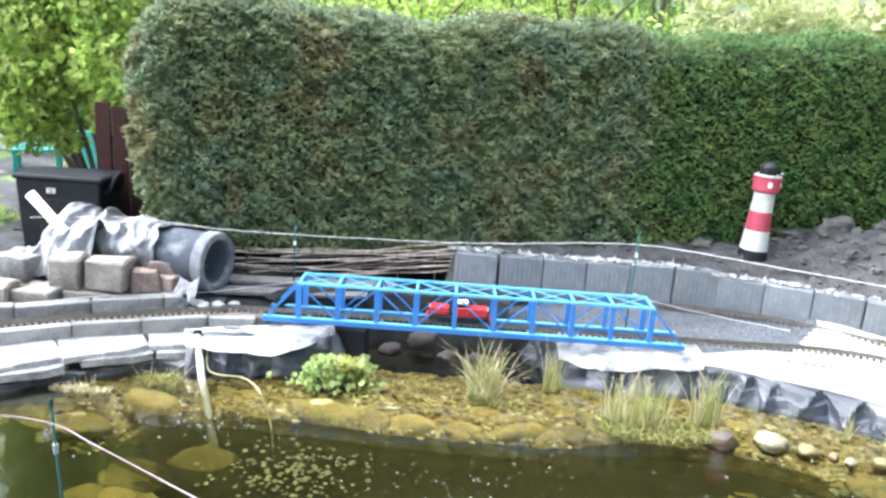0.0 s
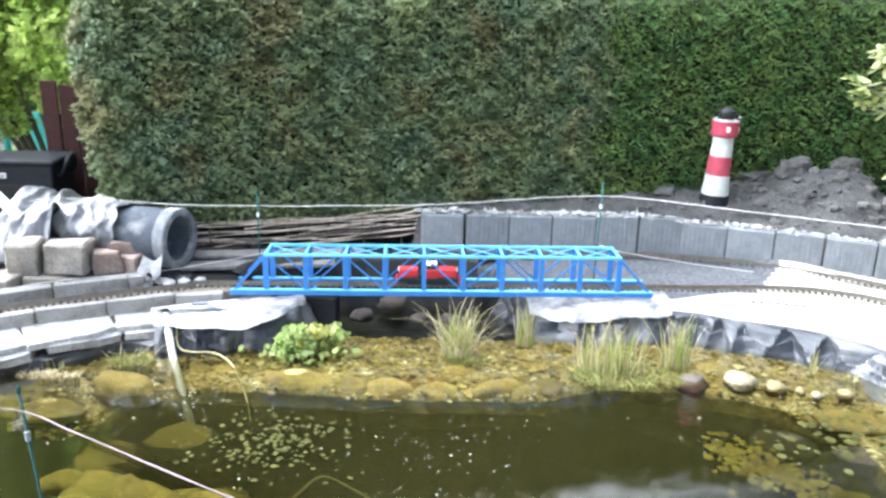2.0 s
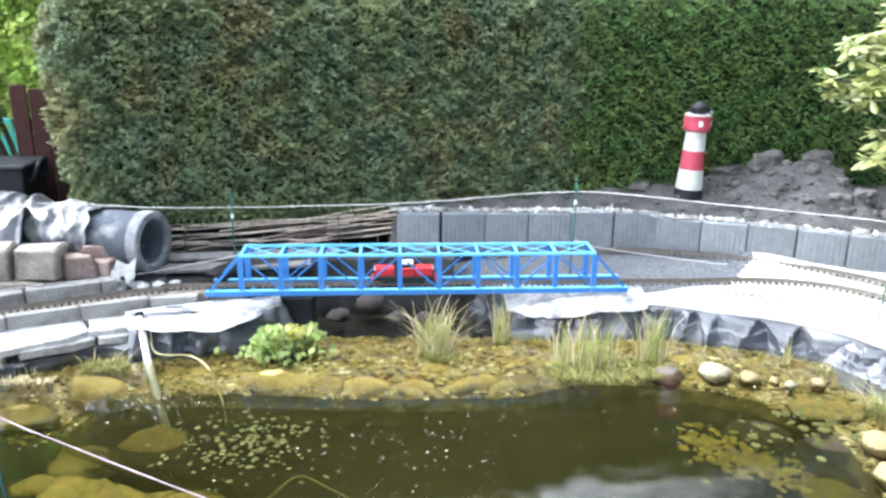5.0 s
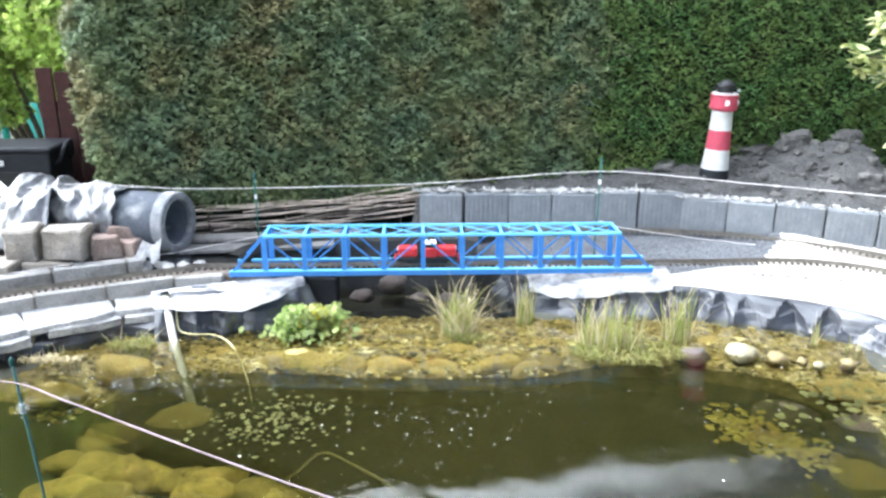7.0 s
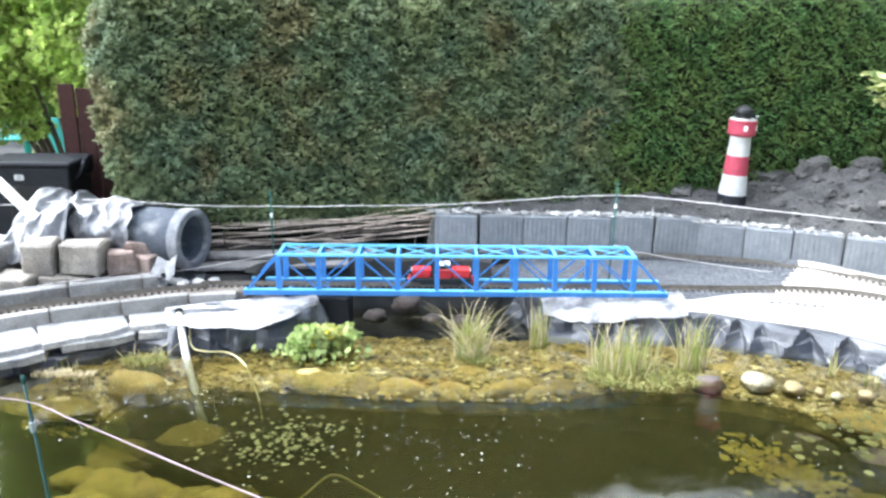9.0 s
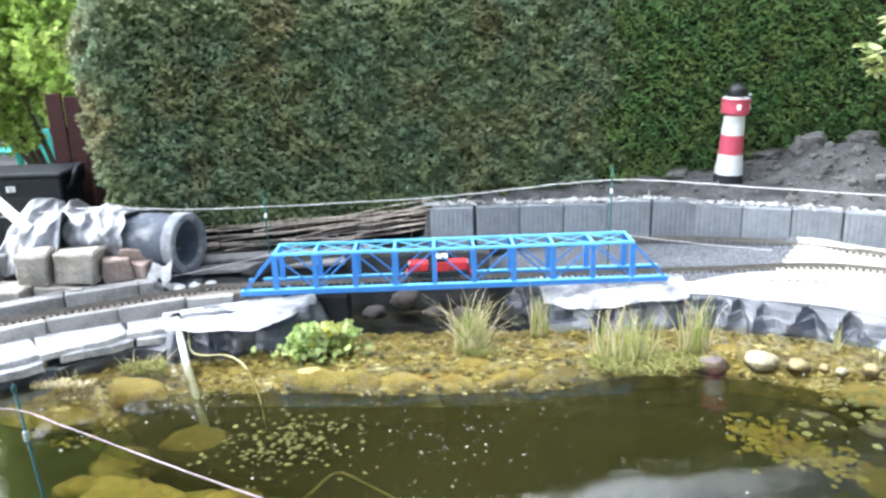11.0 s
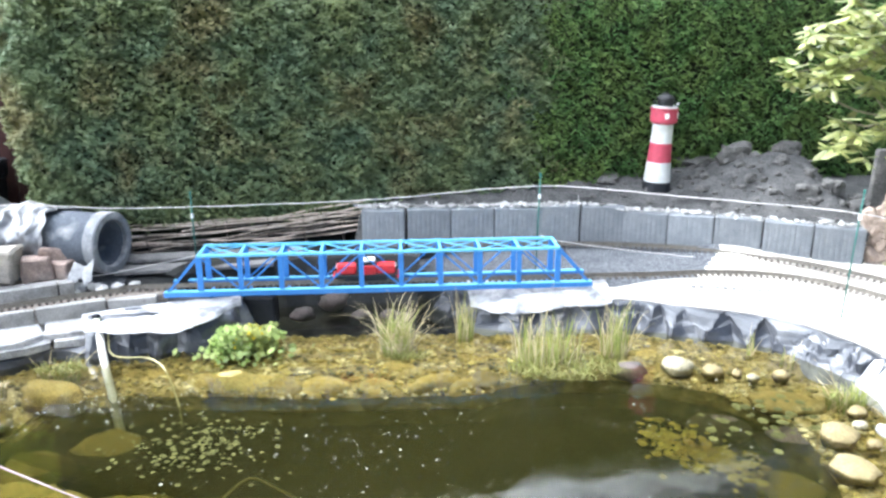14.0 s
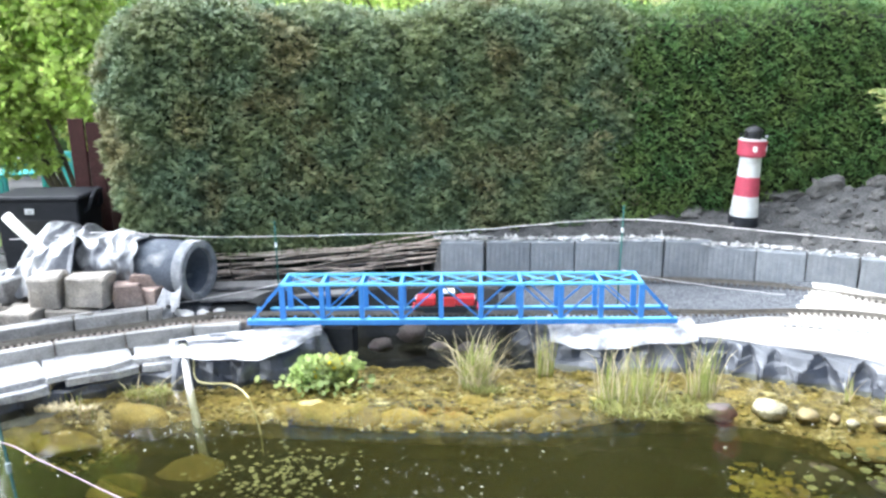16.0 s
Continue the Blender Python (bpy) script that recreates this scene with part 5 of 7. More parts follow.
rope([(-2.6, 4.72, 0.60), (-2.0, 4.68, 0.655), (-1.5, 4.64, 0.640), (-0.975, 4.625, 0.643), (0.0, 4.615, 0.670), (0.995, 4.625, 0.735), (1.7, 4.3, 0.74), (2.465, 3.925, 0.73), (2.75, 3.80, 0.66), (3.1, 3.5, 0.60)], "pale cord strung slack between the green stakes", 0.0027)
rope([(-2.6, 3.77, 0.318), (-2.3, 3.97, 0.322), (-1.9, 4.22, 0.322), (-1.45, 4.42, 0.315), (-0.96, 4.61, 0.36)], "pale cord running down over the edging blocks", 0.0023)
rope([(1.0, 4.61, 0.45), (1.13, 4.60, 0.41), (1.5, 4.60, 0.355), (1.9, 4.56, 0.315)], "pale cord running low across the gravel", 0.0023)


def liner_heap():
    """Crumpled spare liner between the pipe and the stone pile."""
    verts, faces = [], []
    nu, nv = 110, 70
    for i in range(nu):
        u = i / (nu - 1)
        for j in range(nv):
            v = j / (nv - 1)
            x = -2.08 - 0.46 * u
            y = 4.72 - 0.36 * v - 0.10 * u
            hump = 0.76 - 0.26 * u ** 1.3
            z = 0.235 + (hump - 0.235) * math.sin(math.pi * min(1.0, 0.15 + 0.95 * (1 - v))) ** 0.8 * (1 - 0.35 * v)
            q = Vector((u * 5, v * 3.2, 4.4))
            w = 1.3 * (0.4 - 2 * abs(noise.noise(q * 0.8))) + 0.5 * (0.4 - 2 * abs(noise.noise(q * 1.6))) + 0.1 * noise.noise(q * 5)
            verts.append((x + 0.03 * noise.noise(q * 1.5), y + 0.03 * noise.noise(q * 1.7 + Vector((7, 0, 0))), max(z + 0.035 * w, 0.225)))
    for i in range(nu - 1):
        for j in range(nv - 1):
            faces.append((i * nv + j, i * nv + j + 1, (i + 1) * nv + j + 1, (i + 1) * nv + j))
    ob = mesh_ob("liner_sheet", verts, faces, M["liner_dusty_sheen"], smooth=True)
    ob.modifiers.new("thickness", "SOLIDIFY").thickness = 0.004
    tagged(ob, "crumpled black pond liner heaped behind the stones", "pond liner")


liner_heap()


def wall_chips():
    """Pale chippings strewn along the top of the block wall."""
    rng = np.random.default_rng(17)
    n = 950
    x = rng.uniform(-0.08, 2.85, n)
    y = pal_y(x) + 0.035 + 0.03 * rng.normal(size=n)
    s = 0.006 + 0.016 * rng.uniform(0, 1, n) ** 2
    z = np.where(x < 1.52, 0.528, 0.506) + s * 0.3 - 0.02 * np.clip((y - pal_y(x) - 0.05) * 20, 0, 1)
    verts, faces = [], []
    for k in range(n):
        b0 = len(verts)
        q = rng.normal(size=(4, 3)) * s[k]
        verts += [(x[k] + v[0], y[k] + v[1], z[k] + abs(v[2]) * 0.6) for v in q]
        faces += [(b0, b0 + 1, b0 + 2), (b0, b0 + 2, b0 + 3), (b0, b0 + 3, b0 + 1), (b0 + 1, b0 + 3, b0 + 2)]
    tagged(mesh_ob("chippings", verts, faces, M["chalk"]), "pale stone chippings strewn along the wall top", "chippings", kind="stuff")


wall_chips()


def hanging_twigs():
    """Hedge shoots hanging over the woven fence."""
    rng = np.random.default_rng(23)
    for k in range(22):
        u = k / 21
        x = -1.55 + 1.62 * u + rng.uniform(-0.03, 0.03)
        y = float(hedge_y(x)) - 0.015
        h = 0.03 + 0.08 * abs(math.sin(k * 1.7)) * (1 - 0.5 * u) + (0.05 if k in (13, 14) else 0)
        n = int(120 + 900 * h)
        p = np.stack([x + rng.normal(size=n) * 0.042, y + rng.normal(size=n) * 0.025, 0.54 - (h + 0.03) * rng.uniform(0, 1, n) ** 0.9 + 0.05 * rng.uniform(0, 1, n)], 1)
        ob = leaves("hedge_shoot", p, rng.normal(size=(n, 3)) * np.array([1, 0.7, 0.6]) + np.array([0, -0.2, -0.4]), 0.032, 0.013, M["hedge_a"], rng=rng)
        tagged(ob, "leafy shoot hanging from the hedge over the woven fence", "hedge shoot", "hedge shoots", "stuff")


hanging_twigs()


M["near_rope"] = mat("pink_cord", (0.36, 0.29, 0.30), (0.26, 0.20, 0.21), scale=150, fine=0.3, rough=0.9)


def twisted_rope(pts, label, r, turns):
    rp = thing("rope", label, "rope", "boundary ropes")
    line = spline(pts, 0.008)
    for ph in (0.0, math.pi):
        bm = bmesh.new()
        out, s = [], 0.0
        for k, p in enumerate(line):
            d = (line[min(k + 1, len(line) - 1)] - line[max(k - 1, 0)]).normalized()
            u = d.cross(Vector((0, 0, 1))).normalized()
            v = d.cross(u)
            if k:
                s += (p - line[k - 1]).length
            a = s * turns * 2 * math.pi + ph
            out.append(p + (u * math.cos(a) + v * math.sin(a)) * r * 0.55)
        tube(bm, out, r * 0.62, 6)
        part("strand", bm, M["near_rope"], rp, smooth=True)


twisted_rope([(-1.7, 1.93, 0.845), (-1.19, 1.90, 0.832), (-0.93, 1.885, 0.828), (-0.75, 1.775, 0.84), (-0.54, 1.64, 0.85), (-0.35, 1.53, 0.85), (-0.15, 1.42, 0.85), (0.1, 1.28, 0.86), (0.5, 1.05, 0.90)], "pinkish braided cord slung along the near pond edge", 0.0019, 60)


# ---- stones in and round the water ----
ROCKS = [  # x, y, length, depth, height, top above water, kind
    (1.55, 3.74, 0.145, 0.11, 0.11, 0.048, "pale"), (1.71, 3.69, 0.12, 0.09, 0.08, 0.022, "tan"), (1.32, 3.76, 0.19, 0.14, 0.10, 0.01, "dusk"), (1.81, 3.64, 0.05, 0.045, 0.05, 0.018, "tan"),
    (1.87, 3.60, 0.06, 0.05, 0.05, 0.018, "pale"), (2.02, 3.62, 0.08, 0.06, 0.06, 0.018, "tan"), (1.95, 3.42, 0.34, 0.20, 0.08, -0.010, "algae"), (2.00, 3.06, 0.14, 0.15, 0.10, 0.045, "tan"),
    (1.93, 2.82, 0.17, 0.15, 0.10, 0.035, "tan"), (0.61, 3.73, 0.18, 0.15, 0.10, -0.012, "tan"), (0.36, 3.69, 0.30, 0.17, 0.09, -0.016, "algae"), (0.05, 3.67, 0.23, 0.17, 0.08, -0.016, "algae"),
    (-0.17, 3.68, 0.25, 0.18, 0.10, -0.012, "algae"), (-0.58, 3.74, 0.34, 0.21, 0.08, -0.033, "algae"), (-0.93, 3.80, 0.23, 0.16, 0.07, -0.028, "algae"), (-0.98, 3.86, 0.16, 0.12, 0.07, -0.018, "algae"),
    (-1.46, 3.70, 0.32, 0.20, 0.10, -0.028, "algae"), (-0.40, 3.84, 0.16, 0.14, 0.06, -0.028, "algae"), (0.62, 3.93, 0.17, 0.11, 0.05, -0.012, "algae"), (1.45, 3.93, 0.14, 0.10, 0.04, -0.008, "algae"),
    (0.20, 3.86, 0.23, 0.11, 0.06, -0.006, "algae"), (2.18, 3.25, 0.09, 0.07, 0.06, 0.02, "tan"), (2.10, 2.98, 0.06, 0.05, 0.05, 0.02, "tan"), (2.12, 3.12, 0.06, 0.05, 0.04, 0.025, "pale"),
    (-0.74, 3.76, 0.22, 0.17, 0.10, -0.01, "algae"), (-0.36, 3.70, 0.20, 0.15, 0.10, -0.01, "algae"), (0.50, 3.66, 0.20, 0.14, 0.10, -0.02, "algae"),
    # Stones under the bridge: the shade there is put into their dark colour.
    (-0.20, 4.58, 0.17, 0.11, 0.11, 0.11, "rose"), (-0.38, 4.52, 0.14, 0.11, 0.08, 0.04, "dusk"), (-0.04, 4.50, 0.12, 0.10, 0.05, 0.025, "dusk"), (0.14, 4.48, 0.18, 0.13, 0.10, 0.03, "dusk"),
    (-1.08, 3.37, 0.32, 0.24, 0.13, -0.095, "algae"), (-1.33, 3.22, 0.30, 0.23, 0.10, -0.110, "algae"), (-1.30, 2.98, 0.30, 0.22, 0.10, -0.085, "algae"), (-1.12, 2.90, 0.34, 0.22, 0.10, -0.080, "algae"),
    (-0.80, 2.89, 0.34, 0.20, 0.10, -0.090, "algae"), (-1.20, 2.74, 0.37, 0.21, 0.10, -0.075, "algae"), (-0.86, 2.70, 0.34, 0.23, 0.10, -0.080, "algae"),
    (-0.55, 2.62, 0.39, 0.23, 0.10, -0.090, "algae"), (-1.72, 3.52, 0.32, 0.18, 0.08, -0.060, "algae"),
    (1.62, 3.34, 0.30, 0.22, 0.12, -0.07, "dusk"), (1.86, 3.18, 0.26, 0.2, 0.12, -0.05, "dusk"), (1.72, 2.9, 0.28, 0.23, 0.10, -0.100, "algae"), (1.78, 2.62, 0.34, 0.23, 0.10, -0.080, "algae"),
]
M["bright_algae"] = mat("bright_algae", (0.42, 0.33, 0.11), (0.28, 0.225, 0.075), (0.17, 0.14, 0.05), scale=16, fine=0.35, rough=0.85, bump=0.8, bump_scale=50, rnd=0.2, patch_scale=9)
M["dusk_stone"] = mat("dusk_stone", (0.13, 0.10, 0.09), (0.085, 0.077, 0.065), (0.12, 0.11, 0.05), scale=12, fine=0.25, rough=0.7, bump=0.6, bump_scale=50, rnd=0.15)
M["tan_stone"] = mat("tan_stone", (0.25, 0.195, 0.095), (0.18, 0.145, 0.066), (0.14, 0.12, 0.046), scale=12, fine=0.2, rough=0.8, bump=0.4, bump_scale=60, rnd=0.12)
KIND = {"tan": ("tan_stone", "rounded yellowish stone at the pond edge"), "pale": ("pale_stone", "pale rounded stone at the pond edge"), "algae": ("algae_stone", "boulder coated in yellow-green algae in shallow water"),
        "dusk": ("dusk_stone", "dark purplish-brown stone in the pond margin"), "rose": ("dusk_stone", "reddish boulder under the bridge, darkened for the shade there")}
for k, (x, y, l, w, h, top, kind) in enumerate(ROCKS):
    if kind == "algae" and 3.6 < y < 3.82 and -1.6 < x < 0.7:
        y, l, h, top = y + 0.02, l * 1.1, 0.16, -0.010 + 0.010 * math.sin(k * 2.1)
    if kind == "algae" and y < 3.05 and x < 0:
        l, w = l * 0.68, w * 0.75
    ob = part("pond_stone", rock_bm((l, w, h), k + 120, sub=3, rough=0.30), M[KIND[kind][0]], smooth=True)
    ob.matrix_world = pose(x, y, WATER_Z + top - h, 0, 0, (k * 53) % 60 - 30)
    tagged(ob, KIND[kind][1], "stone", "pond stones")


rr = random.Random(33)
for k in range(15):
    x, y = rr.uniform(-1.55, -0.35), rr.uniform(2.35, 3.05)
    l = rr.uniform(0.11, 0.20)
    ob = part("pond_stone", rock_bm((l, l * rr.uniform(0.6, 0.85), 0.10), k + 500, sub=3, rough=0.3), M["bright_algae"], smooth=True)
    ob.matrix_world = pose(x, y, WATER_Z - 0.075 - 0.03 * rr.random() - 0.10, 0, 0, rr.uniform(0, 180))
    tagged(ob, "sunken stone furred with yellow algae", "stone", "sunken stones")


def pebbles():
    """Loose gravel of the shallow margin, too small and many to count."""
    rng = np.random.default_rng(14)
    n = 16000
    x, y = rng.uniform(-1.9, 2.3, n), rng.uniform(2.5, 4.3, n)
    d, dd = poly_dist(POND, x, y), poly_dist(DEEP, x, y)
    ok = (d > 0.01) & (dd < 0.0) & ((y > 3.4) | (x > 1.6))
    x, y = x[ok], y[ok]
    z = ground_z(x, y)
    base = bmesh.new()
    bmesh.ops.create_icosphere(base, subdivisions=1, radius=1)
    bv = np.array([v.co[:] for v in base.verts])
    bf = np.array([[v.index for v in f.verts] for f in base.faces])
    base.free()
    s = 0.005 + 0.012 * rng.uniform(0, 1, len(x)) ** 2.4
    sc = np.stack([s * rng.uniform(0.8, 1.6, len(x)), s * rng.uniform(0.8, 1.3, len(x)), s * rng.uniform(0.5, 0.8, len(x))], 1)
    verts = (bv[None] * (1 + 0.15 * rng.normal(size=(len(x), len(bv), 1))) * sc[:, None] + np.stack([x, y, z + s * 0.3], 1)[:, None]).reshape(-1, 3)
    faces = (bf[None] + (np.arange(len(x)) * len(bv))[:, None, None]).reshape(-1, 3)
    ob = mesh_ob("pebbles", verts.tolist(), faces.tolist(), M["pebble_stone"])
    tagged(ob, "algae-tinted pebbles covering the shallow pond margin", "pebbles", kind="stuff")


M["pebble_stone"] = mat("pebble_stone", (0.38, 0.31, 0.11), (0.21, 0.17, 0.058), (0.60, 0.54, 0.35), scale=7, rough=0.75, island=0.6, patch_scale=8)
pebbles()


# ---- water plants ----
def blades(name, cx, cy, radius, n, hmin, hmax, spread, material, seed, droop=0.3, width=0.006, z0=None, parent=None, stretch=1.0):
    """A tuft of tapering bent blades in one mesh."""
    rng = random.Random(seed)
    verts, faces = [], []
    for _ in range(n):
        a, r = rng.uniform(0, 2 * math.pi), radius * math.sqrt(rng.random())
        x, y = cx + stretch * r * math.cos(a), cy + r * math.sin(a) * 0.7
        zb = (float(ground_z(x, y)) - 0.01) if z0 is None else z0
        h = rng.uniform(hmin, hmax)
        la = rng.uniform(0, 2 * math.pi)
        l = spread * rng.uniform(0.1, 1.0) * h
        dr = droop * rng.uniform(0, 1) * h
        dx, dy = math.cos(la), math.sin(la)
        sx, sy = -dy, dx
        if rng.random() < 0.6:
            sx, sy = 1, 0
        b = len(verts)
        steps = 6
        for k in range(steps):
            t = k / (steps - 1)
            px, py = x + dx * l * t ** 1.6, y + dy * l * t ** 1.6
            pz = zb + h * t - dr * t ** 3
            w = width * (1 - t) ** 0.7 * 0.5 + 0.0004
            verts += [(px - sx * w, py - sy * w, pz), (px + sx * w, py + sy * w, pz)]
        for k in range(steps - 1):
            faces.append((b + 2 * k, b + 2 * k + 1, b + 2 * k + 3, b + 2 * k + 2))
    return mesh_ob(name, verts, faces, material, parent)


def reed_clump(x, y, r, n, h, seed, label, dry=0.4, stretch=1.0, spread=0.35, z0=None, stalk="straw"):
    t = thing("reed_clump", label, "reeds", "reed clumps")
    g = blades("green_foliage", x, y, r, n, h * 0.5, h, spread * 0.6, M["reed"], seed, stretch=stretch, parent=t, width=0.0065, z0=z0)
    g["kind"] = "stuff"
    if dry:
        g = blades("dry_foliage", x, y, r * 1.15, int(n * dry), h * 0.6, h * 1.25, spread * 1.6, M[stalk], seed + 1, droop=0.5, width=0.0048, stretch=stretch, parent=t, z0=z0)
        g["kind"] = "stuff"


M["dead_reed"] = mat("dead_reed", (0.24, 0.21, 0.155), (0.16, 0.14, 0.10), scale=12, rough=0.8, island=0.3)
reed_clump(0.17, 4.00, 0.075, 85, 0.33, 31, "tuft of green and straw-coloured reeds standing in the shallows", 1.0, spread=0.6)
reed_clump(0.53, 4.14, 0.045, 26, 0.33, 33, "thin tuft of fading reeds beside the channel", 0.7, spread=0.25)
reed_clump(0.93, 3.86, 0.12, 70, 0.33, 35, "broad tuft of yellow-green reeds in the shallows", 0.7, 1.3)
reed_clump(1.28, 3.90, 0.07, 55, 0.36, 37, "tuft of upright green and dry reeds", 0.6)
reed_clump(2.20, 3.36, 0.09, 90, 0.17, 41, "low tuft of grassy rushes at the pond edge", 0.3, spread=0.9)
reed_clump(1.96, 3.84, 0.015, 6, 0.17, 43, "few bleached reed stalks against the liner", 1.5)
reed_clump(2.12, 3.76, 0.04, 7, 0.14, 44, "few bleached reed stalks against the liner", 1.2)
reed_clump(2.00, 2.58, 0.03, 14, 0.20, 45, "small green shoots at the pond edge", 0)
reed_clump(-1.47, 3.86, 0.09, 60, 0.15, 47, "arching tuft of grass at the bank foot", 0.5, spread=1.2)
reed_clump(-1.84, 3.76, 0.05, 26, 0.11, 49, "row of short dry stubble stalks", 2.0, 3.0, spread=0.3)
reed_clump(-1.92, 2.66, 0.07, 6, 0.38, 53, "grey-brown dead reeds standing in the pond corner", 3.0, 1.6, spread=0.55, z0=WATER_Z - 0.02, stalk="dead_reed")
reed_clump(-1.70, 2.60, 0.06, 5, 0.40, 57, "grey-brown dead reeds standing in the pond corner", 3.4, 1.4, spread=0.6, z0=WATER_Z - 0.02, stalk="dead_reed")
reed_clump(-2.30, 3.40, 0.015, 9, 0.14, 59, "fresh green shoots at the liner foot", 0, z0=WATER_Z - 0.01)
M["sedge"] = mat("sedge_blade", (0.19, 0.20, 0.05), (0.28, 0.26, 0.09), scale=8, rough=0.6, island=0.4, translucent=0.25)
blades("sedge_mat", 1.0, 3.77, 0.22, 1100, 0.010, 0.045, 2.6, M["sedge"], 61, droop=0.6, width=0.0045, z0=WATER_Z - 0.01, stretch=1.35)
tagged(bpy.data.objects["sedge_mat"], "matted yellow-green sedge floating round the reeds", "sedge", kind="stuff")
for k, (x, y, r, st) in enumerate(((-1.80, 3.68, 0.05, 3.2), (-1.46, 3.85, 0.07, 1.8), (0.22, 3.93, 0.07, 1.6))):
    ob = blades("grass_mat", x, y, r, 220, 0.012, 0.042, 1.8, M["sedge"] if k else M["straw"], 170 + k, droop=0.6, width=0.005, z0=WATER_Z - 0.005, stretch=st)
    tagged(ob, "matted pale grass floating at the bank foot", "grass mat", "grass mats", "stuff")


def marsh_plant():
    rng = np.random.default_rng(71)
    pl = thing("marsh_marigold", "bushy bright green marsh plant with yellow flowers at the bank", "marsh plant")
    n = 1150
    v = rng.normal(size=(n, 3))
    v /= np.linalg.norm(v, axis=1, keepdims=True)
    v[:, 2] = np.abs(v[:, 2])
    r = rng.uniform(0.35, 1.0, n) ** 0.6 * (1 + 0.18 * wob(v[:, 0], v[:, 1], 6, 2))
    c = np.array([-0.585, 4.0, 0.03])
    lobe = rng.integers(0, 16, n)
    off = rng.normal(size=(16, 3)) * np.array([0.075, 0.045, 0.02]) + np.array([0, 0, 0.045])
    size = rng.uniform(0.05, 0.095, 16)
    p = c + off[lobe] + v * r[:, None] * size[lobe][:, None] * np.array([1, 0.8, 1.15])
    low = rng.random(n) < 0.18
    p[low] = c + np.stack([rng.normal(size=low.sum()) * 0.11 - 0.02, rng.normal(size=low.sum()) * 0.06 - 0.03, rng.uniform(-0.01, 0.05, low.sum())], 1)
    leaves("leaves", p, v * 0.6 + rng.normal(size=(n, 3)) * 0.7, 0.033, 0.027, M["marsh"], pl, rng=rng, fold=0.12, rounded=True)
    k = rng.choice(n, 60)
    k = k[v[k, 0] > 0.1]
    fl = leaves("blossom", p[k] + v[k] * 0.02, rng.normal(size=(len(k), 3)) + np.array([0, 0, 1]), 0.024, 0.022, M["yellow"], pl, rng=rng, fold=0.1)
    fl["kind"] = "stuff"
    for j in range(9):
        bm = bmesh.new()
        e = p[j * 37]
        tube(bm, [(-0.585 + 0.03 * math.cos(j), 4.0 + 0.03 * math.sin(j), -0.03), tuple((e + c) / 2 + np.array([0, 0, 0.02])), tuple(e)], 0.003, 5)
        part("stem", bm, M["marsh"], pl)


marsh_plant()

for k in range(16):
    u = (k // 2) / 7
    x, y = -1.42 + 0.92 * u + rr.uniform(-0.05, 0.05), 2.98 - 0.22 * u - 0.17 * (k % 2) + rr.uniform(-0.04, 0.04)
    l = rr.uniform(0.17, 0.27)
    ob = part("pond_stone", rock_bm((l, l * rr.uniform(0.6, 0.8), 0.10), k + 540, sub=3, rough=0.3), M["bright_algae"], smooth=True)
    ob.matrix_world = pose(x, y, WATER_Z - 0.078 - 0.02 * rr.random() - 0.10, 0, 0, rr.uniform(-30, 30))
    tagged(ob, "sunken stone furred with yellow algae", "stone", "sunken stones")



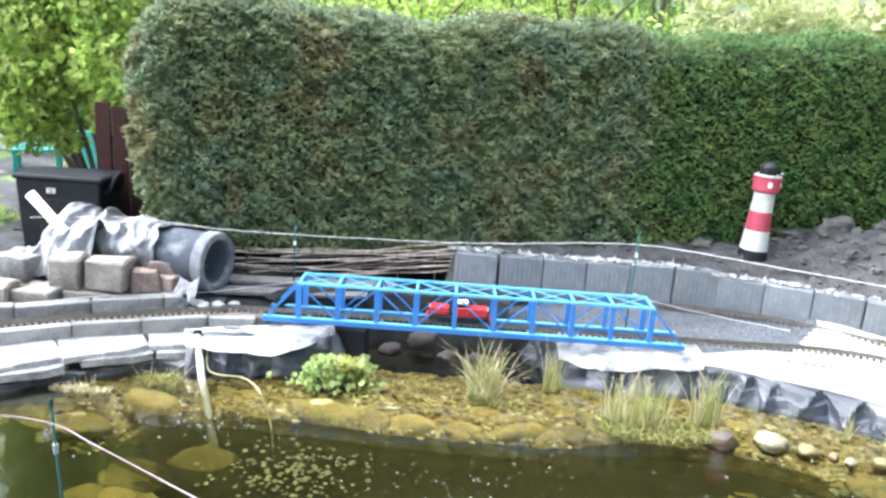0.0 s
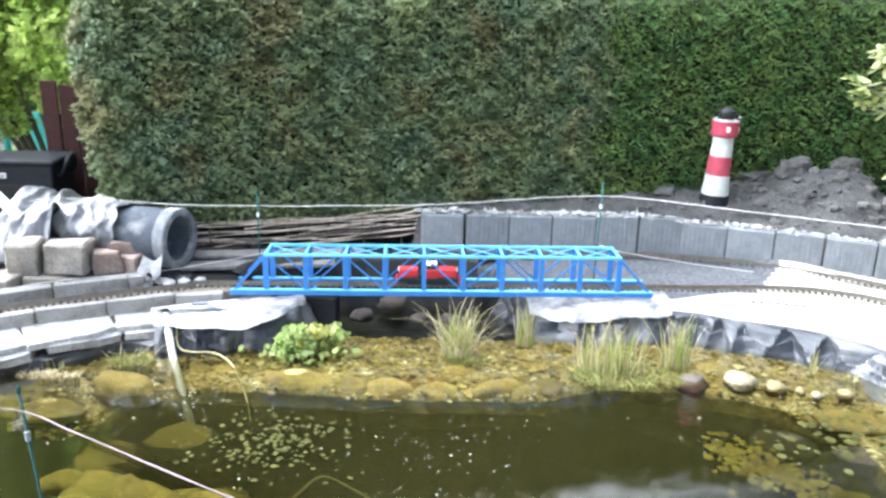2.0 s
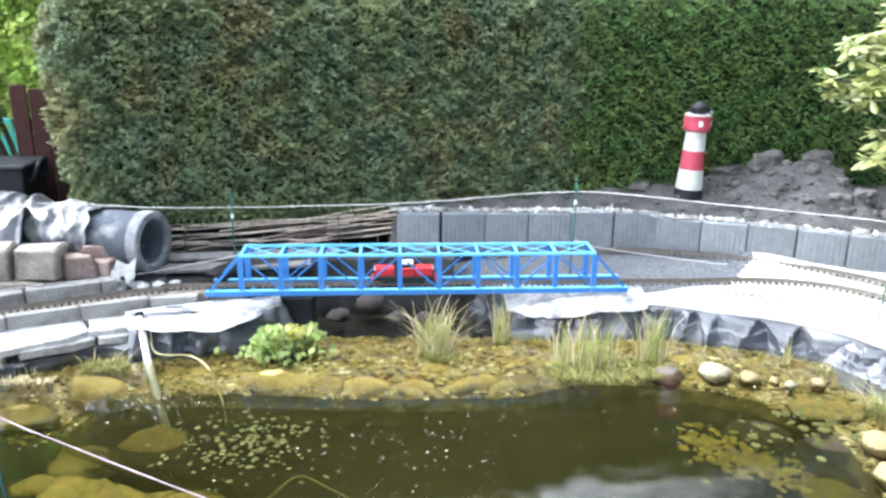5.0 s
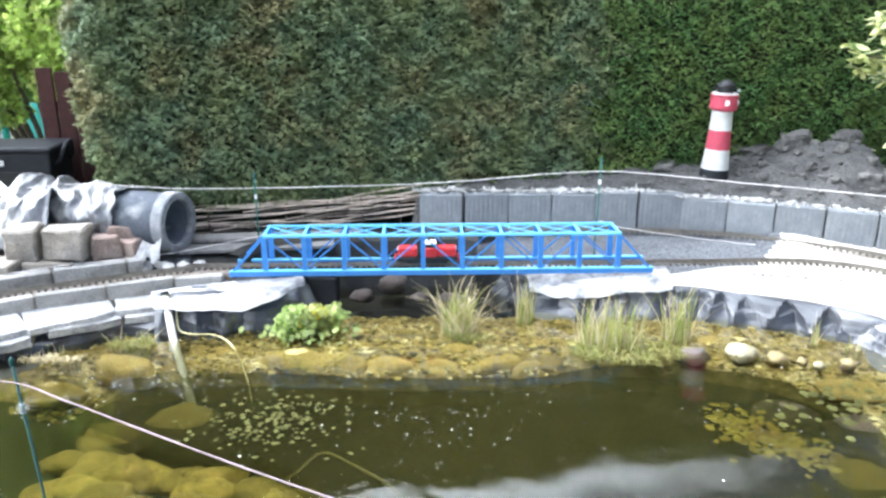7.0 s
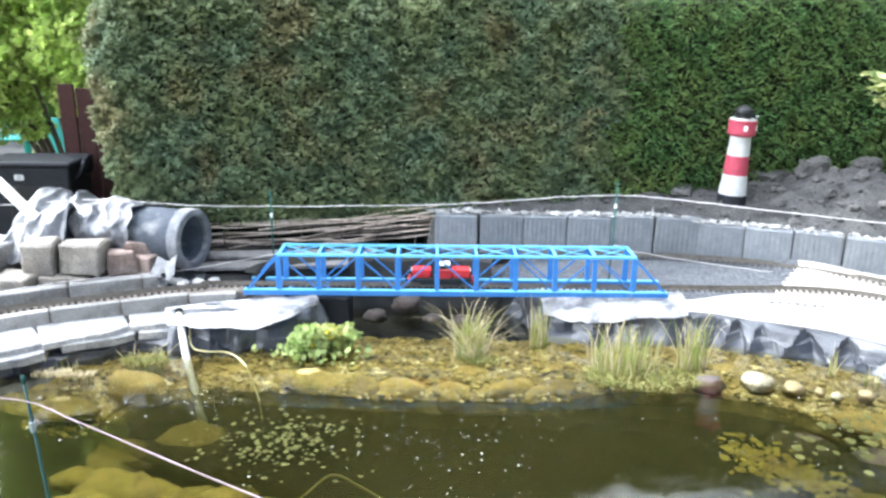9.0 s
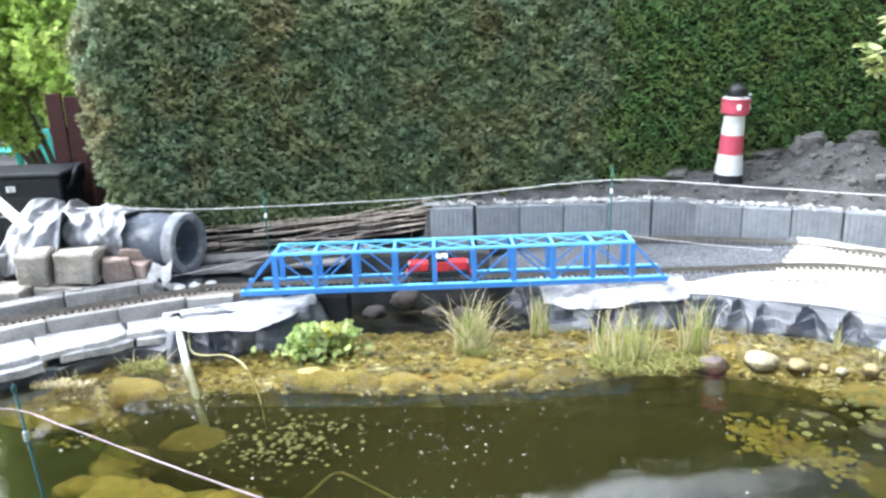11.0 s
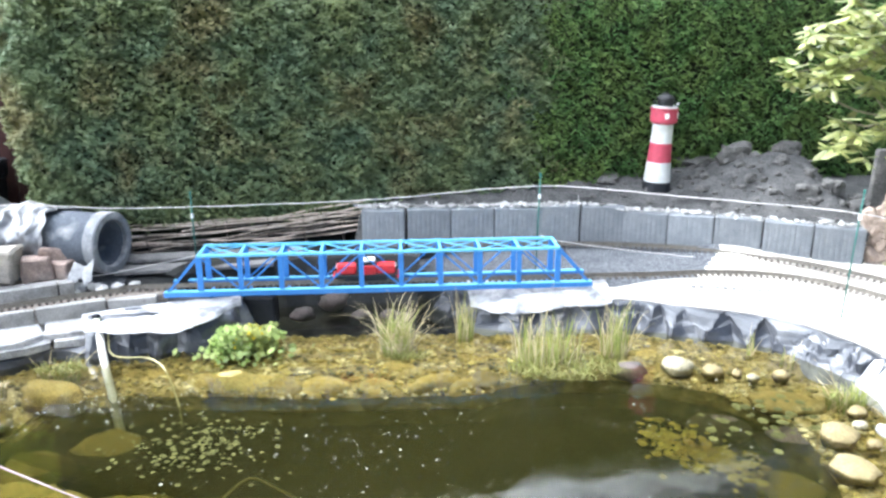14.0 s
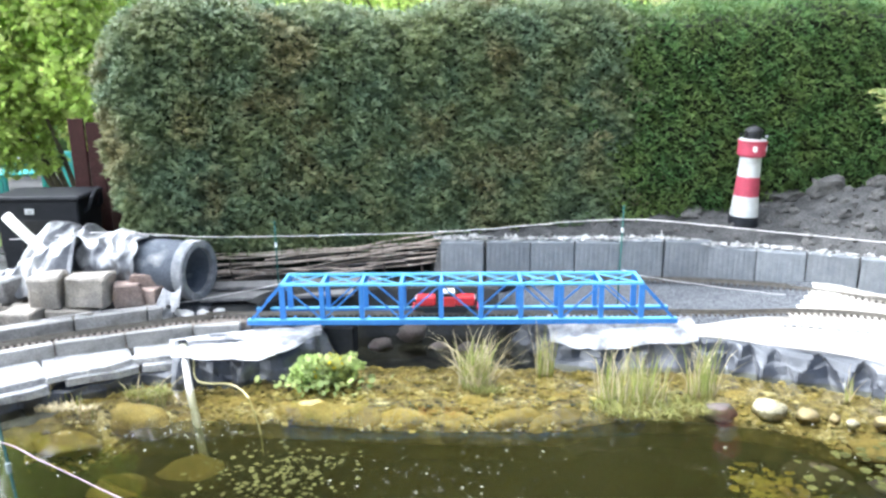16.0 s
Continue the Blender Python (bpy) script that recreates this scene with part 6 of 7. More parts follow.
def floaters():
    rng = np.random.default_rng(81)

    def discs(name, pts, size, material, label, cat, z):
        verts, faces = [], []
        for (x, y), s in zip(pts, size):
            b = len(verts)
            a0 = rng.uniform(0, 6.28)
            k = 6
            e = rng.uniform(0.55, 1.0)
            for i in range(k):
                a = 2 * math.pi * i / k
                px, py = s * math.cos(a) * rng.uniform(0.8, 1.1), s * e * math.sin(a) * rng.uniform(0.8, 1.1)
                verts.append((x + px * math.cos(a0) - py * math.sin(a0), y + px * math.sin(a0) + py * math.cos(a0), z + rng.uniform(0, 0.002)))
            verts.append((x, y, z + 0.003 + s * 0.12))
            for i in range(k):
                faces.append((b + i, b + (i + 1) % k, b + k))
        ob = mesh_ob(name, verts, faces, material)
        tagged(ob, label, cat, kind="stuff")

    sets = [((-1.10, 3.44), (0.22, 0.10), 130), ((0.08, 3.12), (0.26, 0.17), 110), ((-0.55, 2.95), (0.3, 0.2), 14), ((0.9, 3.2), (0.5, 0.3), 26), ((0.3, 3.5), (0.25, 0.05), 14), ((1.5, 3.1), (0.35, 0.3), 22), ((-1.5, 3.3), (0.2, 0.15), 30)]
    pts = np.concatenate([rng.normal(size=(n, 2)) * s + np.array(c) for c, s, n in sets])
    pts = pts[(poly_dist(POND, pts[:, 0], pts[:, 1]) > 0.08) & (pts[:, 1] < 3.58)]
    discs("petals", pts, 0.0022 + 0.0040 * rng.uniform(0, 1, len(pts)) ** 2.5, M["petal"], "small whitish petals drifting on the water", "petals", WATER_Z + 0.001)
    pts = rng.normal(size=(240, 2)) * np.array([0.15, 0.13]) + np.array([-0.62, 3.18])
    discs("pondweed", pts, rng.uniform(0.006, 0.016, 240), M["weed"], "pale green pondweed leaves just under the surface", "pondweed", WATER_Z - 0.035)
    u = rng.uniform(-1, 1, 430)
    pts = np.stack([1.43 + 0.15 * u + 0.05 * rng.normal(size=430), 3.09 - 0.13 * u + 0.075 * rng.normal(size=430)], 1)
    discs("pondweed", pts, 0.007 + 0.024 * rng.uniform(0, 1, 430) ** 2, M["pad"], "yellow-brown pondweed leaves in a drifting patch", "pondweed", WATER_Z - 0.080)
    pts = rng.normal(size=(40, 2)) * np.array([0.16, 0.10]) + np.array([1.78, 3.2])
    discs("pondweed", pts, rng.uniform(0.012, 0.03, 40), M["weed"], "dull green pondweed leaves near the stones", "pondweed", WATER_Z - 0.015)


M["weed"] = mat("pondweed_leaf", (0.15, 0.155, 0.065), (0.22, 0.22, 0.10), scale=20, rough=0.6, island=0.35)
floaters()

# White standpipe, hose and sunken hose.
sp = thing("standpipe", "leaning white plastic standpipe with dark cap in the shallows", "plastic pipe")
bm = bmesh.new()
tube(bm, [(-1.36, 4.085, 0.195), (-1.29, 3.94, 0.02), (-1.04, 3.42, -0.13)], 0.019, 16)
part("pipe_shaft", bm, M["pvc"], sp, smooth=True)
bm = bmesh.new()
tube(bm, [(-1.359, 4.084, 0.194), (-1.364, 4.094, 0.21)], 0.021, 16)
part("cap", bm, M["dark"], sp)
for pts, lab in (([(-1.30, 4.06, 0.14), (-1.27, 3.98, 0.05), (-1.20, 3.95, 0.035), (-1.08, 3.94, 0.035), (-0.98, 3.86, 0.025), (-0.90, 3.72, 0.0), (-0.83, 3.58, -0.05), (-0.80, 3.5, -0.12)], "thin pale hose curling from the standpipe into the pond"),
                 ([(-0.60, 2.86, -0.16), (-0.49, 2.90, -0.09), (-0.40, 2.99, -0.06), (-0.28, 2.93, -0.07), (-0.12, 2.82, -0.10), (-0.04, 2.76, -0.17)], "thin pale hose drifting under the surface")):
    bm = bmesh.new()
    tube(bm, spline(pts, 0.02), 0.0045, 8)
    tagged(part("hose", bm, M["hose"], smooth=True), lab, "hose")
bm = bmesh.new()
tube(bm, spline([(-1.9, 2.2, 0.02), (-1.72, 2.28, 0.10), (-1.56, 2.34, 0.13), (-1.42, 2.28, 0.10), (-1.3, 2.16, 0.0)], 0.02), 0.016, 10)
tagged(part("black_hose", bm, M["dark"], smooth=True), "loop of black pond hose at the bank", "hose")


# ---- left garden ----
def build_bin():
    b = thing("compost_bin", "black plastic garden bin with lid standing on bare soil", "garden bin", m=pose(-2.59, 5.18, 0.235, 0, 0, 2))
    bm = bmesh.new()
    vs = box(bm, (0.54, 0.34, 0.54), (0, 0, 0.27), 0.015, seg=2)
    for v in bm.verts:
        f = 0.90 + 0.10 * v.co.z / 0.54
        v.co.x *= f
        v.co.y *= f
    part("bin_body", bm, M["dark"], b)
    bm = bmesh.new()
    box(bm, (0.575, 0.37, 0.035), (0, 0, 0.555), 0.018, seg=2)
    part("lid", bm, M["dark"], b, "slightly domed black lid")
    bm = bmesh.new()
    box(bm, (0.30, 0.012, 0.30), (0.03, -0.162, 0.27), 0.004)
    part("front_panel", bm, M["black"], b)
    bm = bmesh.new()
    box(bm, (0.055, 0.006, 0.034), (-0.04, -0.1735, 0.475), 0.001)
    plate = part("label_plate", bm, M["white"], b, "small white label plate")
    for k in range(3):
        bm = bmesh.new()
        box(bm, (0.034, 0.003, 0.003), (-0.04, -0.1775, 0.467 + 0.008 * k))
        part("print_bar", bm, M["dark"], plate)
    bm = bmesh.new()
    tube(bm, spline([(0.26, -0.09, 0.46), (0.295, -0.09, 0.48), (0.32, -0.04, 0.57), (0.32, 0.04, 0.57), (0.295, 0.09, 0.48), (0.26, 0.09, 0.46)], 0.03), 0.014, 8)
    part("handle", bm, M["dark"], b)


build_bin()
fence = thing("board_fence", "reddish-brown stained upright boards at the hedge end", "board fence")
for k in range(4):
    bm = bmesh.new()
    box(bm, (0.10, 0.022, 1.04 - 0.05 * (k % 2)), bevel=0.004)
    ob = part("board", bm, M["red_wood"], fence)
    ob.matrix_world = pose(-2.47 + 0.112 * k, 5.42 + 0.006 * (k % 2), 0.73, 0, 0, 6)
for z in (0.45, 1.0):
    bm = bmesh.new()
    box(bm, (0.48, 0.03, 0.06), (-2.30, 5.455, z), 0.003)
    part("rail", bm, M["red_wood"], fence)


def lime_tree():
    rng = np.random.default_rng(91)
    t = thing("tree", "small lime-green leafy tree with several thin stems", "tree")
    base = Vector((-2.80, 6.10, 0.22))
    tips = []
    rg = random.Random(5)
    for k in range(7):
        bm = bmesh.new()
        a = k * 0.9
        e = base + Vector((-0.42 + 0.42 * math.cos(a), 0.35 * math.sin(a), 1.2 + 0.5 * rg.random()))
        mid = base.lerp(e, 0.45) + Vector((0.06 * math.sin(k), 0.05, 0.05))
        pts = spline([base + Vector((0.03 * math.cos(a), 0.03 * math.sin(a), 0)), mid, e], 0.12)
        n = len(pts)
        tube(bm, pts, [0.030 * (1 - 0.8 * i / n) for i in range(n)], 8)
        part("trunk" if k == 0 else "limb", bm, M["bark"], t, smooth=True)
        tips.append(e)
    cl = [((-3.30, 6.15, 1.75), 0.52), ((-3.05, 6.2, 2.15), 0.55), ((-3.48, 6.2, 1.45), 0.32), ((-3.45, 6.2, 1.95), 0.40), ((-2.85, 6.0, 1.45), 0.34), ((-3.3, 6.0, 1.10), 0.33), ((-3.52, 6.1, 1.08), 0.24),
          ((-2.75, 6.05, 1.95), 0.40), ((-3.3, 6.2, 2.55), 0.5), ((-3.02, 5.95, 0.92), 0.14), ((-2.62, 5.9, 1.1), 0.18), ((-2.7, 6.2, 2.5), 0.45), ((-3.45, 6.1, 2.3), 0.4), ((-3.05, 6.05, 1.75), 0.4), ((-3.2, 6.0, 1.4), 0.36), ((-2.55, 5.72, 1.50), 0.26), ((-2.42, 5.62, 1.30), 0.17), ((-2.62, 5.85, 1.9), 0.3)]
    P, D = [], []
    for (c, r) in cl:
        n = int(11500 * r * r)
        v = rng.normal(size=(n, 3))
        v /= np.linalg.norm(v, axis=1, keepdims=True)
        rad = r * rng.uniform(0.25, 1, n) ** 0.45 * (1 + 0.25 * wob(v[:, 0] + c[0], v[:, 1] + v[:, 2], 5, c[2]))
        P.append(np.array(c) + v * rad[:, None])
        D.append(v * 0.5 + rng.normal(size=(n, 3)) * 0.8 + np.array([0, 0, -0.3]))
    leaves("crown", np.concatenate(P), np.concatenate(D), 0.062, 0.040, M["tree"], t, rng=rng)


lime_tree()


def bare_shrub(x, y, seed, h, label):
    rng = random.Random(seed)
    nr = np.random.default_rng(seed)
    s = thing("shrub", label, "shrub")
    P = []
    bm = bmesh.new()
    tube(bm, [(x, y, 0.2), (x + 0.02, y, 0.45), (x + 0.03, y, 0.72)], [0.052, 0.042, 0.036], 10)
    part("trunk", bm, M["pale_bark"], s, smooth=True)
    for k in range(15):
        bm = bmesh.new()
        a = rng.uniform(0, 6.28)
        r = rng.uniform(0.08, 0.42)
        hh = h * rng.uniform(0.75, 1.05)
        pts = spline([(x + 0.03, y, 0.50 + 0.22 * rng.random()), (x + 0.6 * r * math.cos(a) + rng.uniform(-0.09, 0.09), y + 0.6 * r * math.sin(a), 0.55 + 0.4 * (hh - 0.5) + rng.uniform(-0.1, 0.1)), (x + r * math.cos(a), y + r * math.sin(a), hh)], 0.1)
        n = len(pts)
        tube(bm, pts, [(0.024 if k < 7 else 0.013) * (1 - 0.75 * i / n) for i in range(n)], 6)
        for p in pts[n // 3 :: 2]:
            e = p + Vector((rng.uniform(-0.14, 0.14), rng.uniform(-0.14, 0.14), rng.uniform(0.06, 0.2)))
            tube(bm, [p, p.lerp(e, 0.5) + Vector((0, 0, -0.01)), e], [0.004, 0.003, 0.0015], 4)
            P += [np.array(e) + nr.normal(size=3) * 0.03 for _ in range(4)]
        part("stem", bm, M["pale_bark"], s, smooth=True)
        for p in pts[n // 2 :]:
            P += [np.array(p) + nr.normal(size=3) * 0.06 for _ in range(3)]
        P += [np.array(pts[-1]) + nr.normal(size=3) * 0.065 for _ in range(26)]
    P = np.array(P)
    leaves("young_leaves", P, nr.normal(size=P.shape) + np.array([0, 0, 0.6]), 0.05, 0.026, M["young"], s, rng=nr)


M["pale_bark"] = mat("pale_bark", (0.25, 0.22, 0.155), (0.17, 0.15, 0.11), scale=30, rough=0.9)
M["young"] = mat("young_leaf", (0.40, 0.42, 0.20), (0.27, 0.31, 0.12), scale=4, rough=0.5, island=0.3, translucent=0.4)
bare_shrub(-3.74, 5.22, 3, 1.62, "nearly bare upright shrub with pale new leaves")
bare_shrub(-4.10, 6.1, 6, 1.5, "nearly bare branching shrub in front of the lawn")
nr = np.random.default_rng(5)
for k, (x, y, r) in enumerate([(-3.45, 5.75, 0.16), (-3.7, 5.9, 0.2), (-4.1, 5.7, 0.2), (-3.2, 6.5, 0.15), (-4.5, 6.6, 0.3)]):
    n = 260
    v = nr.normal(size=(n, 3))
    v[:, 2] = abs(v[:, 2])
    v /= np.linalg.norm(v, axis=1, keepdims=True)
    ob = leaves("border_plant", np.array([x, y, 0.23]) + v * r * nr.uniform(0.3, 1, (n, 1)), v + nr.normal(size=(n, 3)) * 0.5, 0.06, 0.03, M["tree"] if k % 2 else M["pale_leaf"] if "pale_leaf" in M else M["marsh"], rng=nr)
    tagged(ob, "low leafy border plant on the bed", "plant", "border plants", "stuff")
for k in range(7):
    ob = part("border_stone", rock_bm((0.22, 0.15, 0.12), k + 300, sub=2, rough=0.3), M["pale_stone"], smooth=True)
    ob.matrix_world = pose(-4.3 - 0.28 * k + 0.1 * math.sin(k * 3), 7.6 + 0.12 * math.cos(k * 2), 0.2, 0, 0, k * 40)
    tagged(ob, "pale field stone edging the lawn", "stone", "lawn edge stones")
for k in range(4):
    bm = bmesh.new()
    box(bm, (0.42, 0.09, 0.10), bevel=0.008)
    ob = part("bed_kerb", bm, M["concrete"])
    ob.matrix_world = pose(-3.62 + 0.30 * k, 5.46 + 0.05 * k, 0.245, 0, 0, 10)
    tagged(ob, "weathered concrete kerb at the flower bed", "kerb stone", "bed kerbs")


def far_garden():
    f = thing("slatted_fence", "whitish slatted garden fence beyond the lawn", "fence")
    for k in range(9):
        bm = bmesh.new()
        box(bm, (3.4, 0.02, 0.085), (-6.6, 9.0, 0.34 + 0.125 * k), 0.004)
        part("slat", bm, M["pale_wall"], f)
    for x in (-8.2, -7.4, -6.6, -5.8, -4.98):
        bm = bmesh.new()
        box(bm, (0.07, 0.05, 1.3), (x, 9.04, 0.82), 0.004)
        part("post", bm, M["pale_wall"], f)
    ch = thing("garden_chair", "turquoise plastic garden chair on the lawn", "garden chair", m=pose(-4.35, 7.9, 0.215, 0, 0, 25))
    bm = bmesh.new()
    box(bm, (0.44, 0.42, 0.03), (0, 0, 0.30), 0.01)
    part("seat", bm, M["teal"], ch)
    for k in range(5):
        bm = bmesh.new()
        box(bm, (0.06, 0.02, 0.38), (-0.18 + 0.09 * k, 0.20, 0.50), 0.006)
        part("back_slat", bm, M["teal"], ch)
    for sx in (-1, 1):
        for sy in (-1, 1):
            bm = bmesh.new()
            box(bm, (0.04, 0.04, 0.30), (sx * 0.19, sy * 0.18, 0.15), 0.005)
            part("leg", bm, M["teal"], ch)
        bm = bmesh.new()
        box(bm, (0.05, 0.40, 0.025), (sx * 0.22, 0, 0.46), 0.006)
        part("armrest", bm, M["teal"], ch)
    fn = thing("mesh_fence", "turquoise plastic windbreak behind the tree", "windbreak")
    for k in range(7):
        bm = bmesh.new()
        box(bm, (0.17, 0.015, 0.55), (-3.72 + 0.175 * k, 7.6, 0.48), 0.004)
        part("panel", bm, M["teal"], fn)
    rf = thing("pergola", "orange-stained timber roof edge over a terrace", "pergola")
    bm = bmesh.new()
    box(bm, (2.6, 0.06, 0.17), bevel=0.004)
    ob = part("fascia", bm, M["orange_wood"], rf)
    ob.matrix_world = pose(-5.35, 7.0, 1.74, 0, -11, 0)
    for k in range(4):
        bm = bmesh.new()
        box(bm, (0.07, 1.6, 0.12), (-6.5 + 0.6 * k, 7.85, 1.86 + 0.07 * k), 0.004)
        part("rafter", bm, M["orange_wood"], rf)
    bm = bmesh.new()
    box(bm, (0.10, 0.10, 1.66), (-6.62, 7.0, 1.03), 0.004)
    part("post", bm, M["orange_wood"], rf)


far_garden()


def far_woods():
    rng = np.random.default_rng(101)
    P, D = [], []
    spots = []
    for k in range(46):
        a = radians(rng.uniform(-78, 78))
        r = rng.uniform(13, 24)
        spots.append((r * math.sin(a), r * math.cos(a), rng.uniform(1.6, 3.2), rng.uniform(2.0, 5.5) if a > -0.2 else rng.uniform(1.4, 2.4)))
    for x, y, w, h in spots:
        n = 620
        v = rng.normal(size=(n, 3))
        v /= np.linalg.norm(v, axis=1, keepdims=True)
        q = v * rng.uniform(0.5, 1, (n, 1)) ** 0.5 * np.array([w, w, h / 2]) * (1 + 0.25 * wob(v[:, 0] * 2, v[:, 2] * 2 + x, 3, x))[:, None]
        P.append(np.array([x, y, h / 2 + 0.2]) + q)
        D.append(v + rng.normal(size=(n, 3)) * 0.6)
    ob = leaves("far_woods", np.concatenate(P), np.concatenate(D), 0.42, 0.30, M["far_leaf"], rng=rng)
    tagged(ob, "belt of sunlit garden trees in the distance", "trees", kind="stuff")


far_woods()


def back_tree(x, y, z0, r, h, material, seed, label, leaf=0.09):
    rng = np.random.default_rng(seed)
    t = thing("tree", label, "tree")
    bm = bmesh.new()
    tube(bm, [(x, y, 0.2), (x + 0.05, y, z0), (x, y, z0 + h * 0.8)], [0.10, 0.08, 0.02], 8)
    part("trunk", bm, M["bark"], t)
    for k in range(6):
        bm = bmesh.new()
        a = k * 1.1
        tube(bm, [(x + 0.03, y, z0 + 0.1 * k), (x + r * 0.8 * math.cos(a), y + r * 0.8 * math.sin(a), z0 + h * 0.35 + 0.12 * k)], [0.035, 0.008], 6)
        part("limb", bm, M["bark"], t)
    P, D = [], []
    for k in range(16):
        c = np.array([x, y, z0 + h * 0.5]) + rng.normal(size=3) * np.array([r * 0.5, r * 0.5, h * 0.28])
        n = 260
        v = rng.normal(size=(n, 3))
        v /= np.linalg.norm(v, axis=1, keepdims=True)
        P.append(c + v * rng.uniform(0.2, 1, (n, 1)) ** 0.5 * r * 0.42)
        D.append(v + rng.normal(size=(n, 3)) * 0.7)
    leaves("crown", np.concatenate(P), np.concatenate(D), leaf, leaf * 0.55, material, t, rng=rng)


M["blossom"] = mat("pale_blossom_leaf", (0.55, 0.55, 0.30), (0.42, 0.46, 0.20), scale=3, rough=0.5, island=0.3, translucent=0.4)
back_tree(1.0, 9.6, 1.2, 1.2, 2.0, M["tree"], 201, "light green garden tree behind the hedge")
back_tree(3.0, 8.6, 1.0, 0.7, 1.5, M["blossom"], 203, "pale flowering shrub tree behind the hedge")
back_tree(4.0, 8.9, 1.0, 0.8, 1.6, M["blossom"], 205, "pale flowering shrub tree behind the hedge")
back_tree(5.4, 10.5, 1.2, 1.4, 2.4, M["far_leaf"], 207, "dark green garden tree behind the hedge")
back_tree(2.4, 11.5, 1.2, 1.5, 2.8, M["far_leaf"], 209, "mid-green garden tree behind the hedge")
back_tree(-4.8, 10.8, 1.0, 1.5, 2.6, M["far_leaf"], 211, "dark green garden tree beyond the lawn")
back_tree(-0.8, 10.2, 1.2, 1.3, 1.9, M["tree"], 213, "light green garden tree behind the hedge")


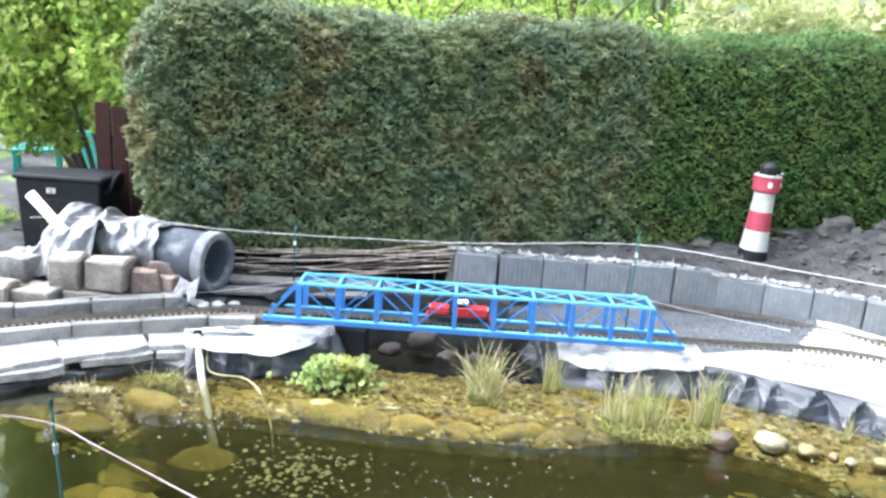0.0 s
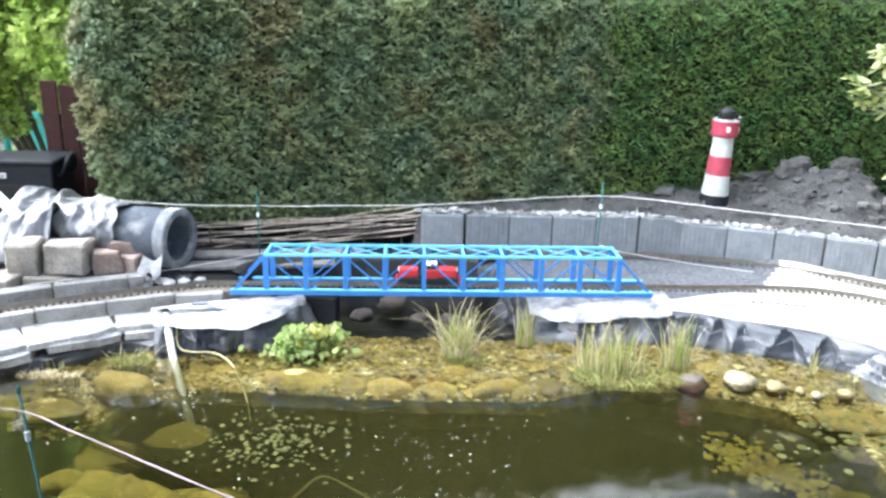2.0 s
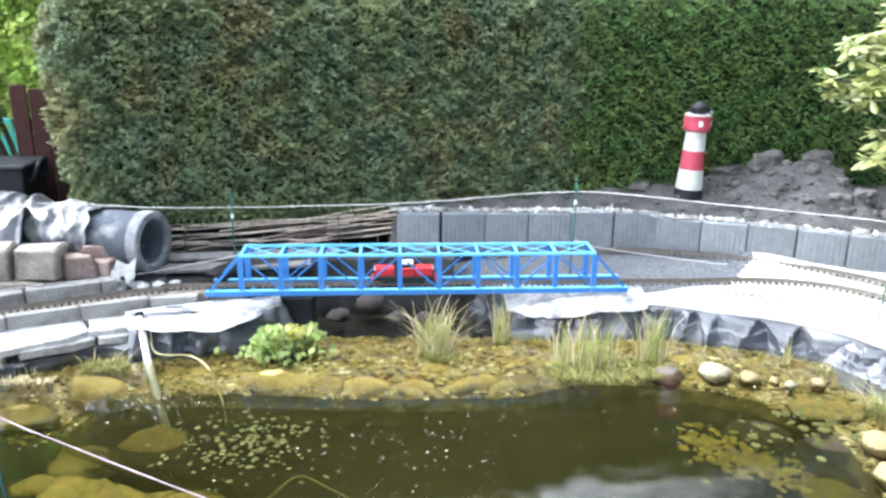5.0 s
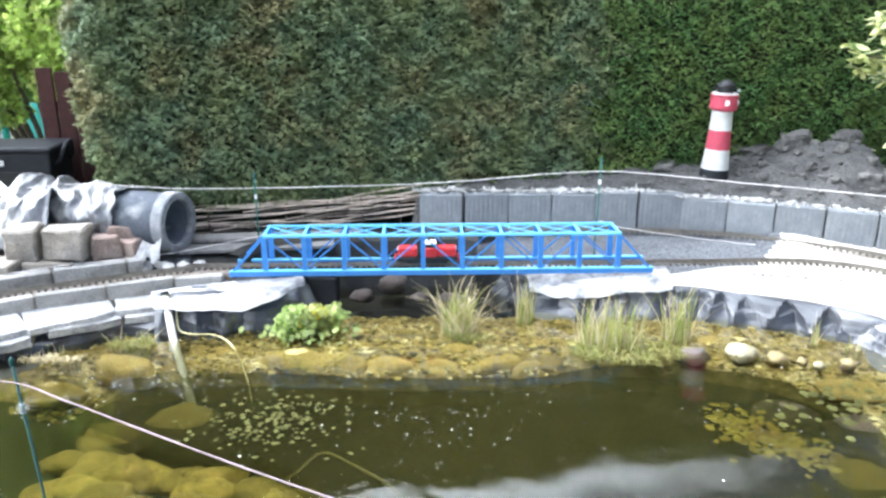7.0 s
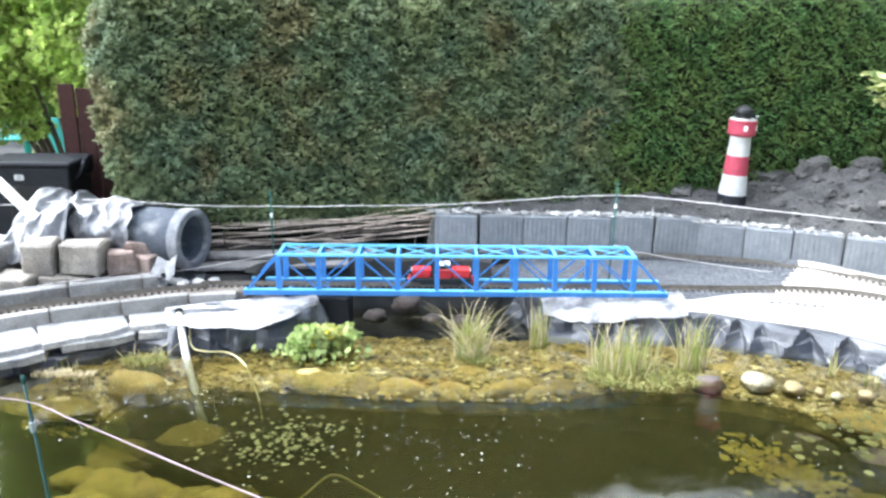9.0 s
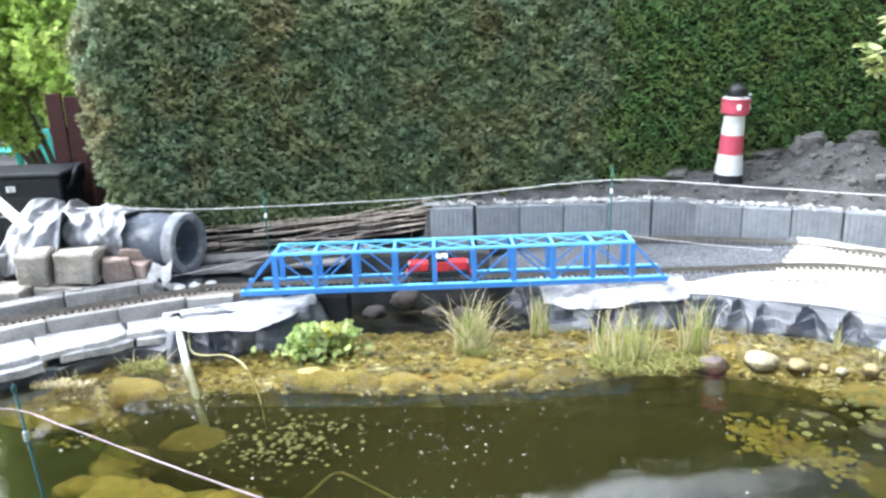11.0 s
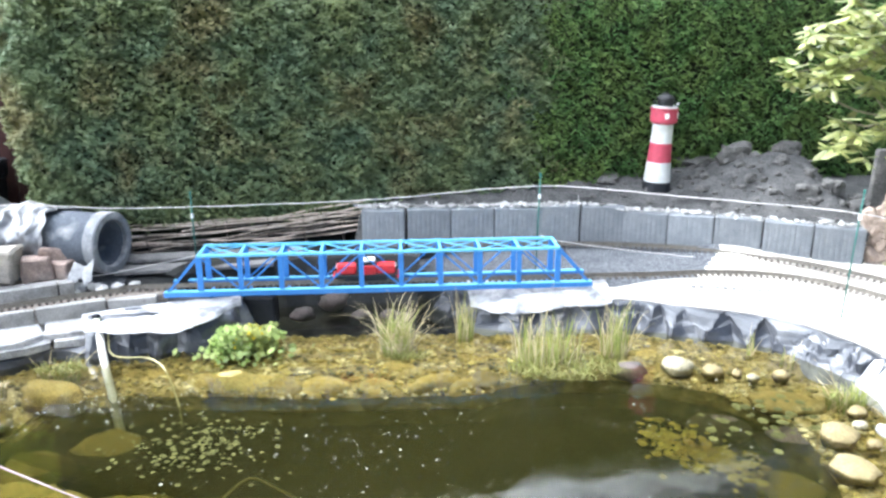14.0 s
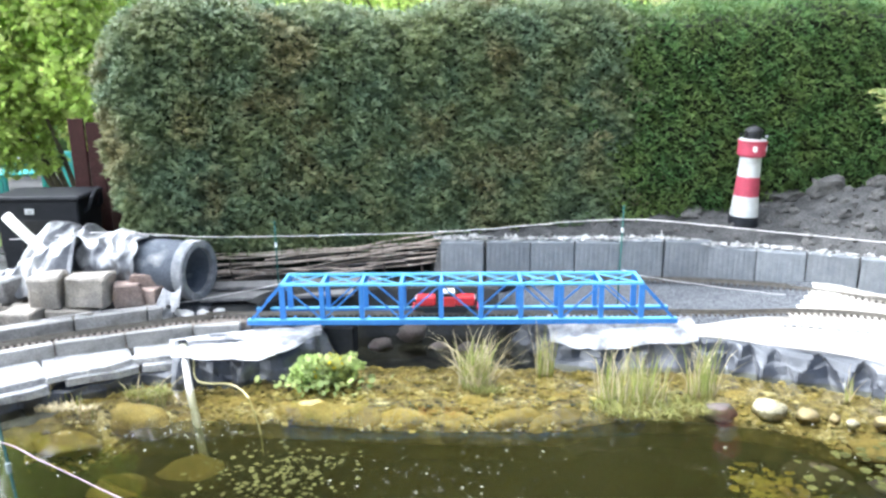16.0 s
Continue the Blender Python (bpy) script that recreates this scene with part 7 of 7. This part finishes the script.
# ---- rhododendron on the right ----
def rhododendron():
    rng = np.random.default_rng(111)
    t = thing("rhododendron", "spreading rhododendron with glossy sunlit leaves in whorls", "rhododendron")
    base = Vector((3.12, 4.72, 0.28))
    tips = [(2.20, 1.59), (2.29, 1.65), (2.37, 1.71), (2.46, 1.76), (2.57, 1.72), (2.66, 1.78), (2.76, 1.72), (2.26, 1.49), (2.34, 1.55), (2.42, 1.60), (2.51, 1.61), (2.60, 1.64), (2.70, 1.65),
            (2.81, 1.66), (2.18, 1.40), (2.25, 1.40), (2.28, 1.33), (2.36, 1.45), (2.44, 1.49), (2.49, 1.44), (2.56, 1.54), (2.74, 1.56), (2.84, 1.57), (2.90, 1.45), (2.61, 1.33),
            (2.69, 1.31), (2.77, 1.34), (2.87, 1.33), (2.66, 1.24), (2.82, 1.25), (2.93, 1.24), (2.42, 1.11), (2.48, 1.15), (2.58, 1.11), (2.67, 1.13), (2.55, 1.06), (2.96, 1.08), (3.0, 1.7), (3.1, 1.45), (2.5, 1.9), (2.7, 1.95), (2.9, 1.85)]
    hubs = [base + Vector((-0.14, -0.25, 0.62)), base + Vector((-0.26, -0.36, 0.86)), base + Vector((-0.10, -0.35, 1.1)), base + Vector((0.05, -0.3, 0.9)), base + Vector((-0.3, -0.42, 1.3))]
    for k, h in enumerate(hubs):
        bm = bmesh.new()
        root = base if k == 0 else hubs[0]
        tube(bm, spline([root, root.lerp(h, 0.55) + Vector((0.03, 0.02, 0)), h], 0.08), 0.009 if k == 0 else 0.007, 7)
        part("trunk" if k == 0 else "limb", bm, M["bark"], t, smooth=True)
    rg = random.Random(12)
    crown = [(x, 4.22 + 0.16 * math.sin(k * 2.4), z) for k, (x, z) in enumerate(tips)]
    # Extra whorls, largely out of view, added to block sky light.
    while len(crown) < len(tips) + 60:
        v = Vector((rg.uniform(-1, 1), rg.uniform(-1, 1), rg.uniform(-1, 1)))
        if 0.5 < v.length < 1 and 3.42 + 0.55 * v.x - 0.25 * (4.75 + 0.5 * v.y - 4.3) > 2.86:
            crown.append((3.42 + 0.55 * v.x, 4.75 + 0.5 * v.y, 1.65 + 0.5 * v.z))
    P, D = [], []
    for k, (x, y, z) in enumerate(crown):
        tip = Vector((x + 0.07, y, z - 0.02))
        hub = min(hubs, key=lambda q: (q - tip).length)
        bm = bmesh.new()
        pts = spline([hub, hub.lerp(tip, 0.5) + Vector((0, 0, -0.04)), tip], 0.08)
        tube(bm, pts, [0.008 - 0.004 * i / len(pts) for i in range(len(pts))], 5)
        part("twig", bm, M["pale_bark"], t)
        for w in range(4):
            c = np.array(tip) + rng.normal(size=3) * (0.0 if w == 0 else 0.05)
            for a in np.arange(0, 6.28, 6.28 / 8):
                aa = a + rng.uniform(-0.3, 0.3)
                d = np.array([math.cos(aa), math.sin(aa), rng.uniform(-0.9, 0.35)])
                P.append(c + d * 0.042)
                D.append(d)
    leaves("leaves", P, D, 0.092, 0.030, M["rhodo"], t, rng=rng, fold=0.15, rounded=True, facing=-(rng.normal(size=(len(P), 3)) * 0.4 + np.array([0, -0.2, 1.0])))


rhododendron()
rf = thing("red_can", "red watering can standing on the soil", "watering can", m=pose(3.66, 4.95, 0.34))
bm = bmesh.new()
lathe(bm, [(0.07, 0), (0.075, 0.01), (0.07, 0.14), (0.05, 0.17)], 24)
part("can_body", bm, M["red"], rf, smooth=True)
bm = bmesh.new()
tube(bm, [(-0.06, 0, 0.05), (-0.14, -0.02, 0.12), (-0.19, -0.03, 0.19)], 0.012, 8)
part("spout", bm, M["red"], rf)

ob = part("folded_fleece", rock_bm((0.30, 0.10, 0.07), 411, sub=3, rough=0.4), M["fleece"], smooth=True)
ob.matrix_world = pose(2.27, 2.98, 0.015, 0, 0, -24)
tagged(ob, "rolled white fleece lying on the pond edge", "fleece")


def lawn_tufts():
    """Rough grass on the lawn beside the bed."""
    rng = random.Random(77)
    verts, faces = [], []
    for _ in range(5200):
        x, y = rng.uniform(-6.6, -3.2), rng.uniform(5.3, 8.6)
        if float(wob(np.array(x), np.array(y), 2.2, 1.0)) > 0.16:
            continue
        h, a = rng.uniform(0.03, 0.10), rng.uniform(0, 6.28)
        b = len(verts)
        verts += [(x - 0.006, y, 0.2), (x + 0.006, y, 0.2), (x + 0.03 * math.cos(a), y + 0.03 * math.sin(a), 0.2 + h)]
        faces.append((b, b + 1, b + 2))
    tagged(mesh_ob("grass", verts, faces, M["grass"]), "rough sunlit grass of the lawn", "grass", kind="stuff")


M["grass"] = mat("grass_blade", (0.16, 0.24, 0.05), (0.24, 0.30, 0.09), scale=3, rough=0.6, island=0.4, translucent=0.3)
lawn_tufts()
